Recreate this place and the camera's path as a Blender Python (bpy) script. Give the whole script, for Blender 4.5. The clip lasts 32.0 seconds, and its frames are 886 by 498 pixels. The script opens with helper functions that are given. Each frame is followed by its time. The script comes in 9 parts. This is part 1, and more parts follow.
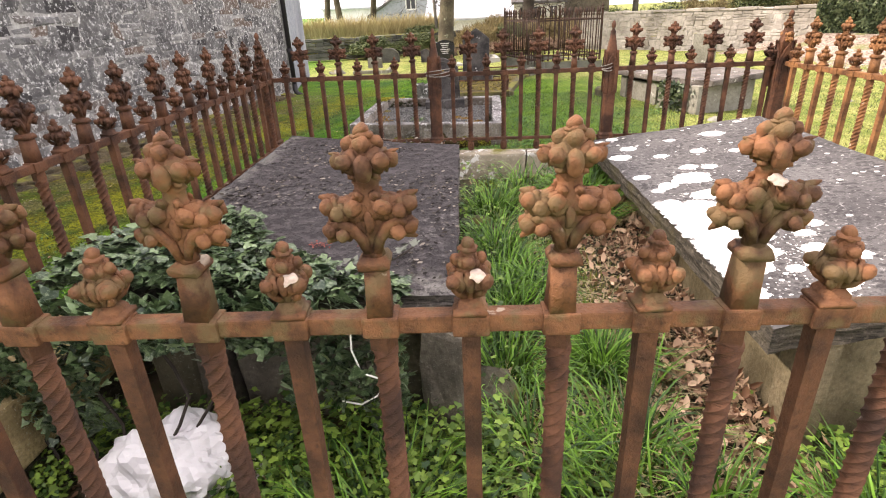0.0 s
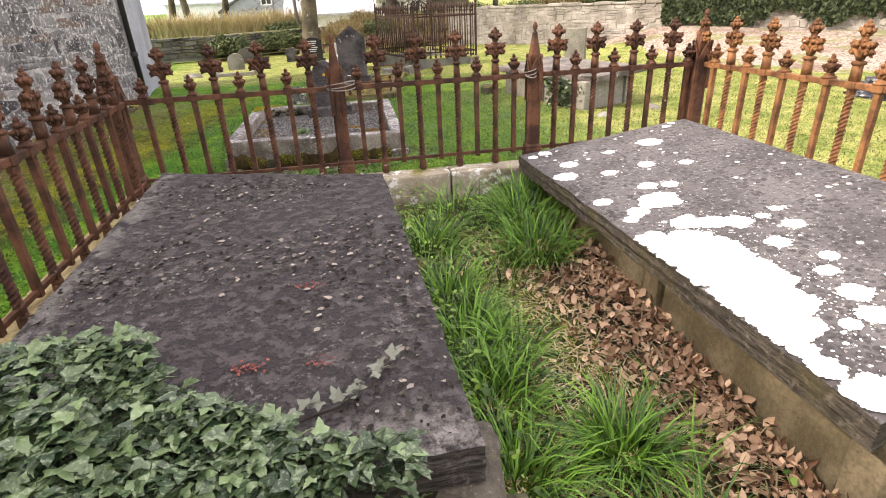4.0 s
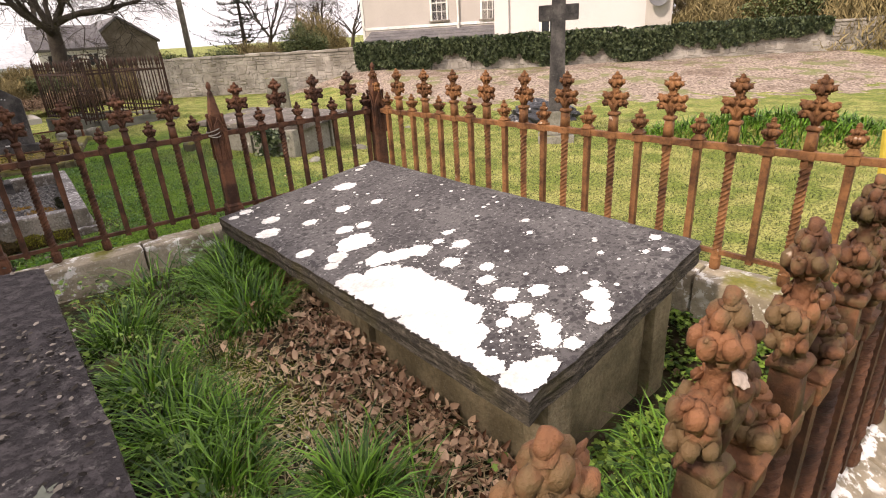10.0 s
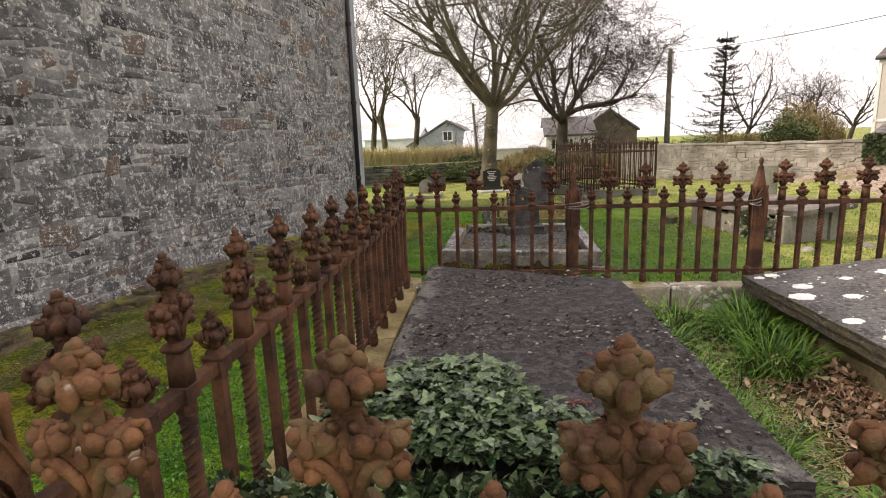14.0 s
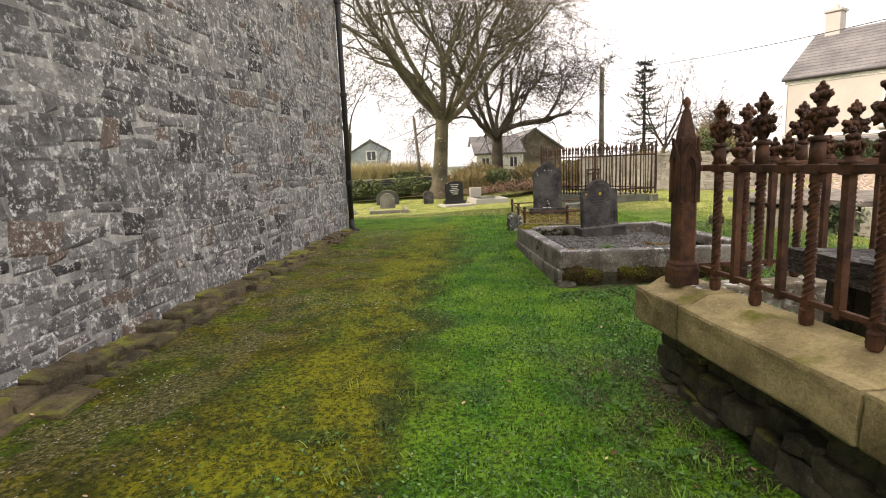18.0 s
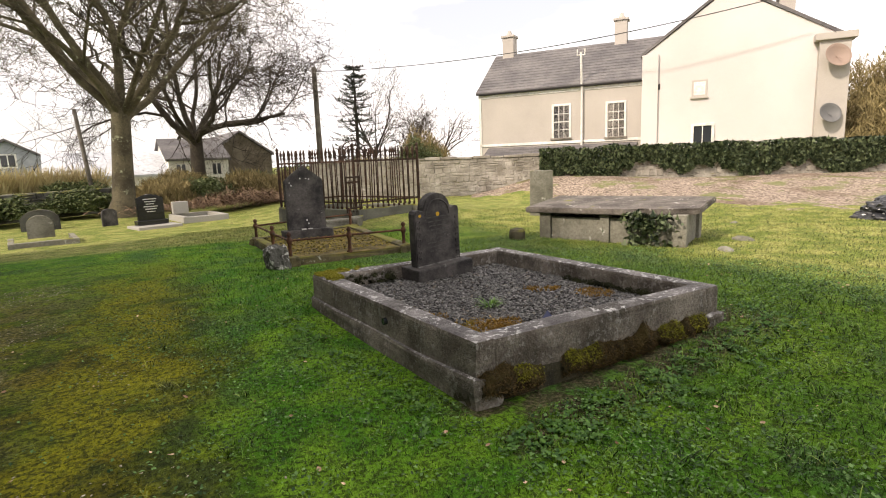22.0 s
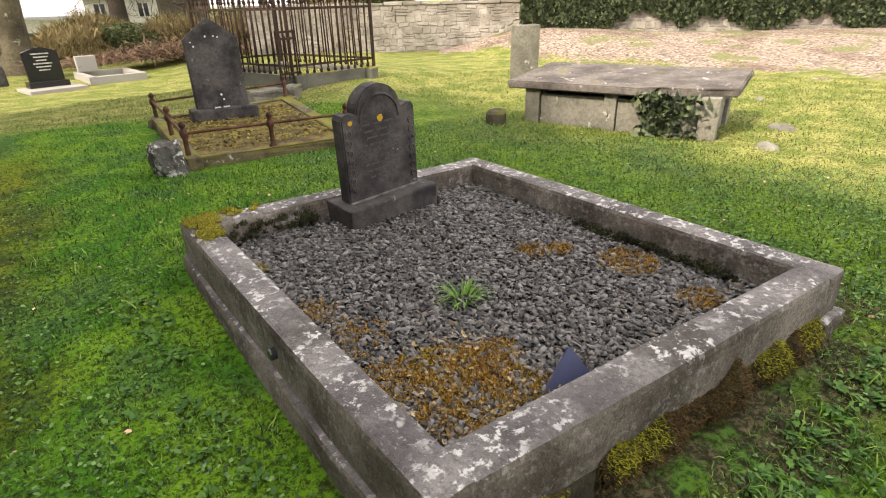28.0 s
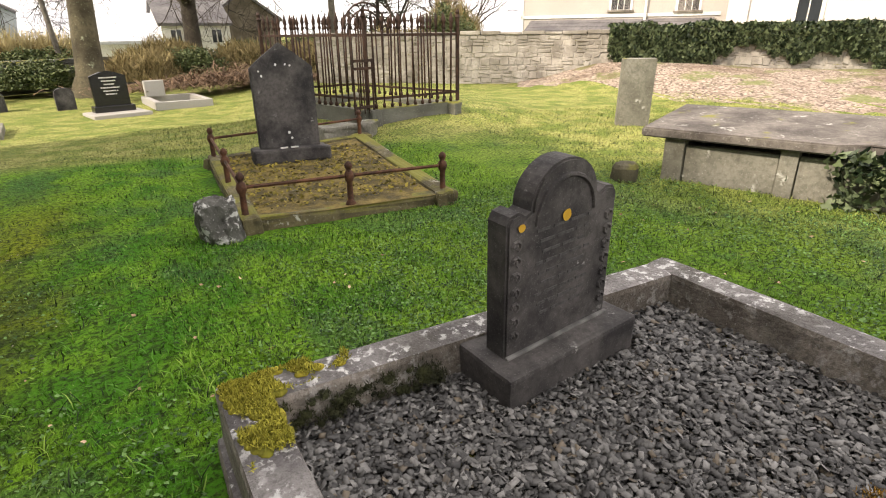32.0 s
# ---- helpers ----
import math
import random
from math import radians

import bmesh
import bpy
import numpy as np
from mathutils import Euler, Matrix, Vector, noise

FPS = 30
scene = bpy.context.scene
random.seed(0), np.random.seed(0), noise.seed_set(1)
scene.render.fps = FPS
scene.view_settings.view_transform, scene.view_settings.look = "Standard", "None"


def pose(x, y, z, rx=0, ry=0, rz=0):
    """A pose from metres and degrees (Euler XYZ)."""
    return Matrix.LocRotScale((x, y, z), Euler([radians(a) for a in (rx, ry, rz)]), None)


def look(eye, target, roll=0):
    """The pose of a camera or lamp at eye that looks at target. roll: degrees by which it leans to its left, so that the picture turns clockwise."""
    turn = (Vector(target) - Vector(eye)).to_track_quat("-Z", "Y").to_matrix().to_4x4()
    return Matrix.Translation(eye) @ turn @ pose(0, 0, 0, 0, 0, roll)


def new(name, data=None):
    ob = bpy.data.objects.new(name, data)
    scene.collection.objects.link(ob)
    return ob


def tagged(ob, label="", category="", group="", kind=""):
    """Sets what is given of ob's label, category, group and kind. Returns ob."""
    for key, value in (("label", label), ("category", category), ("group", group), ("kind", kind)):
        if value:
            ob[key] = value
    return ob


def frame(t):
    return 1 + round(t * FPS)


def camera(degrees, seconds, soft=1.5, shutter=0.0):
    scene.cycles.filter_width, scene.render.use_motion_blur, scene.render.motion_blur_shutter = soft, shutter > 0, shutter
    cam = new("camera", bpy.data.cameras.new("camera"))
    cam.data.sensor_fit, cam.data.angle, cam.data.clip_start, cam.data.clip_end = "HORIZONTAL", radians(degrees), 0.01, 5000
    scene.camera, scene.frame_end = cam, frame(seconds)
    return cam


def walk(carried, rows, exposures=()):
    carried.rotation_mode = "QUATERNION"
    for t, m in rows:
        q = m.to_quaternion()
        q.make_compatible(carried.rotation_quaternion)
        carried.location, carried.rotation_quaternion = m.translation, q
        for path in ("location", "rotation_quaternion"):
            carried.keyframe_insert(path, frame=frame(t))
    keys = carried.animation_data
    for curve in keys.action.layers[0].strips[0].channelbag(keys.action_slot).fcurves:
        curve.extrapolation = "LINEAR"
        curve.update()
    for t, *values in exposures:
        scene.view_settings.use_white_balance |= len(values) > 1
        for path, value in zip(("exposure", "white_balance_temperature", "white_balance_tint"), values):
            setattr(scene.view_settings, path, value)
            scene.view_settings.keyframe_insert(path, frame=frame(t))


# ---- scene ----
cam = camera(79.1, 32.0, 1.05)
PATH = [
    (0, (-0.005, 0.14, 1.536), (-0.17, 1.96, 0.724), -2.6),
    (0.5, (-0.145, 0.202, 1.566), (-0.314, 2.023, 0.755), -2.7),
    (1, (-0.224, 0.354, 1.58), (-0.386, 2.175, 0.769), -2.7),
    (1.5, (-0.287, 0.458, 1.604), (-0.4, 2.289, 0.806), -2.7),
    (2, (-0.346, 0.572, 1.609), (-0.384, 2.405, 0.81), -3.0),
    (2.5, (-0.334, 0.637, 1.593), (-0.268, 2.466, 0.787), -3.1),
    (4.5, (-0.256, 0.727, 1.578), (0.04, 2.498, 0.698), -2.7),
    (5, (-0.234, 0.719, 1.583), (0.088, 2.465, 0.66), -2.8),
    (5.5, (-0.158, 0.722, 1.587), (0.24, 2.441, 0.646), -3.1),
    (6, (-0.049, 0.763, 1.589), (0.466, 2.445, 0.636), -3.2),
    (6.5, (-0.048, 0.786, 1.591), (0.591, 2.417, 0.625), -3.3),
    (7, (-0.074, 0.773, 1.609), (0.647, 2.366, 0.636), -3.3),
    (7.5, (-0.091, 0.771, 1.612), (0.678, 2.339, 0.637), -3.3),
    (8, (-0.078, 0.759, 1.619), (0.721, 2.322, 0.661), -3.5),
    (8.5, (-0.071, 0.741, 1.628), (0.771, 2.296, 0.693), -3.4),
    (9, (-0.064, 0.716, 1.631), (0.837, 2.258, 0.73), -3.4),
    (9.5, (-0.065, 0.675, 1.637), (0.934, 2.194, 0.803), -3.6),
    (10, (-0.087, 0.644, 1.629), (1.028, 2.123, 0.873), -3.5),
    (10.5, (-0.111, 0.6, 1.633), (1.023, 2.076, 0.902), -3.3),
    (11, (-0.09, 0.516, 1.641), (0.928, 2.089, 0.941), -2.6),
    (11.5, (-0.128, 0.406, 1.635), (0.612, 2.137, 0.958), -2.4),
    (12, (-0.229, 0.261, 1.665), (0.276, 2.099, 1.059), -2.3),
    (12.5, (-0.315, 0.253, 1.642), (0.013, 2.161, 1.14), -2.1),
    (13, (-0.424, 0.314, 1.602), (-0.249, 2.256, 1.158), -2.2),
    (13.5, (-0.571, 0.304, 1.609), (-0.602, 2.26, 1.193), -2.3),
    (14, (-0.795, 0.278, 1.595), (-1.039, 2.224, 1.205), -2.1),
    (14.5, (-1.019, 0.257, 1.563), (-1.442, 2.178, 1.197), -2.1),
    (15, (-1.229, 0.341, 1.495), (-1.799, 2.224, 1.136), -2.4),
    (15.5, (-1.448, 0.393, 1.409), (-2.083, 2.257, 1.06), -2.3),
    (17.5, (-2.627, 1.257, 1.193), (-2.756, 3.228, 0.878), -2.2),
    (18, (-2.83, 1.613, 1.194), (-2.714, 3.585, 0.883), -2.3),
    (18.5, (-2.987, 1.89, 1.218), (-2.645, 3.836, 0.91), -2.3),
    (19, (-3.018, 2.25, 1.188), (-2.436, 4.138, 0.875), -2.4),
    (19.5, (-3.034, 2.616, 1.195), (-2.271, 4.437, 0.881), -2.4),
    (20, (-3.068, 2.957, 1.228), (-2.184, 4.724, 0.917), -2.3),
    (20.5, (-3.01, 3.35, 1.182), (-2.03, 5.066, 0.869), -2.3),
    (21, (-3.005, 3.716, 1.189), (-1.963, 5.393, 0.87), -2.2),
    (21.5, (-2.993, 4.032, 1.212), (-1.919, 5.688, 0.891), -2.1),
    (22, (-2.908, 4.365, 1.193), (-1.793, 5.992, 0.866), -2.2),
    (22.5, (-2.826, 4.661, 1.202), (-1.665, 6.255, 0.869), -2.1),
    (23, (-2.708, 4.939, 1.228), (-1.499, 6.496, 0.889), -2.1),
    (23.5, (-2.501, 5.175, 1.214), (-1.235, 6.685, 0.867), -2.2),
    (24, (-2.277, 5.337, 1.253), (-0.99, 6.825, 0.895), -2.1),
    (24.5, (-2.175, 5.481, 1.244), (-0.896, 6.945, 0.775), -2.0),
    (25, (-2.103, 5.491, 1.215), (-0.855, 6.915, 0.57), -2.3),
    (25.5, (-1.988, 5.408, 1.208), (-0.765, 6.815, 0.485), -2.3),
    (27.5, (-1.912, 5.441, 1.265), (-0.794, 6.871, 0.426), -1.7),
    (28, (-1.959, 5.535, 1.293), (-0.858, 6.977, 0.451), -1.5),
    (28.5, (-2.024, 5.615, 1.308), (-0.945, 7.089, 0.494), -1.5),
    (29, (-2.058, 5.698, 1.309), (-0.999, 7.205, 0.529), -1.5),
    (29.5, (-2.017, 5.846, 1.276), (-0.986, 7.384, 0.518), -1.6),
    (30, (-1.936, 5.991, 1.267), (-0.934, 7.551, 0.517), -1.6),
    (30.5, (-1.911, 6.124, 1.255), (-0.921, 7.695, 0.512), -1.5),
    (31, (-1.875, 6.343, 1.276), (-0.893, 7.917, 0.528), -1.1),
    (31.5, (-1.774, 6.552, 1.259), (-0.798, 8.129, 0.51), -1.0),
    (32, (-1.632, 6.784, 1.253), (-0.65, 8.358, 0.505), -0.6),
]
walk(cam, [(t, look(eye, target, roll)) for t, eye, target, roll in PATH], [(0, 1.4, 7050, 20), (1, 1.45, 7050, 20), (2.5, 1.4, 7050, 20), (6, 1.25, 7050, 20), (9, 0.85, 7100, 22), (11, 0.45, 7200, 22), (13, 0.45, 7200, 18), (14, 0.6, 7300, 17), (15, 0.9, 7300, 18), (18, 0.95, 7400, 15), (20, 0.8, 7400, 15), (21, 0.75, 7400, 15), (23, 0.48, 7300, 15), (25, 0.65, 7300, 16), (28, 1.15, 7300, 15), (31, 1.0, 7300, 14), (32, 1.05, 7300, 14)])

# ---- world, sun and exposure ----
SUN_AZ, SUN_EL = 265.0, 41.0          # degrees clockwise from +y, above the horizon
world = bpy.data.worlds.new("world")
scene.world = world
world.use_nodes = True
wn, wl = world.node_tree.nodes, world.node_tree.links
sky = wn.new("ShaderNodeTexSky")
sky.sky_type, sky.sun_disc = "NISHITA", False
sky.sun_elevation, sky.sun_rotation = radians(SUN_EL), radians(SUN_AZ)
sky.air_density, sky.dust_density, sky.ozone_density = 1.0, 4.0, 1.0
# thin broken cloud that covers most of the sky
wco = wn.new("ShaderNodeTexCoord")
wmap = wn.new("ShaderNodeMapping")
wmap.inputs["Scale"].default_value = (1.0, 1.0, 3.0)
wno = wn.new("ShaderNodeTexNoise")
wno.inputs["Scale"].default_value, wno.inputs["Detail"].default_value = 2.2, 6.0
wra = wn.new("ShaderNodeValToRGB")
wra.color_ramp.elements[0].position, wra.color_ramp.elements[0].color = 0.33, (0.35, 0.35, 0.35, 1)
wra.color_ramp.elements[1].position, wra.color_ramp.elements[1].color = 0.55, (1, 1, 1, 1)
wmix = wn.new("ShaderNodeMix")
wmix.data_type = "RGBA"
wmix.inputs[7].default_value = (10.5, 10.6, 11.0, 1)
wl.new(wco.outputs["Generated"], wmap.inputs["Vector"])
wl.new(wmap.outputs["Vector"], wno.inputs["Vector"])
wl.new(wno.outputs["Fac"], wra.inputs["Fac"])
wl.new(wra.outputs["Color"], wmix.inputs[0])
wl.new(sky.outputs["Color"], wmix.inputs[6])
wl.new(wmix.outputs[2], wn["Background"].inputs["Color"])
wn["Background"].inputs["Strength"].default_value = 0.12
sun = new("sun", bpy.data.lights.new("sun", "SUN"))
sun.data.energy, sun.data.angle, sun.data.color = 3.0, radians(4.0), (1.0, 0.93, 0.82)
az, el = radians(SUN_AZ), radians(SUN_EL)
sun.matrix_world = look((0, 0, 20), (-10 * math.sin(az) * math.cos(el), -10 * math.cos(az) * math.cos(el), 20 - 10 * math.sin(el)))

# ---- building helpers ----
TAU = 2 * math.pi


def mesh_of(name, verts, faces, mats, smooth=False, index=None):
    me = bpy.data.meshes.new(name)
    me.from_pydata([tuple(v) for v in verts], [], [tuple(f) for f in faces])
    for m in (mats if isinstance(mats, (list, tuple)) else [mats]):
        me.materials.append(m)
    if index is not None:
        me.polygons.foreach_set("material_index", np.asarray(index, dtype=np.int32))
    if smooth:
        me.polygons.foreach_set("use_smooth", np.ones(len(me.polygons), dtype=bool))
    me.update()
    return me


def bm_mesh(name, bm, mats, smooth=False):
    me = bpy.data.meshes.new(name)
    bm.to_mesh(me)
    bm.free()
    for m in (mats if isinstance(mats, (list, tuple)) else [mats]):
        me.materials.append(m)
    if smooth:
        me.polygons.foreach_set("use_smooth", np.ones(len(me.polygons), dtype=bool))
    return me


def put(name, me, parent=None, m=None, label="", kind=""):
    """One mesh object, under a thing or a part where a parent is given."""
    ob = new(name, me)
    if parent is not None:
        ob.parent = parent
    if m is not None:
        ob.matrix_basis = m
    return tagged(ob, label, "", "", kind)


def part(name, bm, material, parent, label="", smooth=False, m=None):
    return put(name, bm_mesh(name, bm, material, smooth), parent, m, label)


def thing(name, m, label, category, group="", kind=""):
    ob = new(name)
    ob.empty_display_size = 0.1
    ob.matrix_basis = m
    return tagged(ob, label, category, group, kind)


def lone(name, me, m, label, category, group="", kind=""):
    ob = new(name, me)
    ob.matrix_basis = m
    return tagged(ob, label, category, group, kind)


def add_box(bm, x0, x1, y0, y1, z0, z1, bevel=0.0, rough=0.0, cuts=0):
    """A block with bevelled, optionally worn edges, added to bm."""
    tmp = bmesh.new()
    bmesh.ops.create_cube(tmp, size=1.0)
    for v in tmp.verts:
        v.co = Vector((x0 + (v.co.x + 0.5) * (x1 - x0), y0 + (v.co.y + 0.5) * (y1 - y0), z0 + (v.co.z + 0.5) * (z1 - z0)))
    if cuts:
        bmesh.ops.subdivide_edges(tmp, edges=tmp.edges[:], cuts=cuts, use_grid_fill=True)
    if bevel:
        sharp = [e for e in tmp.edges if len(e.link_faces) == 2 and e.calc_face_angle(0) > 0.5]
        bmesh.ops.bevel(tmp, geom=sharp, offset=bevel, segments=2, profile=0.6, affect="EDGES", clamp_overlap=True)
    if rough:
        for v in tmp.verts:
            v.co += noise.noise_vector(v.co * 5.3) * rough + noise.noise_vector(v.co * 17.0) * rough * 0.5
    join_bm(bm, tmp)


def join_bm(bm, tmp, m=None):
    if m is not None:
        bmesh.ops.transform(tmp, matrix=m, verts=tmp.verts)
    me = bpy.data.meshes.new("tmp")
    tmp.to_mesh(me)
    tmp.free()
    bm.from_mesh(me)
    bpy.data.meshes.remove(me)


def box_bm(x0, x1, y0, y1, z0, z1, bevel=0.0, rough=0.0, cuts=0):
    bm = bmesh.new()
    add_box(bm, x0, x1, y0, y1, z0, z1, bevel, rough, cuts)
    return bm


def add_lathe(bm, profile, n=10, at=(0, 0, 0), square=False):
    """A turned shape: profile of (radius, z). square: four flat sides."""
    n = 4 if square else n
    rings = []
    for r, z in profile:
        k = r * (math.sqrt(2) if square else 1)
        rings.append([bm.verts.new((at[0] + k * math.cos(TAU * (i + 0.5 * square) / n), at[1] + k * math.sin(TAU * (i + 0.5 * square) / n), at[2] + z)) for i in range(n)])
    for a, b in zip(rings, rings[1:]):
        for i in range(n):
            bm.faces.new((a[i], a[(i + 1) % n], b[(i + 1) % n], b[i]))
    bm.faces.new(rings[0][::-1])
    bm.faces.new(rings[-1])


def add_ball(bm, at, r, stretch=(1, 1, 1), level=1):
    tmp = bmesh.new()
    bmesh.ops.create_icosphere(tmp, subdivisions=level, radius=r)
    join_bm(bm, tmp, Matrix.Translation(at) @ Matrix.Diagonal((*stretch, 1)))


def add_tube(bm, pts, radii, n=6):
    """A tube along pts."""
    pts = [Vector(p) for p in pts]
    rings = []
    for i, p in enumerate(pts):
        d = (pts[min(i + 1, len(pts) - 1)] - pts[max(i - 1, 0)]).normalized()
        u = d.orthogonal().normalized() if i == 0 else (u - d * u.dot(d)).normalized()
        w = d.cross(u)
        r = radii[i] if isinstance(radii, (list, tuple)) else radii
        rings.append([bm.verts.new(p + (u * math.cos(TAU * k / n) + w * math.sin(TAU * k / n)) * r) for k in range(n)])
    for a, b in zip(rings, rings[1:]):
        for k in range(n):
            bm.faces.new((a[k], a[(k + 1) % n], b[(k + 1) % n], b[k]))
    bm.faces.new(rings[0][::-1])
    bm.faces.new(rings[-1])


# ---- materials ----
class Nodes:
    """A short way to wire a material."""

    def __init__(self, name):
        self.m = bpy.data.materials.new(name)
        self.m.use_nodes = True
        self.n, self.l = self.m.node_tree.nodes, self.m.node_tree.links
        self.b = self.n["Principled BSDF"]
        self.pos = self.n.new("ShaderNodeNewGeometry").outputs["Position"]

    def noise(self, scale, detail=4.0, rough=0.55, stretch=None, vec=None):
        node = self.n.new("ShaderNodeTexNoise")
        node.inputs["Scale"].default_value, node.inputs["Detail"].default_value, node.inputs["Roughness"].default_value = scale, detail, rough
        self.l.new(self.stretched(stretch, vec), node.inputs["Vector"])
        return node.outputs["Fac"]

    def stretched(self, stretch, vec=None):
        vec = vec or self.pos
        if stretch is None:
            return vec
        mp = self.n.new("ShaderNodeMapping")
        mp.inputs["Scale"].default_value = stretch
        self.l.new(vec, mp.inputs["Vector"])
        return mp.outputs["Vector"]

    def cells(self, scale, feature="F1", rand=1.0, out="Distance", stretch=None):
        node = self.n.new("ShaderNodeTexVoronoi")
        node.feature = feature
        node.inputs["Scale"].default_value, node.inputs["Randomness"].default_value = scale, rand
        self.l.new(self.stretched(stretch), node.inputs["Vector"])
        return node.outputs[out]

    def ramp(self, fac, lo, hi):
        node = self.n.new("ShaderNodeMapRange")
        node.interpolation_type = "SMOOTHSTEP"
        node.inputs["From Min"].default_value, node.inputs["From Max"].default_value = lo, hi
        self.l.new(fac, node.inputs["Value"])
        return node.outputs["Result"]

    def mul(self, a, b, op="MULTIPLY"):
        node = self.n.new("ShaderNodeMath")
        node.operation = op
        for i, v in enumerate((a, b)):
            if isinstance(v, (int, float)):
                node.inputs[i].default_value = v
            else:
                self.l.new(v, node.inputs[i])
        return node.outputs[0]

    def mix(self, fac, a, b):
        node = self.n.new("ShaderNodeMix")
        node.data_type = "RGBA"
        for i, v in ((0, fac), (6, a), (7, b)):
            if isinstance(v, (int, float)):
                node.inputs[i].default_value = v
            elif isinstance(v, tuple):
                node.inputs[i].default_value = (*v, 1)
            else:
                self.l.new(v, node.inputs[i])
        return node.outputs[2]

    def rand(self, island=False):
        if island:
            return self.n.new("ShaderNodeNewGeometry").outputs["Random Per Island"]
        return self.n.new("ShaderNodeObjectInfo").outputs["Random"]

    def up(self):
        """How far a surface faces up, 0 to 1 (moss and lichen sit on top faces)."""
        sep = self.n.new("ShaderNodeSeparateXYZ")
        self.l.new(self.n.new("ShaderNodeNewGeometry").outputs["Normal"], sep.inputs[0])
        return sep.outputs["Z"]

    def bump(self, height, strength=0.4, distance=0.01):
        node = self.n.new("ShaderNodeBump")
        node.inputs["Strength"].default_value, node.inputs["Distance"].default_value = strength, distance
        self.l.new(height, node.inputs["Height"])
        self.l.new(node.outputs["Normal"], self.b.inputs["Normal"])

    def done(self, colour, rough=0.8, metal=0.0, spec=0.3):
        if isinstance(colour, tuple):
            self.b.inputs["Base Color"].default_value = (*colour, 1)
        else:
            self.l.new(colour, self.b.inputs["Base Color"])
        if isinstance(rough, (int, float)):
            self.b.inputs["Roughness"].default_value = rough
        else:
            self.l.new(rough, self.b.inputs["Roughness"])
        self.b.inputs["Metallic"].default_value = metal
        self.b.inputs["Specular IOR Level"].default_value = spec
        return self.m


def weathered(name, dark, light, grain=30.0, stain=2.0, lichen=None, lichen_size=9.0, lichen_amount=0.5, moss=0.0, rough=0.85, bump=0.5, vary=0.0, island=False, fine=None):
    """Stone, render or concrete: two tones, stains, grain, pale lichen spots and moss on top faces."""
    k = Nodes(name)
    big, small = k.noise(stain, 5.0), k.noise(grain, 6.0, 0.7)
    col = k.mix(k.ramp(big, 0.3, 0.7), dark, light)
    col = k.mix(k.mul(k.ramp(small, 0.35, 0.75), 0.55), col, tuple(c * 0.45 for c in dark))
    if vary:
        r = k.rand(island)
        col = k.mix(k.mul(k.ramp(r, 0.55, 1.0), vary), col, tuple(c * 0.4 for c in dark))
        col = k.mix(k.mul(k.ramp(r, 0.35, 0.0), vary * 0.7), col, tuple(min(1, c * 1.5) for c in light))
    if lichen:
        spots = k.ramp(k.noise(lichen_size * 1.25, 6.0, 0.68), 0.52, 0.585)
        where = k.ramp(k.noise(lichen_size * 0.35, 3.0), 1 - lichen_amount, 1.08 - lichen_amount)
        col = k.mix(k.mul(spots, where), col, lichen)
        speck = k.ramp(k.noise(lichen_size * 5, 3.0, 0.7), 0.60, 0.68)
        col = k.mix(k.mul(speck, 0.6 * min(1.0, lichen_amount * 1.6)), col, lichen)
    if moss:
        g = k.mul(k.ramp(k.noise(3.1, 5.0), 0.62 - 0.25 * moss, 0.72 - 0.2 * moss), k.ramp(k.up(), 0.0, 0.7))
        col = k.mix(g, col, k.mix(k.noise(60), (0.07, 0.09, 0.015), (0.24, 0.21, 0.04)))
    k.bump(k.mul(k.mul(small, 0.6), k.mul(k.noise(grain * 0.25, 4.0), 0.6), "ADD"), bump, 0.012)
    return k.done(col, rough)


def rust_mat(name, dark, light, pale=(0.45, 0.36, 0.27), pale_amount=0.3, olive=None):
    k = Nodes(name)
    a, b = k.noise(9.0, 6.0, 0.65), k.noise(70.0, 5.0, 0.7)
    col = k.mix(k.ramp(a, 0.32, 0.68), dark, light)
    col = k.mix(k.mul(k.ramp(b, 0.5, 0.75), 0.6), col, tuple(c * 0.4 for c in dark))
    if olive:
        col = k.mix(k.mul(k.ramp(k.noise(22.0, 4.0), 0.48, 0.62), 0.75), col, olive)
    flake = k.mul(k.ramp(k.noise(16.0, 4.0), 0.72 - 0.15 * pale_amount, 0.75 - 0.15 * pale_amount), k.ramp(k.up(), 0.1, 0.8))
    col = k.mix(k.mul(flake, 0.75), col, pale)
    k.bump(k.mul(b, k.mul(k.noise(150.0, 4.0, 0.7), 0.6), "ADD"), 0.9, 0.004)
    return k.done(col, 0.72, 0.0, 0.3)


def leaf_mat(name, a, b, rough=0.6, spec=0.3, c=None, power=1.0):
    """Leaves and blades, varied from piece to piece."""
    k = Nodes(name)
    r = k.rand(True)
    if power != 1.0:
        r = k.mul(r, power, "POWER")
    col = k.mix(r, a, b)
    if c:
        col = k.mix(k.ramp(k.noise(1.3, 4.0), 0.5, 0.68), col, c)
    return k.done(col, rough, 0.0, spec)


def plain(name, col, rough=0.6, metal=0.0, grain=40.0, amount=0.3, spec=0.3):
    k = Nodes(name)
    c = k.mix(k.mul(k.ramp(k.noise(grain, 5.0), 0.3, 0.75), amount), col, tuple(v * 0.45 for v in col))
    k.bump(k.noise(grain * 2), 0.2, 0.003)
    return k.done(c, rough, metal, spec)


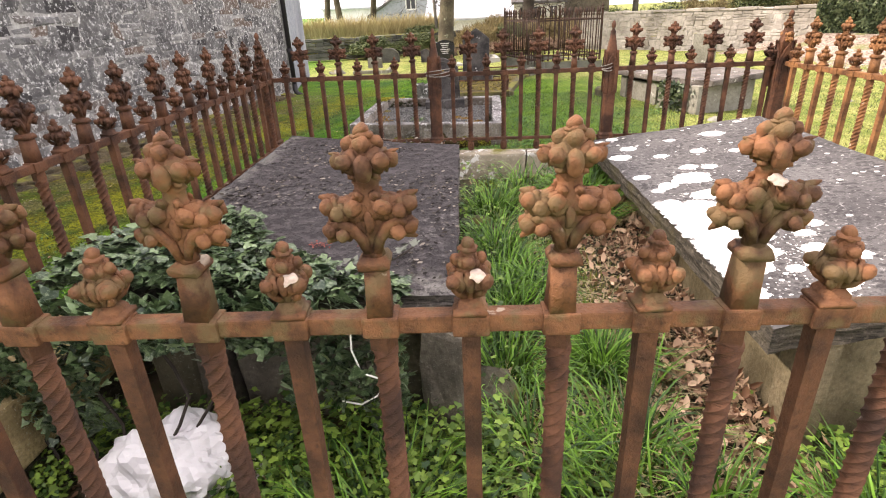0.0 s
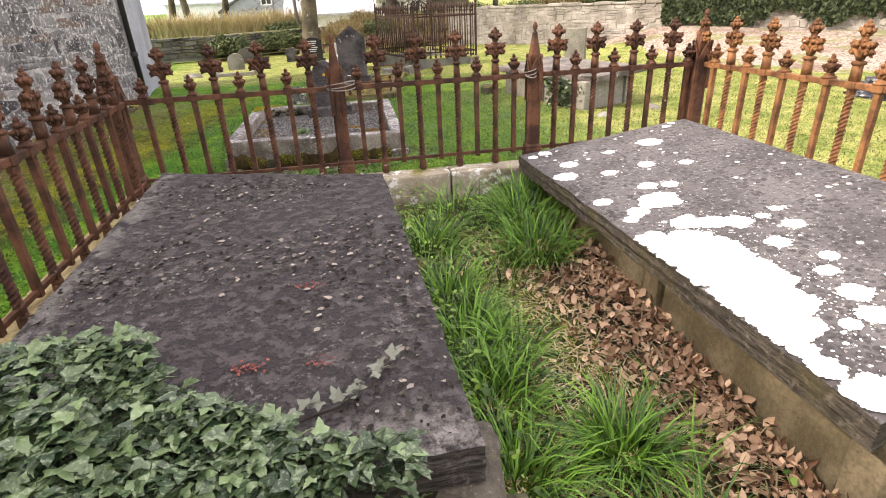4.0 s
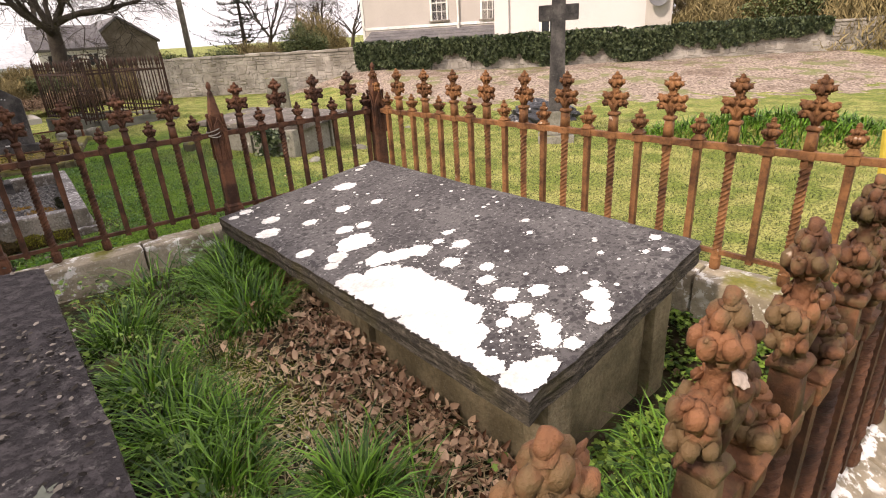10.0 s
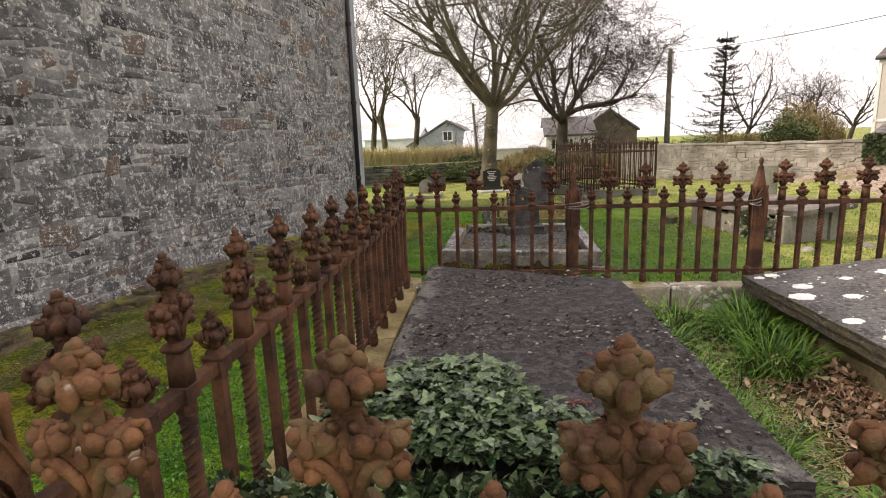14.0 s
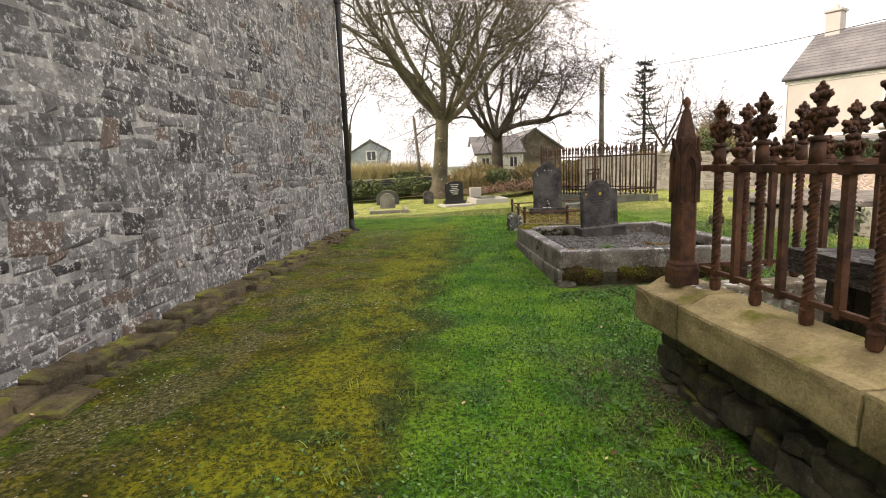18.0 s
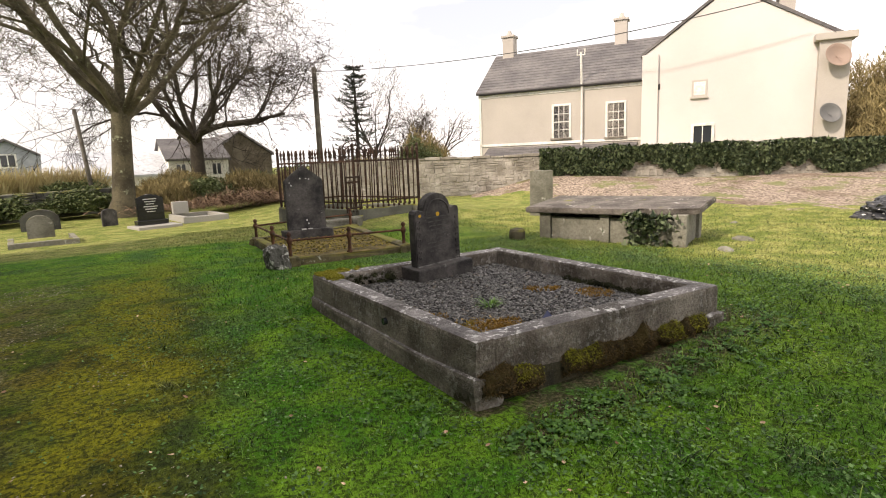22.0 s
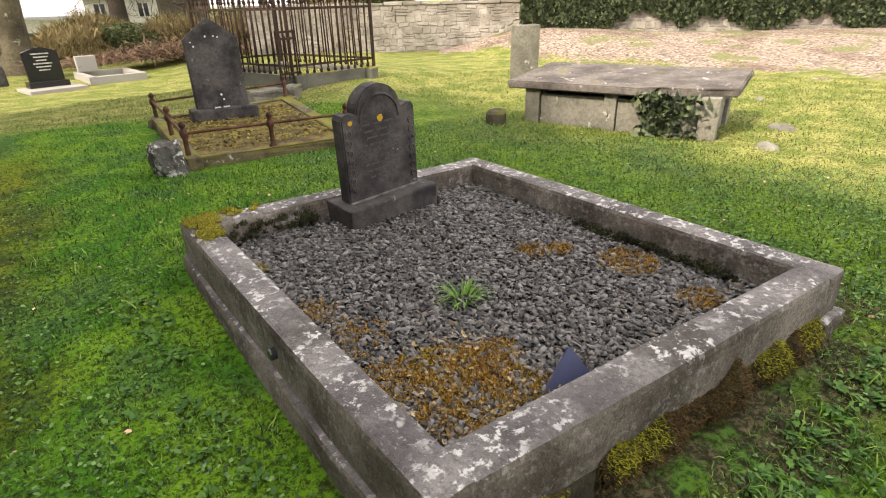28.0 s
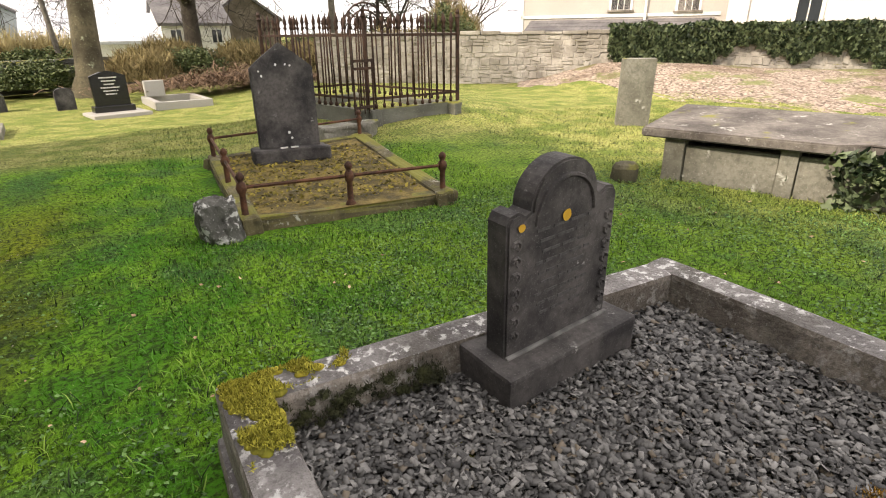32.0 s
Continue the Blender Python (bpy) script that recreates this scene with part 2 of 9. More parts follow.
RUST = rust_mat("rusted iron", (0.032, 0.014, 0.008), (0.125, 0.053, 0.026), (0.30, 0.25, 0.2), 0.15)
RUST_PALE = rust_mat("rusted iron with lichen", (0.042, 0.018, 0.009), (0.225, 0.098, 0.044), (0.48, 0.40, 0.31), 0.36, (0.120, 0.084, 0.038))
# lighter rust for the right railing: the sun on it is in the colour
RUST_SUNLIT = rust_mat("sunlit rusted iron", (0.065, 0.027, 0.011), (0.27, 0.125, 0.048), (0.5, 0.42, 0.33), 0.4)
LICHEN_FLAKE = plain("pale lichen flake", (0.46, 0.37, 0.31), 0.9, 0.0, 160, 0.6)
RUST_DARK = rust_mat("dark rusted iron", (0.018, 0.010, 0.007), (0.055, 0.026, 0.015), pale_amount=0.05)

def slab_mat():
    """Dark flaking limestone: layered scales, pale grey scabs, a lichened margin along its outer side."""
    k = Nodes("dark flaking slab")
    warp_ = k.noise(7.0, 6.0, 0.7)
    scale = k.noise(20.0, 8.0, 0.75)
    col = k.mix(k.ramp(scale, 0.38, 0.62), (0.026, 0.022, 0.023), (0.064, 0.055, 0.056))
    col = k.mix(k.mul(k.ramp(k.noise(38.0, 6.0, 0.75), 0.56, 0.62), k.ramp(k.noise(3.0, 4.0), 0.40, 0.60)), col, (0.145, 0.135, 0.125))
    col = k.mix(k.mul(k.ramp(k.noise(75.0, 4.0, 0.7), 0.58, 0.66), 0.7), col, (0.010, 0.008, 0.008))
    sep = k.n.new("ShaderNodeSeparateXYZ")
    k.l.new(k.pos, sep.inputs[0])
    edge = k.mul(k.mul(sep.outputs["X"], k.mul(sep.outputs["Y"], 0.033), "ADD"), k.mul(warp_, 0.16), "ADD")
    margin = k.mul(k.ramp(edge, -0.99, -1.06), k.ramp(k.noise(13.0, 5.0, 0.7), 0.42, 0.52))
    col = k.mix(k.mul(margin, 0.40), col, (0.30, 0.29, 0.26))
    near = k.mul(k.ramp(sep.outputs["Y"], 1.68, 1.50), k.mul(k.ramp(sep.outputs["X"], -0.55, -0.35), k.ramp(k.noise(24.0, 6.0, 0.75), 0.42, 0.58)))
    col = k.mix(k.mul(near, 0.8), col, (0.23, 0.215, 0.195))
    k.bump(k.mul(k.ramp(scale, 0.44, 0.52), k.mul(k.noise(42.0, 6.0, 0.75), 1.0), "ADD"), 0.7, 0.009)
    return k.done(col, 0.8, 0.0, 0.3)


SLAB = slab_mat()


def rim_mat(name, dark, light, moss):
    """The split edge of a slab: thin level layers."""
    k = Nodes(name)
    lay = k.noise(34.0, 6.0, 0.75, (0.45, 0.45, 4.0))
    col = k.mix(k.ramp(lay, 0.38, 0.62), dark, light)
    col = k.mix(k.mul(k.ramp(k.noise(40.0, 6.0, 0.7), 0.52, 0.66), 0.6), col, tuple(v * 2.1 for v in light))
    col = k.mix(k.mul(k.ramp(k.noise(4.0, 4.0), 0.5, 0.7), moss), col, (0.10, 0.085, 0.03))
    k.bump(k.mul(lay, k.mul(k.noise(60.0, 5.0), 0.5), "ADD"), 0.9, 0.012)
    return k.done(col, 0.85)


RIM = rim_mat("split slab edge", (0.026, 0.022, 0.017), (0.105, 0.090, 0.070), 0.5)
RIM_DARK = rim_mat("dark split slab edge", (0.022, 0.019, 0.018), (0.095, 0.083, 0.075), 0.25)


def mottled_slab():
    """Weathered grey limestone: a dark skin broken by round pale scabs of old lichen."""
    k = Nodes("mottled limestone slab")
    col = k.mix(k.ramp(k.noise(3.0, 5.0), 0.35, 0.65), (0.062, 0.058, 0.059), (0.108, 0.103, 0.102))
    scab = k.mul(k.ramp(k.cells(34.0), 0.50, 0.38), k.ramp(k.noise(9.0, 5.0, 0.65), 0.44, 0.54))
    col = k.mix(k.mul(scab, 0.85), col, (0.034, 0.031, 0.033))
    col = k.mix(k.mul(k.ramp(k.noise(58.0, 6.0, 0.75), 0.50, 0.62), 0.75), col, (0.020, 0.018, 0.019))
    col = k.mix(k.mul(k.ramp(k.noise(46.0, 6.0, 0.75), 0.57, 0.63), 0.8), col, (0.27, 0.265, 0.26))
    k.bump(k.mul(k.noise(70.0, 6.0, 0.7), k.noise(24.0, 4.0), "ADD"), 0.6, 0.008)
    return k.done(col, 0.85)


SLAB_PALE = mottled_slab()
CHEST = weathered("chest tomb stone", (0.135, 0.110, 0.062), (0.36, 0.295, 0.185), 55, 4.0, (0.42, 0.40, 0.33), 30, 0.3, 0.3, 0.9, 0.8)
ENDBLOCK = weathered("grey end block stone", (0.060, 0.053, 0.042), (0.19, 0.168, 0.13), 45, 5.0, (0.36, 0.35, 0.31), 26, 0.35, 0.4, 0.9, 1.0)
PLINTH = weathered("plinth stone", (0.18, 0.135, 0.060), (0.47, 0.375, 0.19), 70, 5.0, (0.56, 0.54, 0.46), 24, 0.34, 0.35, 0.9, 0.9, 0.25)
# white lichen, heightened to carry the sun on the front and right plinth
PLINTH_PALE = weathered("pale lichened plinth stone", (0.16, 0.13, 0.085), (0.42, 0.37, 0.28), 26, 4.0, (0.68, 0.67, 0.63), 13, 0.58, 0.3, 0.9, 0.8, 0.25)
FOOTING = weathered("rubble footing", (0.028, 0.027, 0.018), (0.11, 0.098, 0.062), 38, 6.0, (0.36, 0.37, 0.32), 24, 0.32, 0.45, 0.95, 1.0, 0.4)


def kerb_mat():
    """Old brown concrete, algae-dark in patches, the level tops grey and crusted with small white lichens."""
    k = Nodes("grave kerb concrete")
    top = k.ramp(k.up(), 0.35, 0.8)
    side = k.mix(k.ramp(k.noise(3.2, 5.0), 0.34, 0.66), (0.105, 0.090, 0.073), (0.285, 0.255, 0.218))
    level = k.mix(k.ramp(k.noise(4.0, 5.0), 0.34, 0.66), (0.090, 0.084, 0.085), (0.235, 0.222, 0.215))
    col = k.mix(top, side, level)
    col = k.mix(k.mul(k.ramp(k.noise(2.1, 5.0, 0.65), 0.52, 0.66), 0.65), col, (0.040, 0.036, 0.026))
    col = k.mix(k.mul(k.ramp(k.noise(64.0, 6.0, 0.72), 0.42, 0.66), 0.5), col, (0.034, 0.030, 0.025))
    where = k.mul(k.ramp(k.noise(5.5, 4.0), 0.38, 0.56), k.mul(k.mul(top, 0.66), 0.30, "ADD"))
    col = k.mix(k.mul(k.ramp(k.noise(27.0, 6.0, 0.70), 0.52, 0.60), where), col, (0.56, 0.555, 0.54))
    col = k.mix(k.mul(k.ramp(k.noise(80.0, 4.0, 0.7), 0.60, 0.68), 0.45), col, (0.42, 0.415, 0.40))
    k.bump(k.mul(k.noise(60.0, 6.0, 0.7), k.noise(15.0, 4.0), "ADD"), 0.8, 0.010)
    return k.done(col, 0.9)


KERB = kerb_mat()
HEADSTONE = weathered("dark slate headstone", (0.017, 0.016, 0.017), (0.10, 0.092, 0.087), 34, 5.0, (0.24, 0.24, 0.225), 36, 0.34, 0.0, 0.75, 0.35)
GREYSTONE = weathered("grey headstone", (0.12, 0.115, 0.09), (0.26, 0.25, 0.21), 26, 2.0, (0.4, 0.4, 0.36), 14, 0.4, 0.3, 0.9, 0.6)


def church_stone(name, island):
    """Grey limestone rubble flecked all over with white lichen and old limewash."""
    k = Nodes(name)
    r = k.rand(island)
    col = k.mix(k.ramp(k.noise(5.0, 5.0), 0.3, 0.7), (0.066, 0.066, 0.068), (0.18, 0.178, 0.180))
    col = k.mix(k.mul(k.ramp(r, 0.92, 0.95), 0.85), col, (0.032, 0.030, 0.032))
    col = k.mix(k.mul(k.ramp(r, 0.12, 0.06), 0.75), col, (0.15, 0.105, 0.080))
    col = k.mix(k.mul(k.ramp(r, 0.62, 0.52), k.mul(k.ramp(r, 0.30, 0.36), 0.45)), col, (0.30, 0.295, 0.285))
    col = k.mix(k.mul(k.ramp(k.noise(32.0, 6.0, 0.7), 0.45, 0.7), 0.5), col, (0.055, 0.053, 0.053))
    area = k.ramp(k.noise(0.9, 4.0), 0.30, 0.62)
    fleck = k.ramp(k.noise(19.0, 8.0, 0.78), 0.53, 0.61)
    streak = k.mul(k.ramp(k.noise(16.0, 5.0, 0.7, (1.0, 1.0, 1.3)), 0.57, 0.64), k.ramp(k.noise(1.7, 4.0), 0.42, 0.56))
    col = k.mix(k.mul(fleck, k.mul(k.mul(area, 0.6), 0.4, "ADD")), col, (0.64, 0.64, 0.64))
    col = k.mix(k.mul(streak, 0.6), col, (0.58, 0.58, 0.57))
    spots = k.mul(k.ramp(k.cells(24.0), 0.26, 0.18), k.ramp(k.noise(3.0, 3.0), 0.46, 0.58))
    col = k.mix(k.mul(spots, 0.3), col, (0.62, 0.62, 0.61))
    k.bump(k.mul(k.noise(30.0, 6.0, 0.7), k.noise(9.0, 4.0), "ADD"), 0.9, 0.02)
    return k.done(col, 0.92, 0.0, 0.2)


ASHLAR, ASHLAR_FAR = church_stone("church rubble stone", False), church_stone("church rubble", True)
MORTAR = weathered("lime mortar", (0.15, 0.148, 0.145), (0.42, 0.415, 0.40), 30, 5.0, (0.60, 0.60, 0.59), 22, 0.5, 0.0, 0.95, 0.9)
RENDERED = weathered("blue grey render", (0.22, 0.24, 0.29), (0.36, 0.38, 0.43), 12, 0.8, None, 9, 0.5, 0.0, 0.85, 0.2)
FIELDWALL = weathered("boundary wall stone", (0.20, 0.18, 0.15), (0.43, 0.40, 0.35), 16, 2.0, (0.5, 0.48, 0.42), 10, 0.25, 0.2, 0.95, 0.8, 0.22, True)
FIELDMORTAR = weathered("boundary wall mortar", (0.26, 0.24, 0.205), (0.44, 0.41, 0.36), 16, 2.0, None, 10, 0.3, 0.2, 0.95, 0.8)
DARKWALL = weathered("mossy wall stone", (0.05, 0.05, 0.045), (0.15, 0.15, 0.125), 16, 2.0, (0.35, 0.36, 0.32), 9, 0.3, 0.7, 0.95, 0.8, 0.4, True)
CREAM = weathered("cream house render", (0.60, 0.56, 0.55), (0.68, 0.635, 0.625), 55, 0.35, None, 9, 0.5, 0.0, 0.9, 0.15)
TAN = weathered("tan house render", (0.43, 0.395, 0.365), (0.50, 0.46, 0.425), 55, 0.4, None, 9, 0.5, 0.0, 0.9, 0.15)
WHITE = weathered("white paint", (0.62, 0.61, 0.58), (0.82, 0.81, 0.78), 8, 0.8, None, 9, 0.5, 0.0, 0.6, 0.1)
ROOFSLATE = weathered("slate roof", (0.10, 0.095, 0.10), (0.18, 0.17, 0.17), 9, 0.9, (0.32, 0.31, 0.28), 6, 0.2, 0.0, 0.8, 0.5, 0.4, True)
PALE_ROOF = weathered("pale sheet roof", (0.42, 0.44, 0.48), (0.60, 0.62, 0.66), 5, 0.4, None, 9, 0.5, 0.0, 0.6, 0.2)
GREY_CLAD = weathered("grey cladding", (0.26, 0.28, 0.31), (0.36, 0.38, 0.41), 5, 0.6, None, 9, 0.5, 0.0, 0.7, 0.2)


def chip_mat():
    """Split slate: each chip its own grey, from near black to pale blue grey, a few brown."""
    k = Nodes("slate chippings")
    r = k.rand(True)
    col = k.mix(k.mul(r, 2.0, "POWER"), (0.019, 0.0185, 0.018), (0.205, 0.200, 0.190))
    col = k.mix(k.mul(k.ramp(r, 0.06, 0.03), 0.8), col, (0.14, 0.11, 0.075))
    col = k.mix(k.mul(k.ramp(k.noise(60.0), 0.45, 0.7), 0.4), col, (0.03, 0.03, 0.03))
    k.bump(k.noise(90.0), 0.4, 0.004)
    return k.done(col, 0.55, 0.0, 0.45)


CHIPS = chip_mat()
GRAVELBED = weathered("gravel bed", (0.025, 0.024, 0.022), (0.07, 0.066, 0.06), 60, 3.0, None, 9, 0.5, 0.3, 0.95, 0.9)
LICHEN = weathered("white crust lichen", (0.56, 0.56, 0.54), (0.82, 0.82, 0.80), 45, 9.0, None, 9, 0.5, 0.0, 0.9, 0.5)
MOSS = weathered("orange green moss", (0.11, 0.115, 0.012), (0.42, 0.34, 0.04), 55, 6.0, None, 9, 0.5, 0.0, 1.0, 1.0)
MOSS_BED = weathered("mossy gravel bed", (0.05, 0.042, 0.020), (0.25, 0.185, 0.055), 60, 7.0, (0.36, 0.34, 0.28), 30, 0.35, 0.0, 1.0, 1.0)
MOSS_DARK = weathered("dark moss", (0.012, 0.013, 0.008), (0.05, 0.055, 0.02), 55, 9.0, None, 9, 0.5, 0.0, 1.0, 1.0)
YELLOW_LICHEN = plain("yellow lichen", (0.50, 0.30, 0.03), 0.9)
BARK = weathered("bark", (0.040, 0.033, 0.020), (0.125, 0.108, 0.068), 14, 1.5, (0.30, 0.32, 0.22), 6, 0.4, 0.0, 0.95, 0.9)
BARK_DARK = weathered("dark bark", (0.025, 0.02, 0.016), (0.075, 0.062, 0.048), 14, 1.5, None, 6, 0.3, 0.0, 0.95, 0.9)
WOODPOLE = weathered("grey timber pole", (0.10, 0.09, 0.075), (0.20, 0.18, 0.15), 18, 3.0, None, 6, 0.3, 0.0, 0.9, 0.5)
CABLE = plain("black cable", (0.03, 0.03, 0.03), 0.6)
PIPE = plain("black painted iron pipe", (0.022, 0.02, 0.022), 0.5)
GLASS_DARK = plain("dark window glass", (0.03, 0.034, 0.04), 0.08, 0.0, 3.0, 0.2, 0.6)
BLACK_GRANITE = plain("polished black granite", (0.012, 0.012, 0.014), 0.22, 0.0, 120, 0.3, 0.5)
PALE_GRANITE = plain("pale granite", (0.36, 0.345, 0.32), 0.6, 0.0, 90, 0.35)
GOLD = plain("pale cut lettering", (0.55, 0.53, 0.48), 0.7)
PLASTIC = plain("black plastic sheet", (0.02, 0.021, 0.024), 0.3, 0.0, 12, 0.3, 0.5)
BLUE = plain("blue slate shard", (0.045, 0.055, 0.12), 0.5, 0.0, 20, 0.3)
WHITE_BAG = plain("white plastic bag", (0.78, 0.77, 0.78), 0.5, 0.0, 12, 0.12)
CORD = plain("white cord", (0.75, 0.74, 0.70), 0.6)


def ivy_mat():
    """Glossy ivy leaves, each its own green, paler towards some edges, mottled along the veins."""
    k = Nodes("ivy leaf")
    # range of greens also carries leaf sheen (palest) and shaded gaps (darkest)
    col = k.mix(k.mul(k.rand(True), 1.7, "POWER"), (0.008, 0.028, 0.009), (0.135, 0.205, 0.085))
    col = k.mix(k.mul(k.ramp(k.noise(95.0, 4.0, 0.7), 0.50, 0.62), 0.55), col, (0.25, 0.31, 0.19))
    col = k.mix(k.mul(k.ramp(k.noise(60.0, 4.0, 0.6), 0.55, 0.70), 0.6), col, (0.006, 0.020, 0.008))
    k.bump(k.noise(110.0, 3.0), 0.4, 0.004)
    return k.done(col, 0.38, 0.0, 0.5)


IVY = ivy_mat()
IVY_FAR = leaf_mat("wall ivy leaf", (0.008, 0.020, 0.008), (0.15, 0.19, 0.095), 0.45, 0.4, None, 1.6)
# dark end includes shade among the blades, bright end the highlights on them
BLADE = leaf_mat("grass blade", (0.010, 0.045, 0.004), (0.165, 0.345, 0.032), 0.45, 0.35, None, 1.25)
WEED = leaf_mat("small weed leaf", (0.014, 0.048, 0.007), (0.24, 0.37, 0.06), 0.5, 0.3, None, 1.3)
DEAD_LEAF = leaf_mat("dead beech leaf", (0.125, 0.052, 0.024), (0.74, 0.53, 0.36), 0.75, 0.2, None, 1.0)
STRAW = leaf_mat("dry stalk", (0.30, 0.24, 0.13), (0.50, 0.42, 0.25), 0.8, 0.2)
HEDGE = leaf_mat("hedge leaf", (0.035, 0.06, 0.02), (0.12, 0.14, 0.05), 0.6, 0.3)
SCRUB = leaf_mat("brown scrub", (0.09, 0.070, 0.030), (0.36, 0.29, 0.14), 0.8, 0.2)
CONIFER = leaf_mat("dark conifer needles", (0.018, 0.028, 0.018), (0.05, 0.06, 0.035), 0.7, 0.2)


def soil_mat():
    k = Nodes("leaf mould soil")
    a, b = k.noise(7.0, 5.0), k.noise(45.0, 6.0, 0.7)
    col = k.mix(k.ramp(a, 0.35, 0.65), (0.022, 0.016, 0.010), (0.085, 0.060, 0.036))
    col = k.mix(k.mul(k.ramp(b, 0.45, 0.7), 0.7), col, (0.05, 0.075, 0.015))
    k.bump(b, 0.8, 0.02)
    return k.done(col, 0.95)


def turf_colour(k):
    """Zones of the turf: worn and mossy along the church, a yellow moss strip, a lush green strip, pale grass in the
    open with sunlight put into its colour.
    """
    mid = k.noise(2.9, 5.0)
    sep = k.n.new("ShaderNodeSeparateXYZ")
    k.l.new(k.pos, sep.inputs[0])
    gap = k.mul(k.mul(sep.outputs["X"], k.mul(sep.outputs["Y"], -0.141), "ADD"), 5.51, "ADD")
    wav = k.mul(gap, k.mul(k.mul(k.noise(1.1, 4.0), 1.5), -0.75, "ADD"), "ADD")
    path = k.ramp(k.mul(sep.outputs["Y"], k.mul(k.noise(0.8, 3.0), 2.0), "ADD"), 14.0, 9.0)
    lush = k.mix(k.ramp(mid, 0.36, 0.64), (0.055, 0.190, 0.010), (0.160, 0.325, 0.020))
    lush = k.mix(k.mul(k.ramp(sep.outputs["X"], -1.6, 0.6), 0.4), lush, (0.155, 0.225, 0.024))
    lush = k.mix(k.mul(k.ramp(k.noise(1.6, 5.0), 0.53, 0.62), 0.6), lush, (0.060, 0.150, 0.040))
    # washed-out tone of sunlit grass, put into the colour past the church's shadow
    pale = k.mix(k.ramp(mid, 0.36, 0.64), (0.185, 0.235, 0.050), (0.36, 0.36, 0.115))
    sunlit = k.ramp(k.mul(k.mul(sep.outputs["X"], k.mul(k.noise(0.6, 4.0), 2.0), "ADD"), k.mul(k.ramp(sep.outputs["Y"], 11.5, 14.5), 8.0), "ADD"), 1.9, 4.2)
    col = k.mix(sunlit, lush, pale)
    olive = k.mix(k.ramp(k.noise(5.5, 5.0), 0.36, 0.64), (0.060, 0.062, 0.006), (0.208, 0.184, 0.011))
    col = k.mix(k.mul(path, k.mul(k.ramp(wav, 2.35, 1.85), k.mul(k.ramp(k.noise(2.2, 5.0), 0.36, 0.56), 0.72, "MAXIMUM"))), col, olive)
    yellow = k.mul(k.ramp(wav, 1.15, 1.5), k.ramp(wav, 1.98, 1.80))
    col = k.mix(k.mul(k.mul(path, yellow), k.ramp(k.noise(3.3, 5.0), 0.36, 0.56)), col, (0.250, 0.252, 0.012))
    scrub = k.mul(k.ramp(wav, 1.78, 1.90), k.ramp(wav, 2.16, 2.04))
    col = k.mix(k.mul(k.mul(path, scrub), k.mul(k.ramp(k.noise(5.0, 5.0), 0.44, 0.58), 0.75)), col, (0.045, 0.070, 0.018))
    return col, path, wav, sep


def ground_mat():
    k = Nodes("turf")
    fine = k.noise(42.0, 6.0, 0.75)
    col, path, wav, sep = turf_colour(k)
    bare = k.mul(k.mul(path, k.ramp(wav, 1.35, 0.85)), k.ramp(k.noise(3.2, 6.0), 0.44, 0.54))
    col = k.mix(k.mul(bare, 0.62), col, k.mix(k.ramp(k.noise(70, 4.0, 0.7), 0.48, 0.64), (0.125, 0.092, 0.040), (0.36, 0.305, 0.215)))
    scuff = k.ramp(k.noise(8.0, 6.0, 0.7), 0.62, 0.69)
    col = k.mix(k.mul(k.mul(path, k.ramp(wav, 2.0, 1.6)), k.mul(k.ramp(k.noise(24.0, 6.0, 0.75), 0.50, 0.60), 0.7)), col, (0.042, 0.046, 0.012))
    col = k.mix(k.mul(scuff, 0.7), col, (0.085, 0.062, 0.035))
    # near-black flecks: shade in the gaps of the grass, put into the colour
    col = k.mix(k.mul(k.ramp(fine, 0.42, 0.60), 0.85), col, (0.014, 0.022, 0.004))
    # bare earth along the foot of the kerb and of the plinth
    kerb_foot = k.mul(k.mul(k.ramp(sep.outputs["Y"], 5.62, 5.80), k.ramp(sep.outputs["Y"], 6.3, 6.2)), k.mul(k.ramp(sep.outputs["X"], -1.75, -1.55), k.ramp(sep.outputs["X"], 0.55, 0.35)))
    wall_foot = k.mul(k.mul(k.ramp(sep.outputs["X"], -2.25, -1.85), k.ramp(sep.outputs["X"], -1.3, -1.5)), k.mul(k.ramp(sep.outputs["Y"], 4.6, 4.2), k.ramp(sep.outputs["Y"], 0.6, 1.2)))
    earth = k.mul(k.mul(kerb_foot, wall_foot, "MAXIMUM"), k.ramp(k.noise(6.0, 5.0), 0.40, 0.52))
    col = k.mix(k.mul(earth, 0.85), col, k.mix(k.ramp(k.noise(55.0, 5.0, 0.7), 0.45, 0.62), (0.035, 0.026, 0.016), (0.15, 0.115, 0.075)))
    k.bump(fine, 0.8, 0.025)
    return k.done(col, 0.95, 0.0, 0.15)


def lawn_blade_mat():
    """Blades in the colour of their patch of turf, some near black for the shade between blades, some sunbleached."""
    k = Nodes("lawn grass blade")
    col, path, wav, sep = turf_colour(k)
    r = k.rand(True)
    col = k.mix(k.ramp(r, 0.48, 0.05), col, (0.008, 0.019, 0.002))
    col = k.mix(k.mul(k.ramp(r, 0.80, 1.0), 0.5), col, (0.36, 0.44, 0.10))
    return k.done(col, 0.55, 0.0, 0.25)


BLADE_LAWN = lawn_blade_mat()


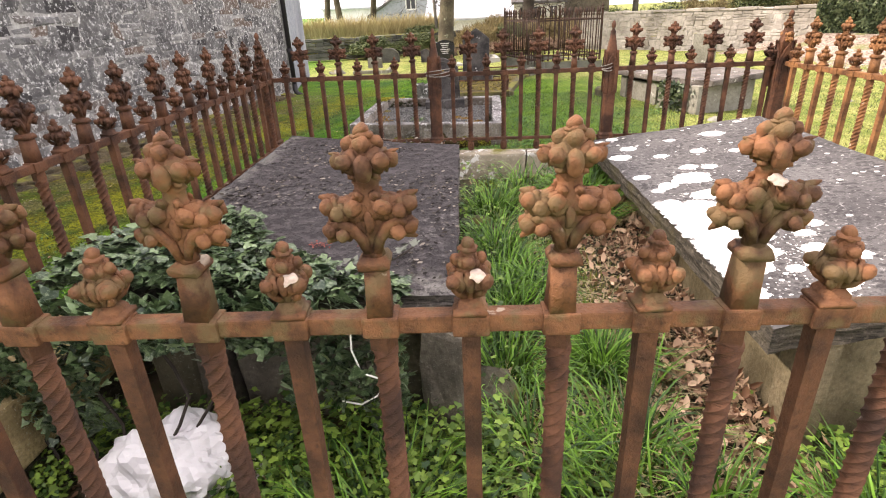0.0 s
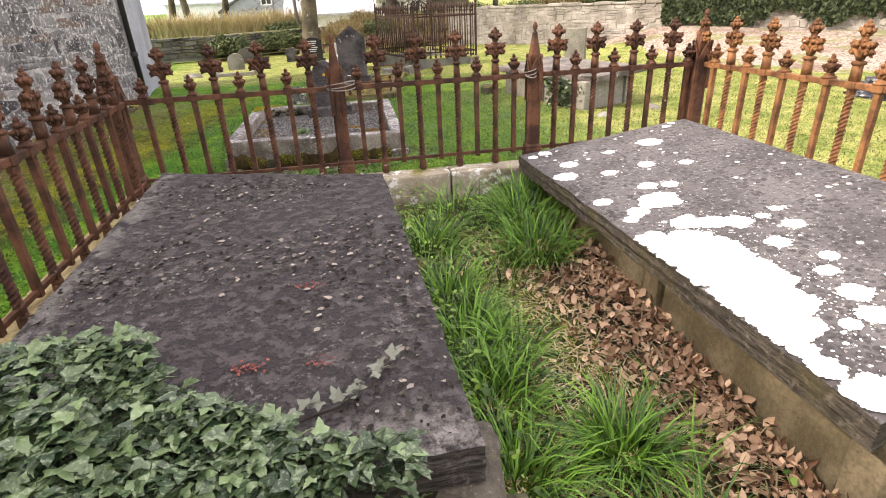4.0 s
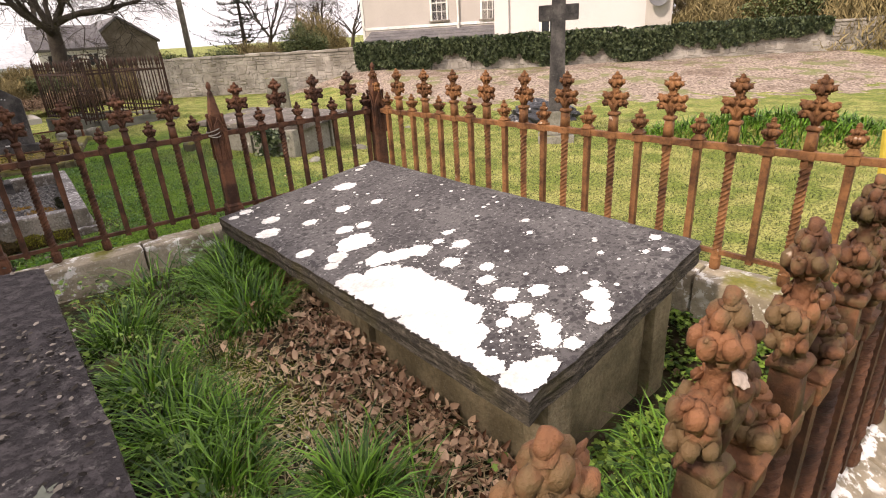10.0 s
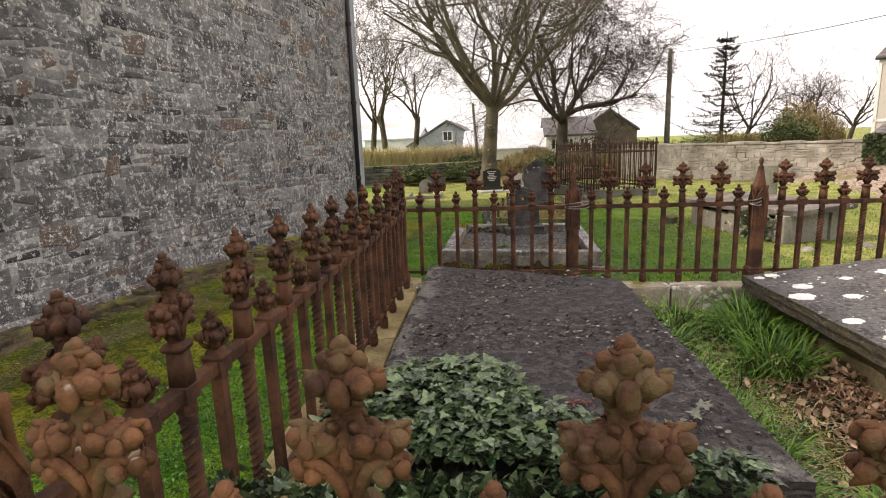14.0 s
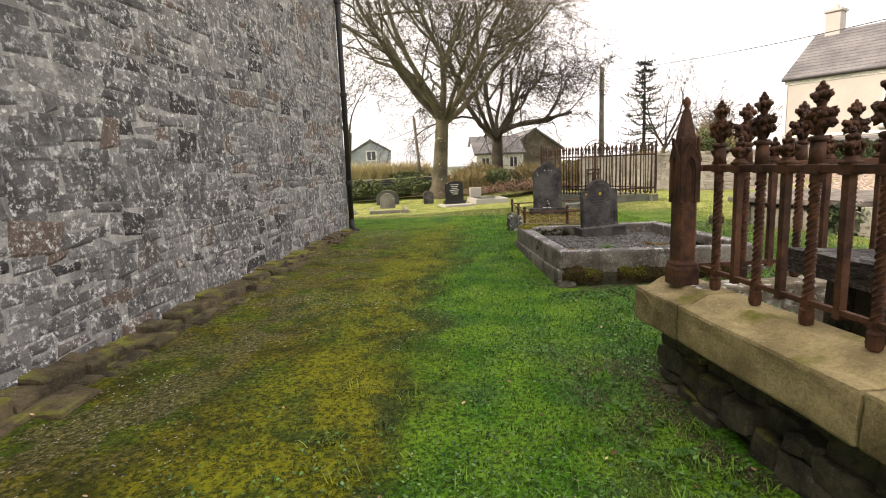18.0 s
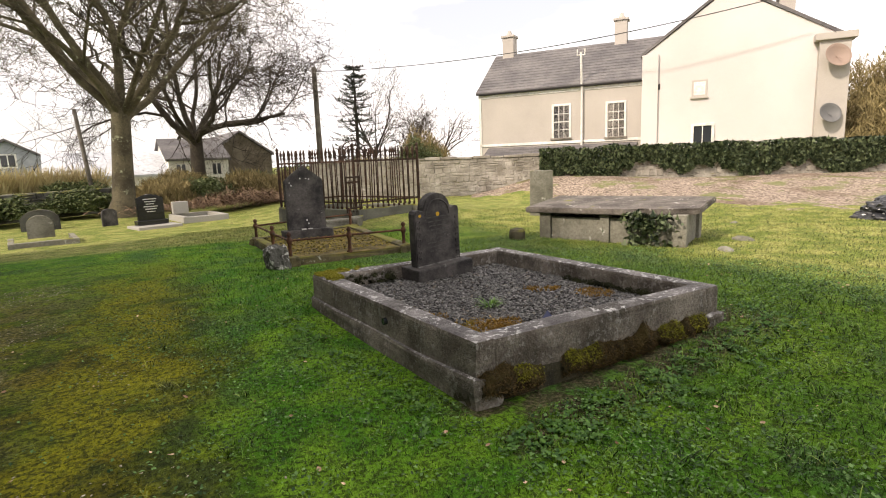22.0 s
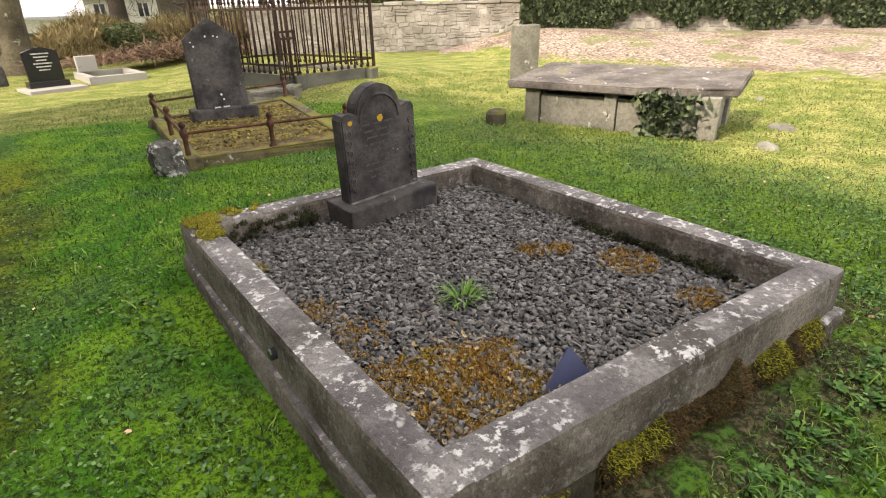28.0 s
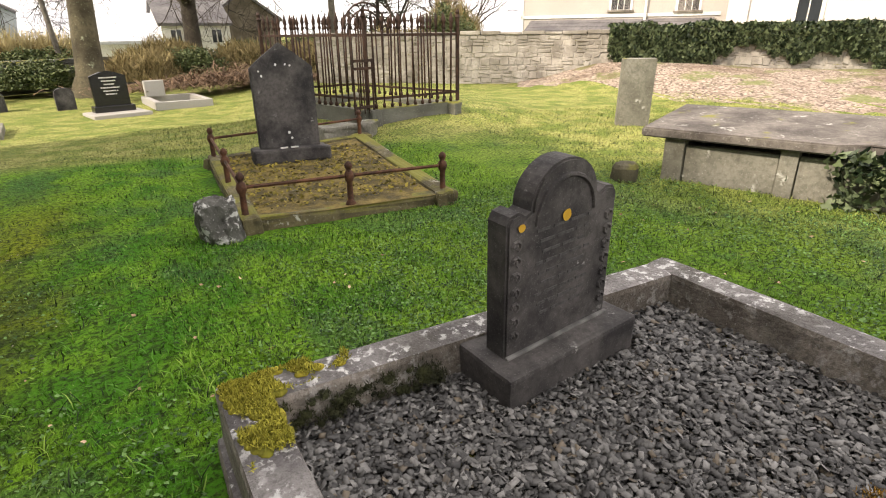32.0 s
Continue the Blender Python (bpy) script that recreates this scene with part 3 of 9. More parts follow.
def litter_mat():
    k = Nodes("leaf covered bank")
    c = k.cells(26.0, "F1", 1.0, "Color")
    sep = k.n.new("ShaderNodeSeparateColor")
    k.l.new(c, sep.inputs[0])
    col = k.mix(sep.outputs[0], (0.085, 0.061, 0.046), (0.43, 0.345, 0.275))
    col = k.mix(k.mul(k.ramp(k.noise(1.3, 6.0, 0.65), 0.51, 0.61), 0.8), col, (0.14, 0.16, 0.045))
    col = k.mix(k.mul(k.ramp(k.noise(0.7, 5.0, 0.6), 0.52, 0.66), 0.6), col, (0.10, 0.060, 0.038))
    k.bump(k.cells(26.0), 0.8, 0.03)
    return k.done(col, 0.9)


SOIL, TURF, LITTER = soil_mat(), ground_mat(), litter_mat()

# ---- the ground ----
WALL0, WALLD = Vector((8.66, 15.7)), Vector((0.75, -0.66)).normalized()      # boundary wall: a point of its line, its direction


def smooth01(v):
    v = max(0.0, min(1.0, v))
    return v * v * (3 - 2 * v)


def ground_z(x, y):
    rel = Vector((x, y)) - WALL0
    u, s = rel.dot(WALLD), rel.x * WALLD.y - rel.y * WALLD.x      # along the wall, in front of it
    z = 0.10 + 0.25 * math.exp(-((x - 2.2) / 1.9) ** 2 - ((y - 14.2) / 1.8) ** 2) + 0.12 * math.exp(-((x - 0.9) / 1.1) ** 2 - ((y - 6.2) / 1.6) ** 2)
    z += 0.07 * math.exp(-((x + 1.6) / 0.8) ** 2 - ((y - 8.4) / 1.2) ** 2)
    z += (0.46 - 0.14 * smooth01((u - 0.5) / 4.0)) * smooth01(1 - abs(s) / (2.6 + 3.2 * smooth01((u + 0.5) / 3.0))) * smooth01((u + 2.6) / 2.6)
    z += 0.03 * noise.noise((x * 0.5, y * 0.5, 0)) + 0.012 * noise.noise((x * 2.3, y * 2.3, 1))
    z -= 0.24 * smooth01((y - 12.0) / 6.0) * smooth01((3.0 - x) / 3.0)
    far = math.hypot(x - 2, y - 8)
    return z + 0.004 * max(0.0, min(far, 120.0) - 20.0)


def axis(lo, hi, step, reach):
    mid = list(np.arange(lo, hi + 1e-6, step))
    grow, a, b = step, lo, hi
    while b < reach:
        grow *= 1.35
        b += grow
        a -= grow
        mid = [a] + mid + [b]
    return mid


gx, gy = axis(-7.0, 17.0, 0.28, 2500), axis(-4.0, 26.0, 0.28, 2500)
gverts = [(x, y, ground_z(x, y)) for y in gy for x in gx]
nx = len(gx)
gfaces = [(j * nx + i, j * nx + i + 1, (j + 1) * nx + i + 1, (j + 1) * nx + i) for j in range(len(gy) - 1) for i in range(nx - 1)]
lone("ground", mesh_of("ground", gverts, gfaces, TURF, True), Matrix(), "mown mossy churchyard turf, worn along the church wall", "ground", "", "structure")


def bank_strip():
    """Fallen leaves lying over the bank below the boundary wall."""
    verts, faces = [], []
    us, n = np.arange(-2.2, 14.01, 0.25), 26
    for u in us:
        edge = np.interp(u, (-2.2, -0.6, 0.3, 1.0, 2.7, 3.7, 8.0), (1.2, 1.7, 3.0, 4.2, 5.8, 6.5, 7.0)) * (1.0 + 0.14 * noise.noise((u * 0.9, 3.0, 0)) + 0.08 * noise.noise((u * 3.1, 1.0, 0)))
        for i in range(n):
            p = WALL0 + WALLD * u + Vector((WALLD.y, -WALLD.x)) * (0.02 + edge * i / (n - 1))
            lift = 0.02 * (1 - (i / (n - 1)) ** 2) - 0.012 * (i / (n - 1)) ** 4
            verts.append((p.x, p.y, ground_z(p.x, p.y) + lift + 0.02 * noise.noise((p.x * 5, p.y * 5, 0))))
    for i in range(len(us) - 1):
        for j in range(n - 1):
            faces.append((i * n + j, i * n + j + 1, (i + 1) * n + j + 1, (i + 1) * n + j))
    lone("leaf_bank", mesh_of("leaf_bank", verts, faces, LITTER, True), Matrix(), "bank of brown fallen leaves below the stone wall", "leaf litter", "", "stuff")


bank_strip()


def far_ridge():
    """A low ridge on the horizon beyond the fields, its haze put into the pale blue grey colour."""
    verts, faces = [], []
    xs = np.arange(-320, 201, 20.0)
    for x in xs:
        top = 13.5 + 2.0 * noise.noise((x * 0.012, 0, 0)) - 0.00012 * (x + 40) ** 2
        for y, f in ((340, -0.1), (375, 0.6), (410, 1.0), (470, 0.7), (540, -0.1)):
            verts.append((x, y, top * f + 0.6 * noise.noise((x * 0.05, y * 0.05, 3))))
    for i in range(len(xs) - 1):
        for j in range(4):
            faces.append((i * 5 + j, i * 5 + j + 5, i * 5 + j + 6, i * 5 + j + 1))
    lone("backdrop", mesh_of("backdrop", verts, faces, weathered("far fields with haze in the colour", (0.42, 0.46, 0.50), (0.52, 0.55, 0.57), 0.05, 0.012, None, 9, 0.5, 0.0, 0.95, 0.0), True), Matrix(), "low ridge of far fields on the horizon, coloured pale for haze", "hills", "", "structure")


far_ridge()


def warp(p):
    """Uneven courses: a gentle wander of the joints."""
    w = noise.noise_vector(p * 1.1) * 0.055 + noise.noise_vector(p * 3.7) * 0.022
    return Vector((0, 0, w.z)) + CHD * w.x


def box_mesh_arrays(blocks, chamfer=0.018):
    """Many chamfered stones as one set of arrays. blocks: (origin, along, up, out, w, h, d)."""
    verts, faces = [], []
    for o, a, u, n, w, h, d, jit in blocks:
        k = len(verts)
        c = chamfer
        front = [(c, c), (w - c, c), (w - c, h - c), (c, h - c)]
        back = [(0, 0), (w, 0), (w, h), (0, h)]
        for (x, y), (jx, jy) in zip(back, jit):
            verts.append(o + a * (x + jx) + u * (y + jy))
        for (x, y), (jx, jy) in zip(front, jit):
            verts.append(o + a * (x + jx) + u * (y + jy) + n * d)
        faces += [(k + 4, k + 5, k + 6, k + 7)] + [(k + i, k + (i + 1) % 4, k + 4 + (i + 1) % 4, k + 4 + i) for i in range(4)]
    return verts, faces


def rubble(rng, o, a, u, n, length, height, row=(0.08, 0.2), wid=(0.12, 0.42), depth=(0.008, 0.03), gap=0.014, jitter=0.028):
    """Roughly coursed rubble over a wall face."""
    out, z = [], 0.0
    while z < height - 0.03:
        h = min(rng.uniform(*row), height - z)
        x = -rng.uniform(0, 0.15)
        while x < length:
            w = rng.uniform(*wid)
            x0, x1 = max(0.0, x), min(length, x + w)
            if x1 - x0 > 0.05:
                parts_ = [(0.0, h)] if h < 0.12 or rng.random() < 0.6 else [(0.0, h * 0.5), (h * 0.5, h * 0.5)]
                for dz, hh in parts_:
                    jit = [(rng.uniform(-1, 1) * min(jitter, hh * 0.30), rng.uniform(-1, 1) * min(jitter, hh * 0.30)) for _ in range(4)]
                    out.append((o + a * (x0 + gap / 2) + u * (z + dz + gap / 2), a, u, n, x1 - x0 - gap, hh - gap, rng.uniform(*depth), jit))
            x += w
        z += h
    return out


# ---- the church wall ----
CH0, CH1 = Vector((-5.88, -2.6, 0.0)), Vector((-3.93, 11.25, 0.0))
CHD = (CH1 - CH0).normalized()
CHN = Vector((CHD.y, -CHD.x, 0))
CH_H = 5.6


def church():
    root = thing("wall_church", Matrix(), "grey rubble stone church wall flecked with white lichen and old limewash", "church wall", "", "structure")
    length = (CH1 - CH0).length
    bm = bmesh.new()
    o, a = CH0 - CHN * 0.6, CHD
    pts = [CH0, CH1, CH1 - CHN * 0.6, CH0 - CHN * 0.6]
    lo, hi = [bm.verts.new((p.x, p.y, -0.2)) for p in pts], [bm.verts.new((p.x, p.y, CH_H)) for p in pts]
    bm.faces.new(hi)
    for i in range(4):
        bm.faces.new((lo[i], lo[(i + 1) % 4], hi[(i + 1) % 4], hi[i]))
    part("mortar", bm, MORTAR, root)
    rng = random.Random(4)
    blocks = rubble(rng, Vector((CH0.x, CH0.y, 0.0)), CHD, Vector((0, 0, 1)), CHN, length - 0.12, CH_H - 0.1, (0.08, 0.22), (0.11, 0.38), (0.0, 0.010), 0.008, 0.045)
    blocks = [(b[0] + warp(b[0]), *b[1:]) for b in blocks]
    near = [b for b in blocks if 6.2 < (b[0] - CH0).dot(CHD) < 11.2 and b[0].z < 1.75]
    near = sorted(near, key=lambda b: (b[0] - Vector((-4.7, 5.6, 0.7))).length)[:300]
    ids = set(id(b) for b in near)
    v, f = box_mesh_arrays([b for b in blocks if id(b) not in ids])
    put("stonework", mesh_of("stonework", v, f, ASHLAR_FAR), root, None, "", "stuff")
    for b in near:
        v, f = box_mesh_arrays([(Vector((0, 0, 0)), *b[1:])])
        put("stone", mesh_of("stone", v, f, ASHLAR), root, Matrix.Translation(b[0]))
    # stepped footing at the foot of the wall
    bm = bmesh.new()
    x = 0.0
    while x < length - 0.3:
        w = rng.uniform(0.09, 0.26)
        deep = 0.06
        for row_h in (0.15, 0.09, 0.05):
            d = rng.uniform(0.07, 0.14)
            tmp = box_bm(rng.uniform(-0.04, 0.03), min(w, length - x) + rng.uniform(-0.03, 0.03), deep - 0.11, deep + d, -0.1, row_h + rng.uniform(-0.03, 0.03), 0.022, 0.022, 2)
            turn = Matrix.Rotation(rng.uniform(-0.12, 0.12), 4, "Z") @ Matrix.Rotation(rng.uniform(-0.12, 0.05), 4, "X")
            join_bm(bm, tmp, Matrix(((CHD.x, CHN.x, 0, CH0.x + CHD.x * x), (CHD.y, CHN.y, 0, CH0.y + CHD.y * x), (0, 0, 1, 0.02), (0, 0, 0, 1))) @ turn)
            deep += d
        x += w
    part("footing", bm, weathered("mossy footing", (0.034, 0.027, 0.016), (0.135, 0.105, 0.058), 42, 6.0, (0.42, 0.40, 0.35), 30, 0.32, 0.52, 0.95, 1.0), root, "mossy rough stone footing")
    # the angled rendered end beyond the downpipe
    far = Vector((-0.225, 0.974, 0))
    fn = Vector((far.y, -far.x, 0))
    tmp = box_bm(0, 4.4, -0.5, 0.0, -0.2, CH_H, 0.01)
    bm = bmesh.new()
    join_bm(bm, tmp, Matrix(((far.x, fn.x, 0, CH1.x), (far.y, fn.y, 0, CH1.y), (0, 0, 1, 0), (0, 0, 0, 1))))
    part("rendered_wall", bm, RENDERED, root, "smooth blue grey rendered end wall")
    # downpipe on the corner
    pipe = thing("downpipe", Matrix.Translation(CH1 + CHN * 0.07 + CHD * -0.06), "black cast iron downpipe fixed to the corner of the church", "downpipe")
    bm = bmesh.new()
    add_tube(bm, [(0, 0, 0.28), (0, 0, CH_H + 0.1)], 0.045, 10)
    part("pipe", bm, PIPE, pipe, "", True)
    bm = bmesh.new()
    add_tube(bm, [(0, 0, 0.3), (0.0, 0, 0.18), (0.05, -0.03, 0.11), (0.14, -0.06, 0.08)], 0.05, 10)
    part("shoe", bm, PIPE, pipe, "", True)
    for z in (0.9, 2.4, 3.9):
        bm = bmesh.new()
        add_lathe(bm, [(0.045, 0), (0.06, 0.01), (0.06, 0.07), (0.045, 0.08)], 10, (0, 0, z))
        part("collar", bm, PIPE, pipe)
    # roof, closing the church above the wall head
    bm = bmesh.new()
    e0, e1 = CH0 + CHN * 0.25, CH1 + CHN * 0.25 + CHD * 0.2
    q = [(e0.x, e0.y, CH_H), (e1.x, e1.y, CH_H), (e1.x - CHN.x * 4.2, e1.y - CHN.y * 4.2, CH_H + 2.2), (e0.x - CHN.x * 4.2, e0.y - CHN.y * 4.2, CH_H + 2.2)]
    lo = [bm.verts.new(p) for p in q]
    hi = [bm.verts.new((p[0], p[1], p[2] + 0.1)) for p in q]
    bm.faces.new(hi)
    bm.faces.new(lo[::-1])
    for i in range(4):
        bm.faces.new((lo[i], lo[(i + 1) % 4], hi[(i + 1) % 4], hi[i]))
    part("roof", bm, ROOFSLATE, root, "slate church roof")


church()


# ---- the boundary wall ----
def boundary_wall():
    root = thing("wall_boundary", Matrix(), "low pale rubble stone boundary wall, partly under ivy", "stone wall", "", "structure")
    p0 = WALL0 + WALLD * -7.2
    o = Vector((p0.x, p0.y, -0.1))
    a, n = Vector((WALLD.x, WALLD.y, 0)), Vector((WALLD.y, -WALLD.x, 0))
    m = Matrix(((a.x, n.x, 0, o.x), (a.y, n.y, 0, o.y), (0, 0, 1, 0), (0, 0, 0, 1)))
    part("mortar", box_bm(0, 26.7, -0.45, -0.012, -0.1, 1.2), FIELDMORTAR, root, "", False, m)
    v, f = box_mesh_arrays(rubble(random.Random(9), Vector((o.x, o.y, 0.0)) - n * 0.012, a, Vector((0, 0, 1)), n, 26.7, 1.2, (0.07, 0.17), (0.10, 0.30), (0.004, 0.028), 0.012), 0.01)
    put("stonework", mesh_of("stonework", v, f, FIELDWALL), root, None, "", "stuff")
    rng, x = random.Random(3), 0.0
    bm = bmesh.new()
    while x < 26.7:
        w = rng.uniform(0.3, 0.6)
        add_box(bm, x, x + w - 0.02, -0.48, 0.03, 1.2, 1.2 + rng.uniform(0.05, 0.09), 0.012, 0.008)
        x += w
    part("coping", bm, FIELDWALL, root, "", False, m)


boundary_wall()


# ---- the railed enclosure: plinth, soil ----
PLINTH_TOP = 0.60
XL, XL0, XR0, XR1, YB = -1.575, -1.42, 2.17, 1.93, 4.0      # sides at the back, XL0 and XR0 at the front
YF, YFR = 0.757, 0.91      # the front line, at its two ends


def plinth_run(p0, p1, inner, joints, name_label, stone=None):
    """One side of the plinth: dressed blocks on a rough footing. inner: +1 when the inside lies to the left of p0 to p1."""
    p0, p1 = Vector(p0), Vector(p1)
    a = (p1 - p0).normalized()
    n = Vector((-a.y, a.x)) * inner
    m = Matrix(((a.x, n.x, 0, p0.x), (a.y, n.y, 0, p0.y), (0, 0, 1, 0), (0, 0, 0, 1)))
    root = thing("plinth", Matrix(), name_label, "stone plinth", "plinth of the railed enclosure", "structure")
    edges = [-0.17] + joints + [(p1 - p0).length + 0.17 if len(joints) else 0]
    for x0, x1 in zip(edges, edges[1:]):
        bm = box_bm(x0 + 0.004, x1 - 0.004, -0.15, 0.13, 0.40, PLINTH_TOP, 0.014, 0.007, 3)
        for v in bm.verts:
            if v.co.z > PLINTH_TOP - 0.05 and v.co.y < -0.07:
                v.co.z -= 0.035
        if inner < 0:
            bmesh.ops.reverse_faces(bm, faces=bm.faces)
        part("block", bm, stone or PLINTH, root, "", False, m)
    rng, x = random.Random(int(p0.x * 100) + 7), -0.1
    bm = bmesh.new()
    while x < (p1 - p0).length + 0.05:
        w = rng.uniform(0.09, 0.24)
        cuts_ = [0.0, rng.uniform(0.06, 0.12), rng.uniform(0.15, 0.21), rng.uniform(0.25, 0.31), 0.405]
        for z0, z1 in zip(cuts_, cuts_[1:]):
            add_box(bm, x - rng.uniform(0, 0.03), x + w - rng.uniform(0, 0.02), -0.065 + rng.uniform(-0.035, 0.045) - 0.05 * (0.405 - z1), 0.10, z0, z1 - rng.uniform(0, 0.014), 0.016, 0.022, 2)
        x += w
    if inner < 0:
        bmesh.ops.reverse_faces(bm, faces=bm.faces)
    part("footing", bm, FOOTING, root, "rough dark rubble footing", False, m)


plinth_run((XL, YB), (XL0, YF), 1, [0.22, 1.12, 2.05], "sandstone plinth blocks on rubble, under the railing beside the church path")
plinth_run((XL + 0.17, YB), (XR1 - 0.17, YB), -1, [0.62, 1.68, 2.5], "lichened stone plinth blocks under the gate railing", PLINTH_PALE)
plinth_run((XR0, YFR), (XR1, YB), 1, [0.75, 1.6, 2.4], "pale lichened plinth blocks under the railing facing the grass", PLINTH_PALE)
plinth_run((XL0 + 0.17, YF + 0.008), (XR0 - 0.17, YFR - 0.008), 1, [0.8, 1.7, 2.6], "pale lichened stone plinth blocks under the front railing", PLINTH_PALE)


def soil_z(x, y):
    return 0.25 + 0.045 * math.exp(-((x - 0.84) / 0.16) ** 2) + 0.17 * smooth01((y - 1.6) / 2.2) + 0.12 * smooth01((x - 1.75) / 0.2) + 0.03 * noise.noise((x * 2.2, y * 2.2, 4)) + 0.012 * noise.noise((x * 8, y * 8, 2))


def soil():
    xs, ys = np.linspace(-1.46, 2.1, 46), np.linspace(0.88, 3.9, 40)
    verts = [(x, y, soil_z(x, y)) for y in ys for x in xs]
    n = len(xs)
    faces = [(j * n + i, j * n + i + 1, (j + 1) * n + i + 1, (j + 1) * n + i) for j in range(len(ys) - 1) for i in range(n - 1)]
    lone("soil", mesh_of("soil", verts, faces, SOIL, True), Matrix(), "dark leaf mould soil inside the railings", "soil", "", "structure")


soil()

# ---- the two slab tombs ----
def quad_slab(name, corners, thick, mat, parent, relief=1.0, seed=0, bevel=0.012, rim=None):
    """A worn slab over four top corners (near left, near right, far right, far left)."""
    n, mrows = 34, 40
    bm = bmesh.new()
    c = [Vector(p) for p in corners]
    grid = []
    for layer in (0, 1):
        rows_ = []
        for j in range(mrows + 1):
            row_ = []
            for i in range(n + 1):
                s, t = i / n, j / mrows
                p = (c[0] * (1 - s) + c[1] * s) * (1 - t) + (c[3] * (1 - s) + c[2] * s) * t
                edge = min(s * n, (1 - s) * n, t * mrows, (1 - t) * mrows)
                q = Vector(p)
                if edge == 0:
                    mid = (c[0] + c[1] + c[2] + c[3]) / 4
                    q += (mid - p).normalized() * (0.004 + 0.02 * max(0.0, noise.noise(p * 4 + Vector((seed, 0, 0)))) + 0.008 * noise.noise(p * 15))
                q.z += relief * (0.005 * noise.noise(p * 3) + 0.0025 * noise.noise(p * 19)) - (bevel * 0.6 if edge == 0 and layer == 0 else 0)
                if layer:
                    q.z = p.z - thick + 0.008 * noise.noise(p * 7)
                row_.append(bm.verts.new(q))
            rows_.append(row_)
        grid.append(rows_)
    top, low = grid
    for j in range(mrows):
        for i in range(n):
            bm.faces.new((top[j][i], top[j][i + 1], top[j + 1][i + 1], top[j + 1][i]))
            bm.faces.new((low[j][i], low[j + 1][i], low[j + 1][i + 1], low[j][i + 1]))
    # rough split edge: two courses of layers between the faces
    loop = [(0, i) for i in range(n)] + [(j, n) for j in range(mrows)] + [(mrows, n - i) for i in range(n)] + [(mrows - j, 0) for j in range(mrows)]
    mid = (c[0] + c[1] + c[2] + c[3]) / 4
    bands = [[top[j][i] for j, i in loop]]
    for f, push in ((0.22, -0.004), (0.45, 0.003), (0.70, -0.007)):
        ring = []
        for j, i in loop:
            a_, b_ = top[j][i].co, low[j][i].co
            q = a_.lerp(b_, f)
            d = Vector((mid.x - q.x, mid.y - q.y, 0)).normalized()
            ring.append(bm.verts.new(q - d * (push + 0.006 * noise.noise(q * 13 + Vector((0, 0, f * 50))))))
        bands.append(ring)
    bands.append([low[j][i] for j, i in loop])
    m_ = len(loop)
    for a_, b_ in zip(bands, bands[1:]):
        for i in range(m_):
            f = bm.faces.new((b_[i], b_[(i + 1) % m_], a_[(i + 1) % m_], a_[i]))
            f.material_index = 1 if rim else 0
    return part(name, bm, [mat, rim] if rim else mat, parent, "", False)


def oriented_box(name, p0, p1, side, z0, z1, mat, parent, bevel=0.01, rough=0.006, label=""):
    """An upright stone from p0 to p1, of that thickness to its left."""
    p0, p1 = Vector(p0), Vector(p1)
    a = (p1 - p0)
    ln = a.length
    a.normalize()
    n = Vector((-a.y, a.x))
    m = Matrix(((a.x, n.x, 0, p0.x), (a.y, n.y, 0, p0.y), (0, 0, 1, 0), (0, 0, 0, 1)))
    return part(name, box_bm(0, ln, min(0, side), max(0, side), z0, z1, bevel, rough, 3), mat, parent, label, False, m)


RS = [(0.766, 1.437, 0.715), (1.76, 1.50, 0.87), (1.79, 3.87, 0.825), (0.68, 3.80, 0.70)]


def right_tomb():
    root = thing("chest_tomb", Matrix(), "low chest tomb under a dark slab with broad white lichen patches", "tomb", "slab tombs in the railed enclosure")
    quad_slab("slab", RS, 0.090, SLAB_PALE, root, 0.0, 3, rim=RIM)
    nl, nr, fr, fl = [Vector(p[:2]) for p in RS]
    nl, nr, fr, fl = nl + Vector((0.115, 0.045)), nr + Vector((-0.08, 0.07)), fr + Vector((-0.06, -0.08)), fl + Vector((0.115, -0.07))
    for a, b, zt, out in ((0.04, 0.42, 0.622, 0.018), (0.47, 1.0, 0.618, 0.0)):
        oriented_box("side_panel", nl.lerp(fl, a) + Vector((out, 0.01)), nl.lerp(fl, b) + Vector((out, 0)), -0.07, 0.18, zt, CHEST, root)
    oriented_box("side_pier", nl.lerp(fl, 0.422) + Vector((-0.008, 0)), nl.lerp(fl, 0.468) + Vector((-0.008, 0)), -0.09, 0.18, 0.62, CHEST, root)
    oriented_box("end_panel", nl + Vector((0.11, 0.055)), nr - Vector((0.11, -0.03)), 0.07, 0.18, 0.64, CHEST, root)
    for p in (nl, nr - Vector((0.11, 0))):
        oriented_box("corner_pier", p + Vector((0, -0.012)), p + Vector((0.105, -0.008)), 0.1, 0.17, 0.64 if p is nl else 0.775, CHEST, root)
    oriented_box("side_panel", nr - Vector((0.07, -0.1)), fr - Vector((0.07, 0)), -0.06, 0.18, 0.74, CHEST, root)
    oriented_box("end_panel", fl, fr, -0.06, 0.25, 0.63, CHEST, root)
    return root


TOMB_R = right_tomb()

LS = [(-1.24, 1.47, 0.80), (-0.09, 1.47, 0.80), (-0.165, 3.34, 0.80), (-1.31, 3.68, 0.81)]


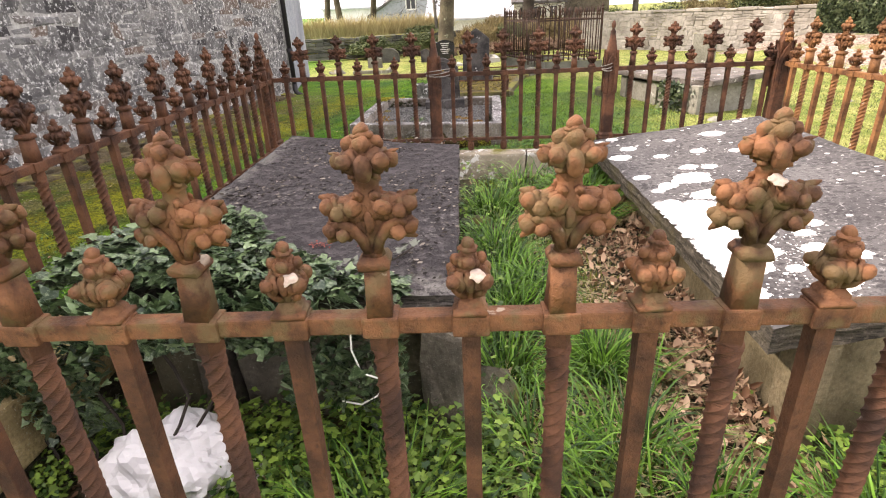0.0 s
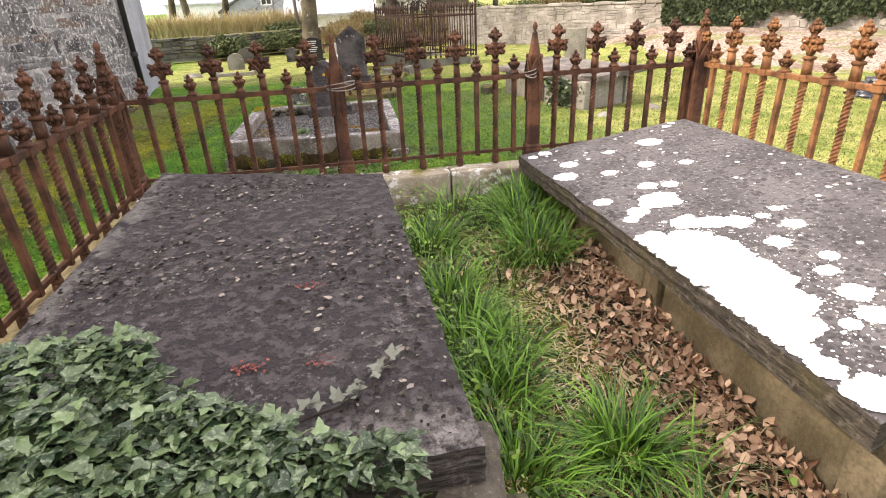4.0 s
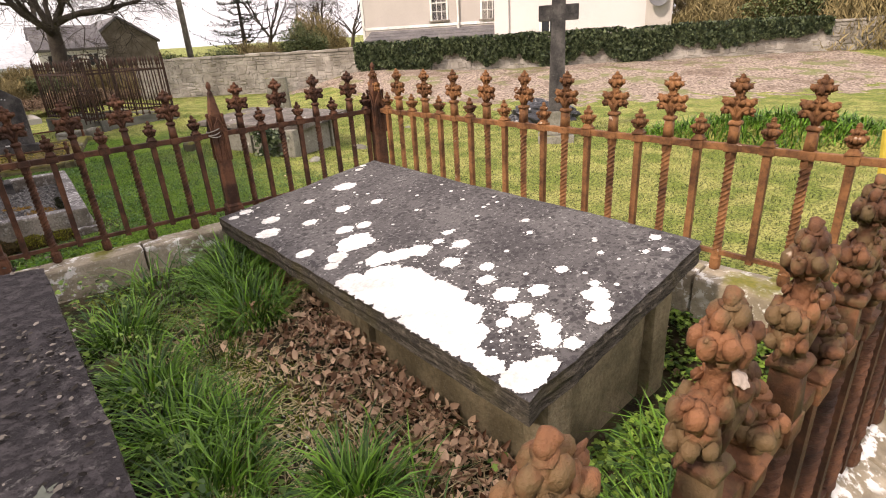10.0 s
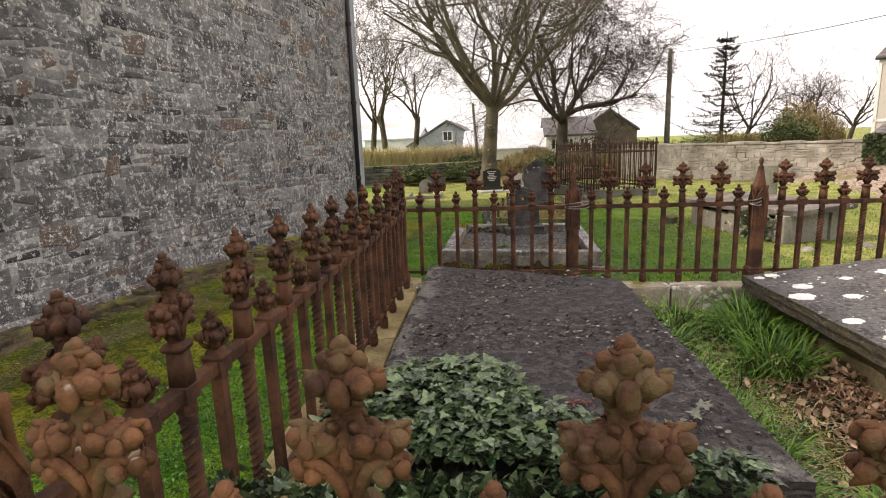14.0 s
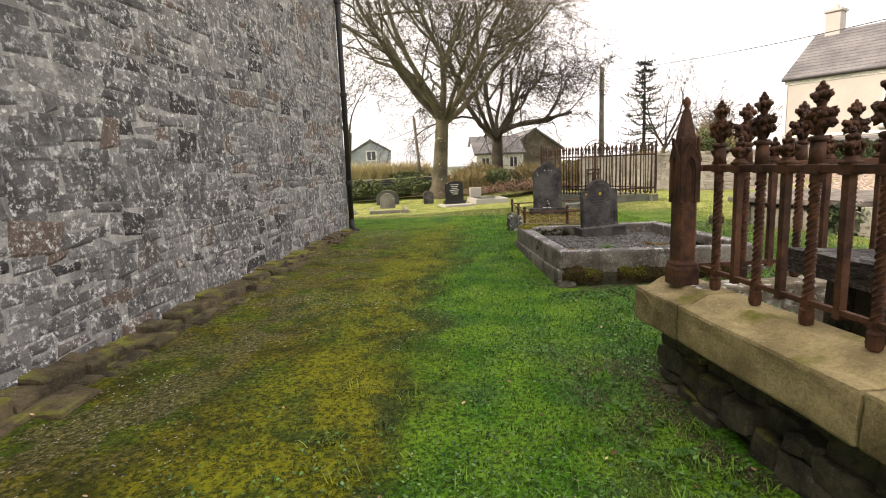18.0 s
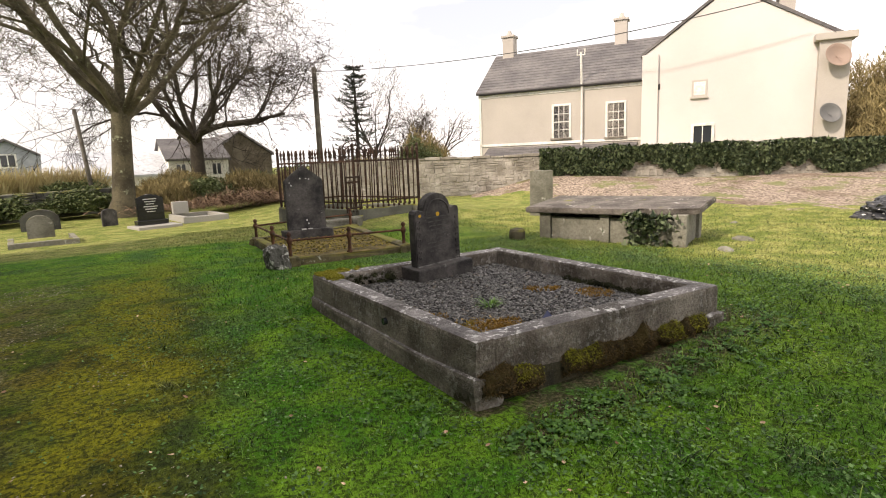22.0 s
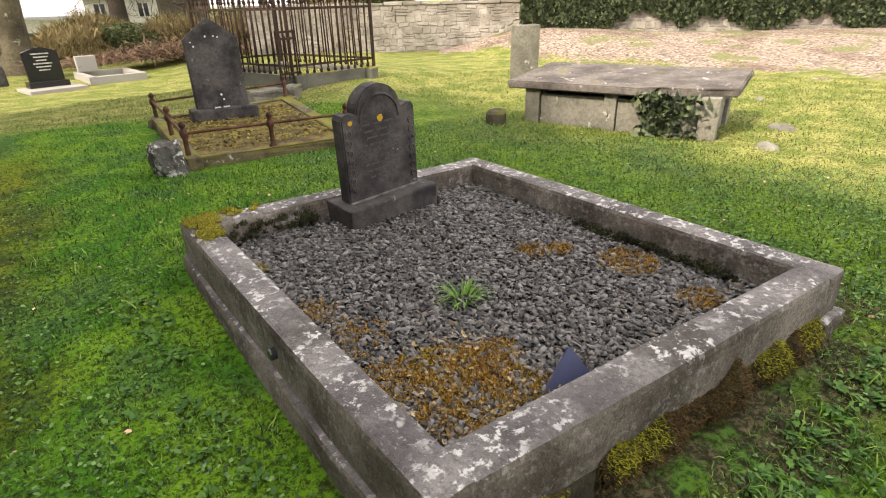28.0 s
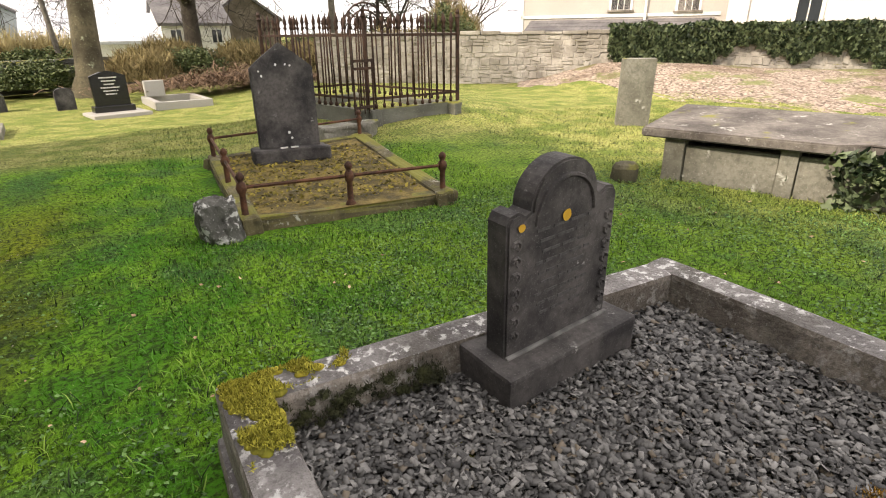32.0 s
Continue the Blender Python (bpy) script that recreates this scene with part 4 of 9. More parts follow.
def left_tomb():
    root = thing("slab_tomb", Matrix(), "dark slab tomb strewn with dead leaves, ivy over one end", "tomb", "slab tombs in the railed enclosure")
    quad_slab("slab", LS, 0.100, SLAB, root, 1.6, 11, rim=RIM_DARK)
    nl, nr, fr, fl = [Vector(p[:2]) for p in LS]
    oriented_box("side_wall", nr + Vector((-0.12, 0.12)), fr + Vector((-0.1, -0.12)), 0.14, 0.18, 0.71, FOOTING, root, 0.02, 0.02)
    oriented_box("side_wall", nl + Vector((0.10, 0.1)), fl + Vector((0.10, -0.1)), -0.14, 0.18, 0.71, FOOTING, root, 0.02, 0.02)
    for x0, x1 in ((-1.14, -0.90), (-0.86, -0.52), (-0.50, -0.24), (-0.21, -0.06)):
        oriented_box("end_block", (x0, 1.60 if x1 < -0.2 else 1.475), (x1, 1.60 if x1 < -0.2 else 1.455), 0.2, 0.15, 0.69, ENDBLOCK, root, 0.025, 0.03, "mossy upright block")
    oriented_box("end_wall", fl + Vector((0.1, -0.1)), fr + Vector((-0.1, -0.1)), -0.12, 0.25, 0.71, FOOTING, root)
    return root


left_tomb()


def loose_rocks():
    """Rough stones that have slipped from under the dark slab."""
    rng = random.Random(21)
    for x, y, r in ((-0.07, 2.98, 0.085), (-0.03, 2.62, 0.07), (-0.05, 2.2, 0.075), (0.0, 1.62, 0.10), (-0.04, 1.9, 0.06)):
        bm = bmesh.new()
        bmesh.ops.create_icosphere(bm, subdivisions=3, radius=r)
        off = Vector((x * 7, y * 5, 0))
        for v in bm.verts:
            v.co *= 1 + 0.35 * noise.noise(v.co * 12 + off) + 0.15 * noise.noise(v.co * 40 + off)
            v.co.z *= 0.8
        lone("rock", bm_mesh("rock", bm, FOOTING), pose(x, y, soil_z(x, y) + r * 0.5, rng.uniform(-20, 20), rng.uniform(-20, 20), rng.uniform(0, 360)), "rough dark stone lying in the grass by the slab", "rock", "loose rocks by the slab")


loose_rocks()


# ---- iron railings ----
def cast_rough(bm, amount=0.0011):
    for v in bm.verts:
        v.co += noise.noise_vector(v.co * 70) * amount + noise.noise_vector(v.co * 210) * amount * 0.6
    return bm


def add_bud(bm, at, d, r, level, long=1.0):
    """A round bud set in a scalloped leaf cup, facing d."""
    d = Vector(d).normalized()
    rot = d.to_track_quat("Z", "Y").to_matrix().to_4x4()
    tmp = bmesh.new()
    bmesh.ops.create_icosphere(tmp, subdivisions=level, radius=r)
    for v in tmp.verts:
        v.co = Vector((v.co.x * 1.28, v.co.y * 1.28, v.co.z * 0.42))
        v.co *= 1 + 0.16 * math.cos(5 * math.atan2(v.co.y, v.co.x))
    join_bm(bm, tmp, Matrix.Translation(Vector(at) - d * r * 0.30) @ rot)
    add_ball(bm, Vector(at) + d * r * 0.30, r * 0.90, (1, 1, long), level)



def big_finial(level):
    """A foliated cross finial: a square stem with a collar, two leafy arms with buds, a neck, a diamond crown of buds and a top bud."""
    bm = bmesh.new()
    up = Vector((0, 0, 1))
    add_lathe(bm, [(0.0175, 0), (0.0160, 0.074)], square=True)
    add_lathe(bm, [(0.0160, 0.072), (0.0215, 0.077), (0.0215, 0.085), (0.0160, 0.092)], square=True)
    add_lathe(bm, [(0.0155, 0.090), (0.0140, 0.104), (0.0170, 0.118), (0.022, 0.130), (0.022, 0.168), (0.0170, 0.180), (0.0165, 0.190), (0.0195, 0.194), (0.0160, 0.200), (0.024, 0.212), (0.023, 0.228), (0.013, 0.246), (0.007, 0.260)], 8)
    add_box(bm, -0.050, 0.050, -0.017, 0.017, 0.118, 0.174, 0.009, 0.003, 1)
    for f in (-1, 1):
        front = Vector((0, f, 0))
        # leaf stalk in the middle, a scroll rising to each arm
        add_ball(bm, (0, f * 0.021, 0.142), 0.0075, (1, 0.9, 2.2), level)
        add_ball(bm, (0, f * 0.026, 0.214), 0.0125, (0.95, 0.9, 1.45), level)
        for sx in (-1, 1):
            side = Vector((sx, 0, 0))
            add_tube(bm, [(sx * 0.006, f * 0.014, 0.098), (sx * 0.012, f * 0.018, 0.118), (sx * 0.024, f * 0.021, 0.135), (sx * 0.038, f * 0.020, 0.143), (sx * 0.046, f * 0.018, 0.136)], [0.0070, 0.0085, 0.0090, 0.0085, 0.0060], 6)
            add_bud(bm, (sx * 0.0185, f * 0.021, 0.161), front + up * 0.25 + side * 0.15, 0.0138, level)
            add_bud(bm, (sx * 0.0350, f * 0.022, 0.127), front - up * 0.35 + side * 0.35, 0.0112, level)
            add_bud(bm, (sx * 0.0380, f * 0.021, 0.156), front + side * 0.5 + up * 0.1, 0.0112, level)
            add_bud(bm, (sx * 0.0500, f * 0.011, 0.163), side + front * 0.6 + up * 0.3, 0.0124, level)
            add_bud(bm, (sx * 0.0500, f * 0.010, 0.132), side + front * 0.6 - up * 0.3, 0.0120, level)
            add_bud(bm, (sx * 0.0200, f * 0.019, 0.222), front + side * 0.7 + up * 0.1, 0.0126, level)
            add_bud(bm, (sx * 0.0110, f * 0.020, 0.178), front + up * 0.6, 0.0070, 1)
            add_ball(bm, (sx * 0.014, f * 0.013, 0.203), 0.0070, (1.1, 1, 0.9), 1)
        add_bud(bm, (0, f * 0.011, 0.241), front + up * 0.4, 0.0128, level)
    for sx in (-1, 1):
        side = Vector((sx, 0, 0))
        # hooked leaf tips at the corners of each arm
        add_tube(bm, [(sx * 0.040, 0, 0.168), (sx * 0.054, 0, 0.174), (sx * 0.064, 0, 0.178)], [0.0080, 0.0065, 0.0020], 6)
        add_tube(bm, [(sx * 0.040, 0, 0.124), (sx * 0.054, 0, 0.117), (sx * 0.062, 0, 0.112)], [0.0080, 0.0065, 0.0020], 6)
        add_ball(bm, (sx * 0.028, 0, 0.172), 0.0085, (1.6, 1.2, 0.6), 1)
        add_bud(bm, (sx * 0.029, 0, 0.221), side + up * 0.1, 0.0125, level)
        add_tube(bm, [(sx * 0.026, 0, 0.226), (sx * 0.037, 0, 0.231), (sx * 0.043, 0, 0.232)], [0.0060, 0.0045, 0.0015], 5)
        add_bud(bm, (sx * 0.0135, 0, 0.241), side + up * 0.5, 0.0122, level)
    add_bud(bm, (0, 0, 0.256), (0, 0, 1), 0.0115, level)
    for v in bm.verts:      # cast flat: about half as deep as it is wide
        if v.co.z > 0.095:
            v.co.y *= 0.68
    return cast_rough(bm, 0.0028)



def small_finial(level):
    """A bud finial on a stepped square foot: a ring of buds between leaf drops, a smaller ring above, a top bud."""
    bm = bmesh.new()
    up = Vector((0, 0, 1))
    add_lathe(bm, [(0.0200, 0), (0.0235, 0.004), (0.0235, 0.010), (0.0170, 0.013), (0.0170, 0.019), (0.0120, 0.026)], square=True)
    add_lathe(bm, [(0.0120, 0.024), (0.0115, 0.034), (0.021, 0.050), (0.020, 0.066), (0.0125, 0.086), (0.006, 0.104)], 8)
    for k in range(4):
        d = Vector((math.cos(k * TAU / 4), math.sin(k * TAU / 4), 0))
        e = Vector((d.x - d.y, d.x + d.y, 0)).normalized()
        add_bud(bm, e * 0.027 + up * 0.057, e + up * 0.15, 0.0122, level)
        add_tube(bm, [e * 0.010 + up * 0.028, e * 0.020 + up * 0.036, e * 0.031 + up * 0.046], [0.0050, 0.0065, 0.0035], 5)
        add_ball(bm, d * 0.021 + up * 0.056, 0.0080, (1, 1, 2.0), level)
        add_bud(bm, d * 0.0145 + up * 0.082, d + up * 0.35, 0.0094, level)
        add_ball(bm, e * 0.014 + up * 0.079, 0.0070, (1, 1, 1.3), 1)
    add_bud(bm, (0, 0, 0.101), (0, 0, 1), 0.0108, level)
    return cast_rough(bm, 0.0024)



def twisted_bar(h):
    bm = bmesh.new()
    rings, nseg = [], 120
    for i in range(nseg + 1):
        z = 0.05 + (h - 0.05) * i / nseg
        free = smooth01((z - 0.09) / 0.03) * smooth01((h - 0.03 - z) / 0.03)
        ang = TAU / 8 + TAU * 0.25 * round((h - 0.12) / 0.019) * smooth01(0) + (TAU * (max(0.09, min(h - 0.03, z)) - 0.09) / 0.085)
        r = 0.0205 - 0.002 * free
        rings.append([bm.verts.new((r * math.cos(ang + k * TAU / 4), r * math.sin(ang + k * TAU / 4), z)) for k in range(4)])
    for a, b in zip(rings, rings[1:]):
        for k in range(4):
            bm.faces.new((a[k], a[(k + 1) % 4], b[(k + 1) % 4], b[k]))
    add_foot(bm)
    return bm


def plain_bar(h):
    bm = bmesh.new()
    add_lathe(bm, [(0.0130, 0.060), (0.0125, h * 0.5), (0.0135, h)], square=True)
    return bm


def add_foot(bm):
    add_lathe(bm, [(0.012, 0.0), (0.021, 0.006), (0.024, 0.024), (0.022, 0.048), (0.024, 0.054), (0.015, 0.066)], 8)


RAIL_H = 0.518
BAR_TWIST, BAR_PLAIN = bm_mesh("bar_twisted", twisted_bar(RAIL_H), RUST), bm_mesh("bar_plain", plain_bar(RAIL_H), RUST)
FIN_BIG, FIN_SMALL = bm_mesh("finial_large", big_finial(2), RUST_PALE, True), bm_mesh("finial_small", small_finial(2), RUST_PALE, True)
# darker copies: shade on the path-side finials is put into the rust colour
FIN_BIG_DARK, FIN_SMALL_DARK = bm_mesh("finial_large_dark", big_finial(1), RUST, True), bm_mesh("finial_small_dark", small_finial(1), RUST, True)
FIN_BIG_SUNLIT, FIN_SMALL_SUNLIT = bm_mesh("finial_large_sunlit", big_finial(1), RUST_SUNLIT, True), bm_mesh("finial_small_sunlit", small_finial(1), RUST_SUNLIT, True)
BAR_TWIST_SUNLIT, BAR_PLAIN_SUNLIT = bm_mesh("bar_twisted_sunlit", twisted_bar(RAIL_H), RUST_SUNLIT), bm_mesh("bar_plain_sunlit", plain_bar(RAIL_H), RUST_SUNLIT)


def railing(label, p0, p1, first, spacing, count, big_first, near=False, inner_rail=True, z0=PLINTH_TOP, gate=False, tone=RUST, squeeze=0.0):
    """Bars between p0 and p1; the first at that distance from p0; squeeze: they draw closer along the run."""
    p0, p1 = Vector(p0), Vector(p1)
    a = (p1 - p0).normalized()
    ln = (p1 - p0).length
    m = Matrix(((a.x, -a.y, 0, p0.x), (a.y, a.x, 0, p0.y), (0, 0, 1, z0), (0, 0, 0, 1)))
    root = thing("iron_gate" if gate else "iron_railing", m, label, "gate" if gate else "railing", "" if gate else "railings of the enclosure")
    xs = [first + spacing * i - squeeze * i * i for i in range(count)]
    bm = bmesh.new()
    add_box(bm, 0, ln, -0.015, 0.015, RAIL_H, RAIL_H + 0.028, 0.004, 0.0015, 0)
    for x in xs:
        add_box(bm, x - 0.026, x + 0.026, -0.021, 0.021, RAIL_H - 0.004, RAIL_H + 0.030, 0.004, 0.001)
    part("top_rail", bm, RUST_PALE if near else tone, root)
    bm = bmesh.new()
    add_box(bm, 0, ln, -0.010, 0.010, 0.072, 0.092, 0.003)
    part("bottom_rail", bm, tone, root)
    rng = random.Random(count)
    for i, x in enumerate(xs):
        big = (i % 2 == 0) == big_first
        bars = (BAR_TWIST_SUNLIT, BAR_PLAIN_SUNLIT) if tone is RUST_SUNLIT else (BAR_TWIST, BAR_PLAIN)
        put("bar", bars[0] if big else bars[1], root, pose(x, 0, 0))
        fins = (FIN_BIG, FIN_SMALL) if near else (FIN_BIG_SUNLIT, FIN_SMALL_SUNLIT) if tone is RUST_SUNLIT else (FIN_BIG_DARK, FIN_SMALL_DARK)
        fin = fins[0] if big else fins[1]
        fob = put("finial", fin, root, pose(x, 0, RAIL_H + 0.028, rng.uniform(-2, 2), rng.uniform(-2, 2), rng.uniform(-4, 4)))
        if near and rng.random() < 0.38:
            flake = bmesh.new()
            top = big and rng.random() < 0.5
            add_ball(flake, (0, 0, 0), 0.010, (1.2, 0.9, 0.30), 3)
            for v in flake.verts:
                v.co *= 1 + 0.45 * noise.noise(v.co * 130 + Vector((x * 31, 0, 0)))
            spot = (0.002, -0.018, 0.184) if big and not top else (0.004, -0.026, 0.229) if big else (0.010, -0.024, 0.068)
            part("lichen_flake", flake, LICHEN_FLAKE, fob, "pale pinkish white lichen flake", False, Matrix.Translation(spot) @ pose(0, 0, 0, 40, rng.uniform(-25, 25), 0))
    return root


railing("rusted iron railing with large foliated finials and pale lichen", (XL0 + 0.03, YF - 0.025), (XR0 - 0.04, YFR - 0.003), 0.018, 0.1424, 30, False, True, squeeze=0.0008)
railing("rusted iron railing with twisted bars beside the church path", (XL + 0.065, YB - 0.06), (XL0 - 0.003, YF + 0.06), 0.10, 0.1325, 23, True)
railing("rusted iron railing with foliated finials beside the gate", (XL + 0.06, YB), (-0.36 - 0.05, YB), 0.10, 0.130, 8, False)
railing("rusted iron railing with foliated finials between gate post and corner", (0.83 + 0.05, YB), (XR1 - 0.05, YB), 0.09, 0.125, 8, True)
railing("rusted iron railing with twisted bars, facing the open grass", (XR0 - 0.004, YFR + 0.06), (XR1 + 0.004, YB - 0.06), 0.12, 0.1325, 23, True, tone=RUST_SUNLIT)
GATE = railing("closed rusted iron gate with foliated finials, wired to its posts", (-0.36 + 0.05, YB), (0.83 - 0.05, YB), 0.075, 0.1175, 9, False, False, True, PLINTH_TOP, True)


RUST_KNOB = plain("worn grey iron", (0.16, 0.145, 0.13), 0.4, 0.6, 60, 0.5, 0.5)


def iron_post(label, x, y, w, h_shaft, h_tip, knob, name="corner_post", z0=PLINTH_TOP, turn=0):
    """A chamfered post on a flared base, with four pointed gablets round a slender spire."""
    root = thing(name, pose(x, y, z0, 0, 0, turn), label, "iron post", "posts of the enclosure")
    r = w / 2
    bm = bmesh.new()
    prof = [(r * 1.20, 0), (r * 1.20, 0.075), (r * 1.10, 0.088), (r * 1.12, 0.098), (r * 0.94, 0.112), (r * 0.90, h_shaft - 0.10), (r * 0.84, h_tip - 0.21), (r * 0.60, h_tip - 0.16)]
    rings = []
    for q, z in prof:
        c = q * (0.30 if z > 0.1 else 0.18)
        rings.append([bm.verts.new((px_, py_, z)) for px_, py_ in ((q, -q + c), (q, q - c), (q - c, q), (-q + c, q), (-q, q - c), (-q, -q + c), (-q + c, -q), (q - c, -q))])
    for i, j in zip(rings, rings[1:]):
        for k in range(8):
            bm.faces.new((i[k], i[(k + 1) % 8], j[(k + 1) % 8], j[k]))
    bm.faces.new(rings[0][::-1])
    bm.faces.new(rings[-1])
    part("shaft", bm, RUST, root)
    apex, arch_top, g0 = h_tip - 0.150, h_tip - 0.212, h_shaft - 0.22
    spring, arch_spring = apex - 0.085, arch_top - 0.060
    for k in range(4):
        # gablet: a pointed frame round a sunk lancet, a thin moulding inside it
        bm = bmesh.new()
        outer = [(-r * 0.90, g0), (-r * 0.90, spring), (-r * 0.46, (spring + apex) / 2 + 0.006), (0, apex), (r * 0.46, (spring + apex) / 2 + 0.006), (r * 0.90, spring), (r * 0.90, g0)]
        inner = [(-r * 0.50, g0), (-r * 0.50, arch_spring), (-r * 0.34, arch_top - 0.022), (0, arch_top), (r * 0.34, arch_top - 0.022), (r * 0.50, arch_spring), (r * 0.50, g0)]
        fo, fi = [bm.verts.new((a_, r * 1.06, b_)) for a_, b_ in outer], [bm.verts.new((a_, r * 1.06, b_)) for a_, b_ in inner]
        bo, bi = [bm.verts.new((a_, r * 0.80, b_)) for a_, b_ in outer], [bm.verts.new((a_, r * 0.80, b_)) for a_, b_ in inner]
        for i in range(6):
            bm.faces.new((fo[i], fi[i], fi[i + 1], fo[i + 1]))
            bm.faces.new((fo[i + 1], bo[i + 1], bo[i], fo[i]))
            bm.faces.new((fi[i], bi[i], bi[i + 1], fi[i + 1]))
        bmesh.ops.recalc_face_normals(bm, faces=bm.faces)
        add_tube(bm, [(a_ * 1.0, r * 1.06, b_) for a_, b_ in outer[1:6]], 0.0045, 5)
        add_tube(bm, [(a_ * 0.66, r * 0.94, b_ - (0.012 if b_ > g0 else 0)) for a_, b_ in inner], 0.0035, 5)
        part("gablet", bm, RUST_PALE if knob == "cap" else RUST, root, "", False, pose(0, 0, 0, 0, 0, 90 * k))
        # round-headed shaft on the corner between two gablets
        bm = bmesh.new()
        add_lathe(bm, [(0.0065, g0), (0.0055, apex - 0.005), (0.0085, apex + 0.004), (0.0090, apex + 0.012), (0.0070, apex + 0.020), (0.002, apex + 0.023)], 8, (r * 0.80, r * 0.80, 0))
        part("pinnacle", bm, RUST_PALE if knob == "cap" else RUST, root, "", True, pose(0, 0, 0, 0, 0, 90 * k))
    bm = bmesh.new()
    add_lathe(bm, [(r * 0.82, h_shaft - 0.14), (r * 0.70, h_tip - 0.13), (r * 0.32, h_tip - 0.018)], square=True)
    bmesh.ops.bevel(bm, geom=[e for e in bm.edges if abs(e.verts[0].co.z - e.verts[1].co.z) > 0.05], offset=0.006, segments=1, affect="EDGES")
    part("spire", bm, rust_mat("mossy rusted iron", (0.05, 0.028, 0.014), (0.13, 0.075, 0.035), (0.3, 0.28, 0.2), 0.1, (0.10, 0.095, 0.045)) if knob == "cap" else RUST, root)
    bm = bmesh.new()
    if knob == "cap":
        add_lathe(bm, [(r * 0.30, h_tip - 0.022), (r * 0.52, h_tip - 0.015), (r * 0.60, h_tip - 0.007), (r * 0.57, h_tip - 0.001), (r * 0.42, h_tip + 0.003), (r * 0.1, h_tip + 0.004)], 16)
    else:
        add_lathe(bm, [(r * 0.30, h_tip - 0.025), (r * 0.42, h_tip - 0.014), (r * 0.22, h_tip - 0.004), (r * 0.20, h_tip + 0.002), (r * 0.34, h_tip + 0.018), (r * 0.34, h_tip + 0.030), (r * 0.2, h_tip + 0.044), (r * 0.05, h_tip + 0.05)], 10)
    part("knob", bm, RUST_KNOB if knob == "cap" else RUST, root, "", True)
    return root


iron_post("rusted gothic corner post with a round knob beside the path", XL, YB, 0.096, 0.60, 0.80, "ball")
iron_post("rusted gothic corner post facing the open grass", XR1, YB, 0.096, 0.60, 0.80, "ball")
iron_post("rusted gothic corner post with a flat knob, gablets on each face", XL0, YF, 0.088, 0.61, 0.855, "cap")
iron_post("rusted gothic corner post at the front of the enclosure", XR0, YFR, 0.088, 0.61, 0.855, "cap")
iron_post("rusted square gate post with a pointed top", -0.36, YB, 0.085, 0.60, 0.78, "ball", "gate_post")
iron_post("rusted square gate post with a pointed top, wire wound round it", 0.83, YB, 0.085, 0.60, 0.78, "ball", "gate_post")
for gx_ in (-0.36, 0.83):
    bm = bmesh.new()
    for k in range(3):
        add_tube(bm, [(gx_ + 0.062 * math.cos(TAU * i / 14) + (0.05 if gx_ < 0 else -0.05) * (0.5 + 0.5 * math.cos(TAU * i / 14)), YB + 0.058 * math.sin(TAU * i / 14), PLINTH_TOP + 0.535 + 0.012 * k + 0.012 * math.sin(TAU * i / 14 + k)) for i in range(15)], 0.003, 5)
    lone("wire_tie", bm_mesh("wire_tie", bm, plain("grey wire", (0.25, 0.24, 0.22), 0.5, 0.5)), Matrix(), "grey wire tying the gate to its post", "wire")


# ---- the gravelled grave with its headstone ----
KL, KN, KF, KR = Vector((-1.53, 8.09)), Vector((-1.55, 6.13)), Vector((0.195, 8.01)), Vector((0.185, 6.0))
KZ, KW = 0.405, 0.125


def gravel_grave():
    root = thing("grave_kerb", Matrix(), "weathered concrete grave kerb with lichen and moss, set on a ledge", "grave kerb")
    # each side laps the next; thickness lies towards the inside
    lap = Vector((KW - 0.03, 0.0))
    for p0, p1, side, top, lab in ((KN, KL, -KW, KZ, "kerb side with a drain hole"), (KL + lap - Vector((0, 0.004)), KF - lap, -KW, KZ - 0.003, ""), (KF, KR, -KW, KZ, ""), (KR - lap, KN + lap, -KW, KZ - 0.003, "")):
        oriented_box("kerb_side", p0, p1, side, 0.20, top, KERB, root, 0.022, 0.007, lab)
    for p0, p1 in ((KN + Vector((-0.022, -0.015)), KL + Vector((-0.018, 0.015))), (KL + Vector((0, 0.02)), KF + Vector((0.01, 0.02))), (KF + Vector((0.02, 0.01)), KR + Vector((0.03, -0.03))), (KR + Vector((0.03, 0.012)), KN + Vector((-0.018, 0.012)))):
        oriented_box("ledge", p0, p1, -0.16, 0.0, 0.235, KERB if p1.x - p0.x > -1 else FOOTING, root, 0.02, 0.022)
    bm = bmesh.new()
    ins = [KN + Vector((0.11, 0.11)), KR + Vector((-0.11, 0.11)), KF + Vector((-0.11, -0.11)), KL + Vector((0.11, -0.11))]
    n = 26
    rows_ = [[bm.verts.new((*(ins[0].lerp(ins[1], i / n).lerp(ins[3].lerp(ins[2], i / n), j / n)), 0.262 + 0.012 * noise.noise((i * 0.4, j * 0.4, 0)))) for i in range(n + 1)] for j in range(n + 1)]
    for j in range(n):
        for i in range(n):
            bm.faces.new((rows_[j][i], rows_[j][i + 1], rows_[j + 1][i + 1], rows_[j + 1][i]))
    part("gravel_bed", bm, GRAVELBED, root, "", True)
    # no hole is cut: a dark plug stands for the shade inside it
    bm = bmesh.new()
    add_tube(bm, [(KN.x - 0.012, 6.95, 0.315), (KN.x + 0.02, 6.95, 0.315)], 0.02, 10)
    part("drain_hole", bm, GLASS_DARK, root, "round drain hole, its dark inside a solid plug")
    return root


gravel_grave()


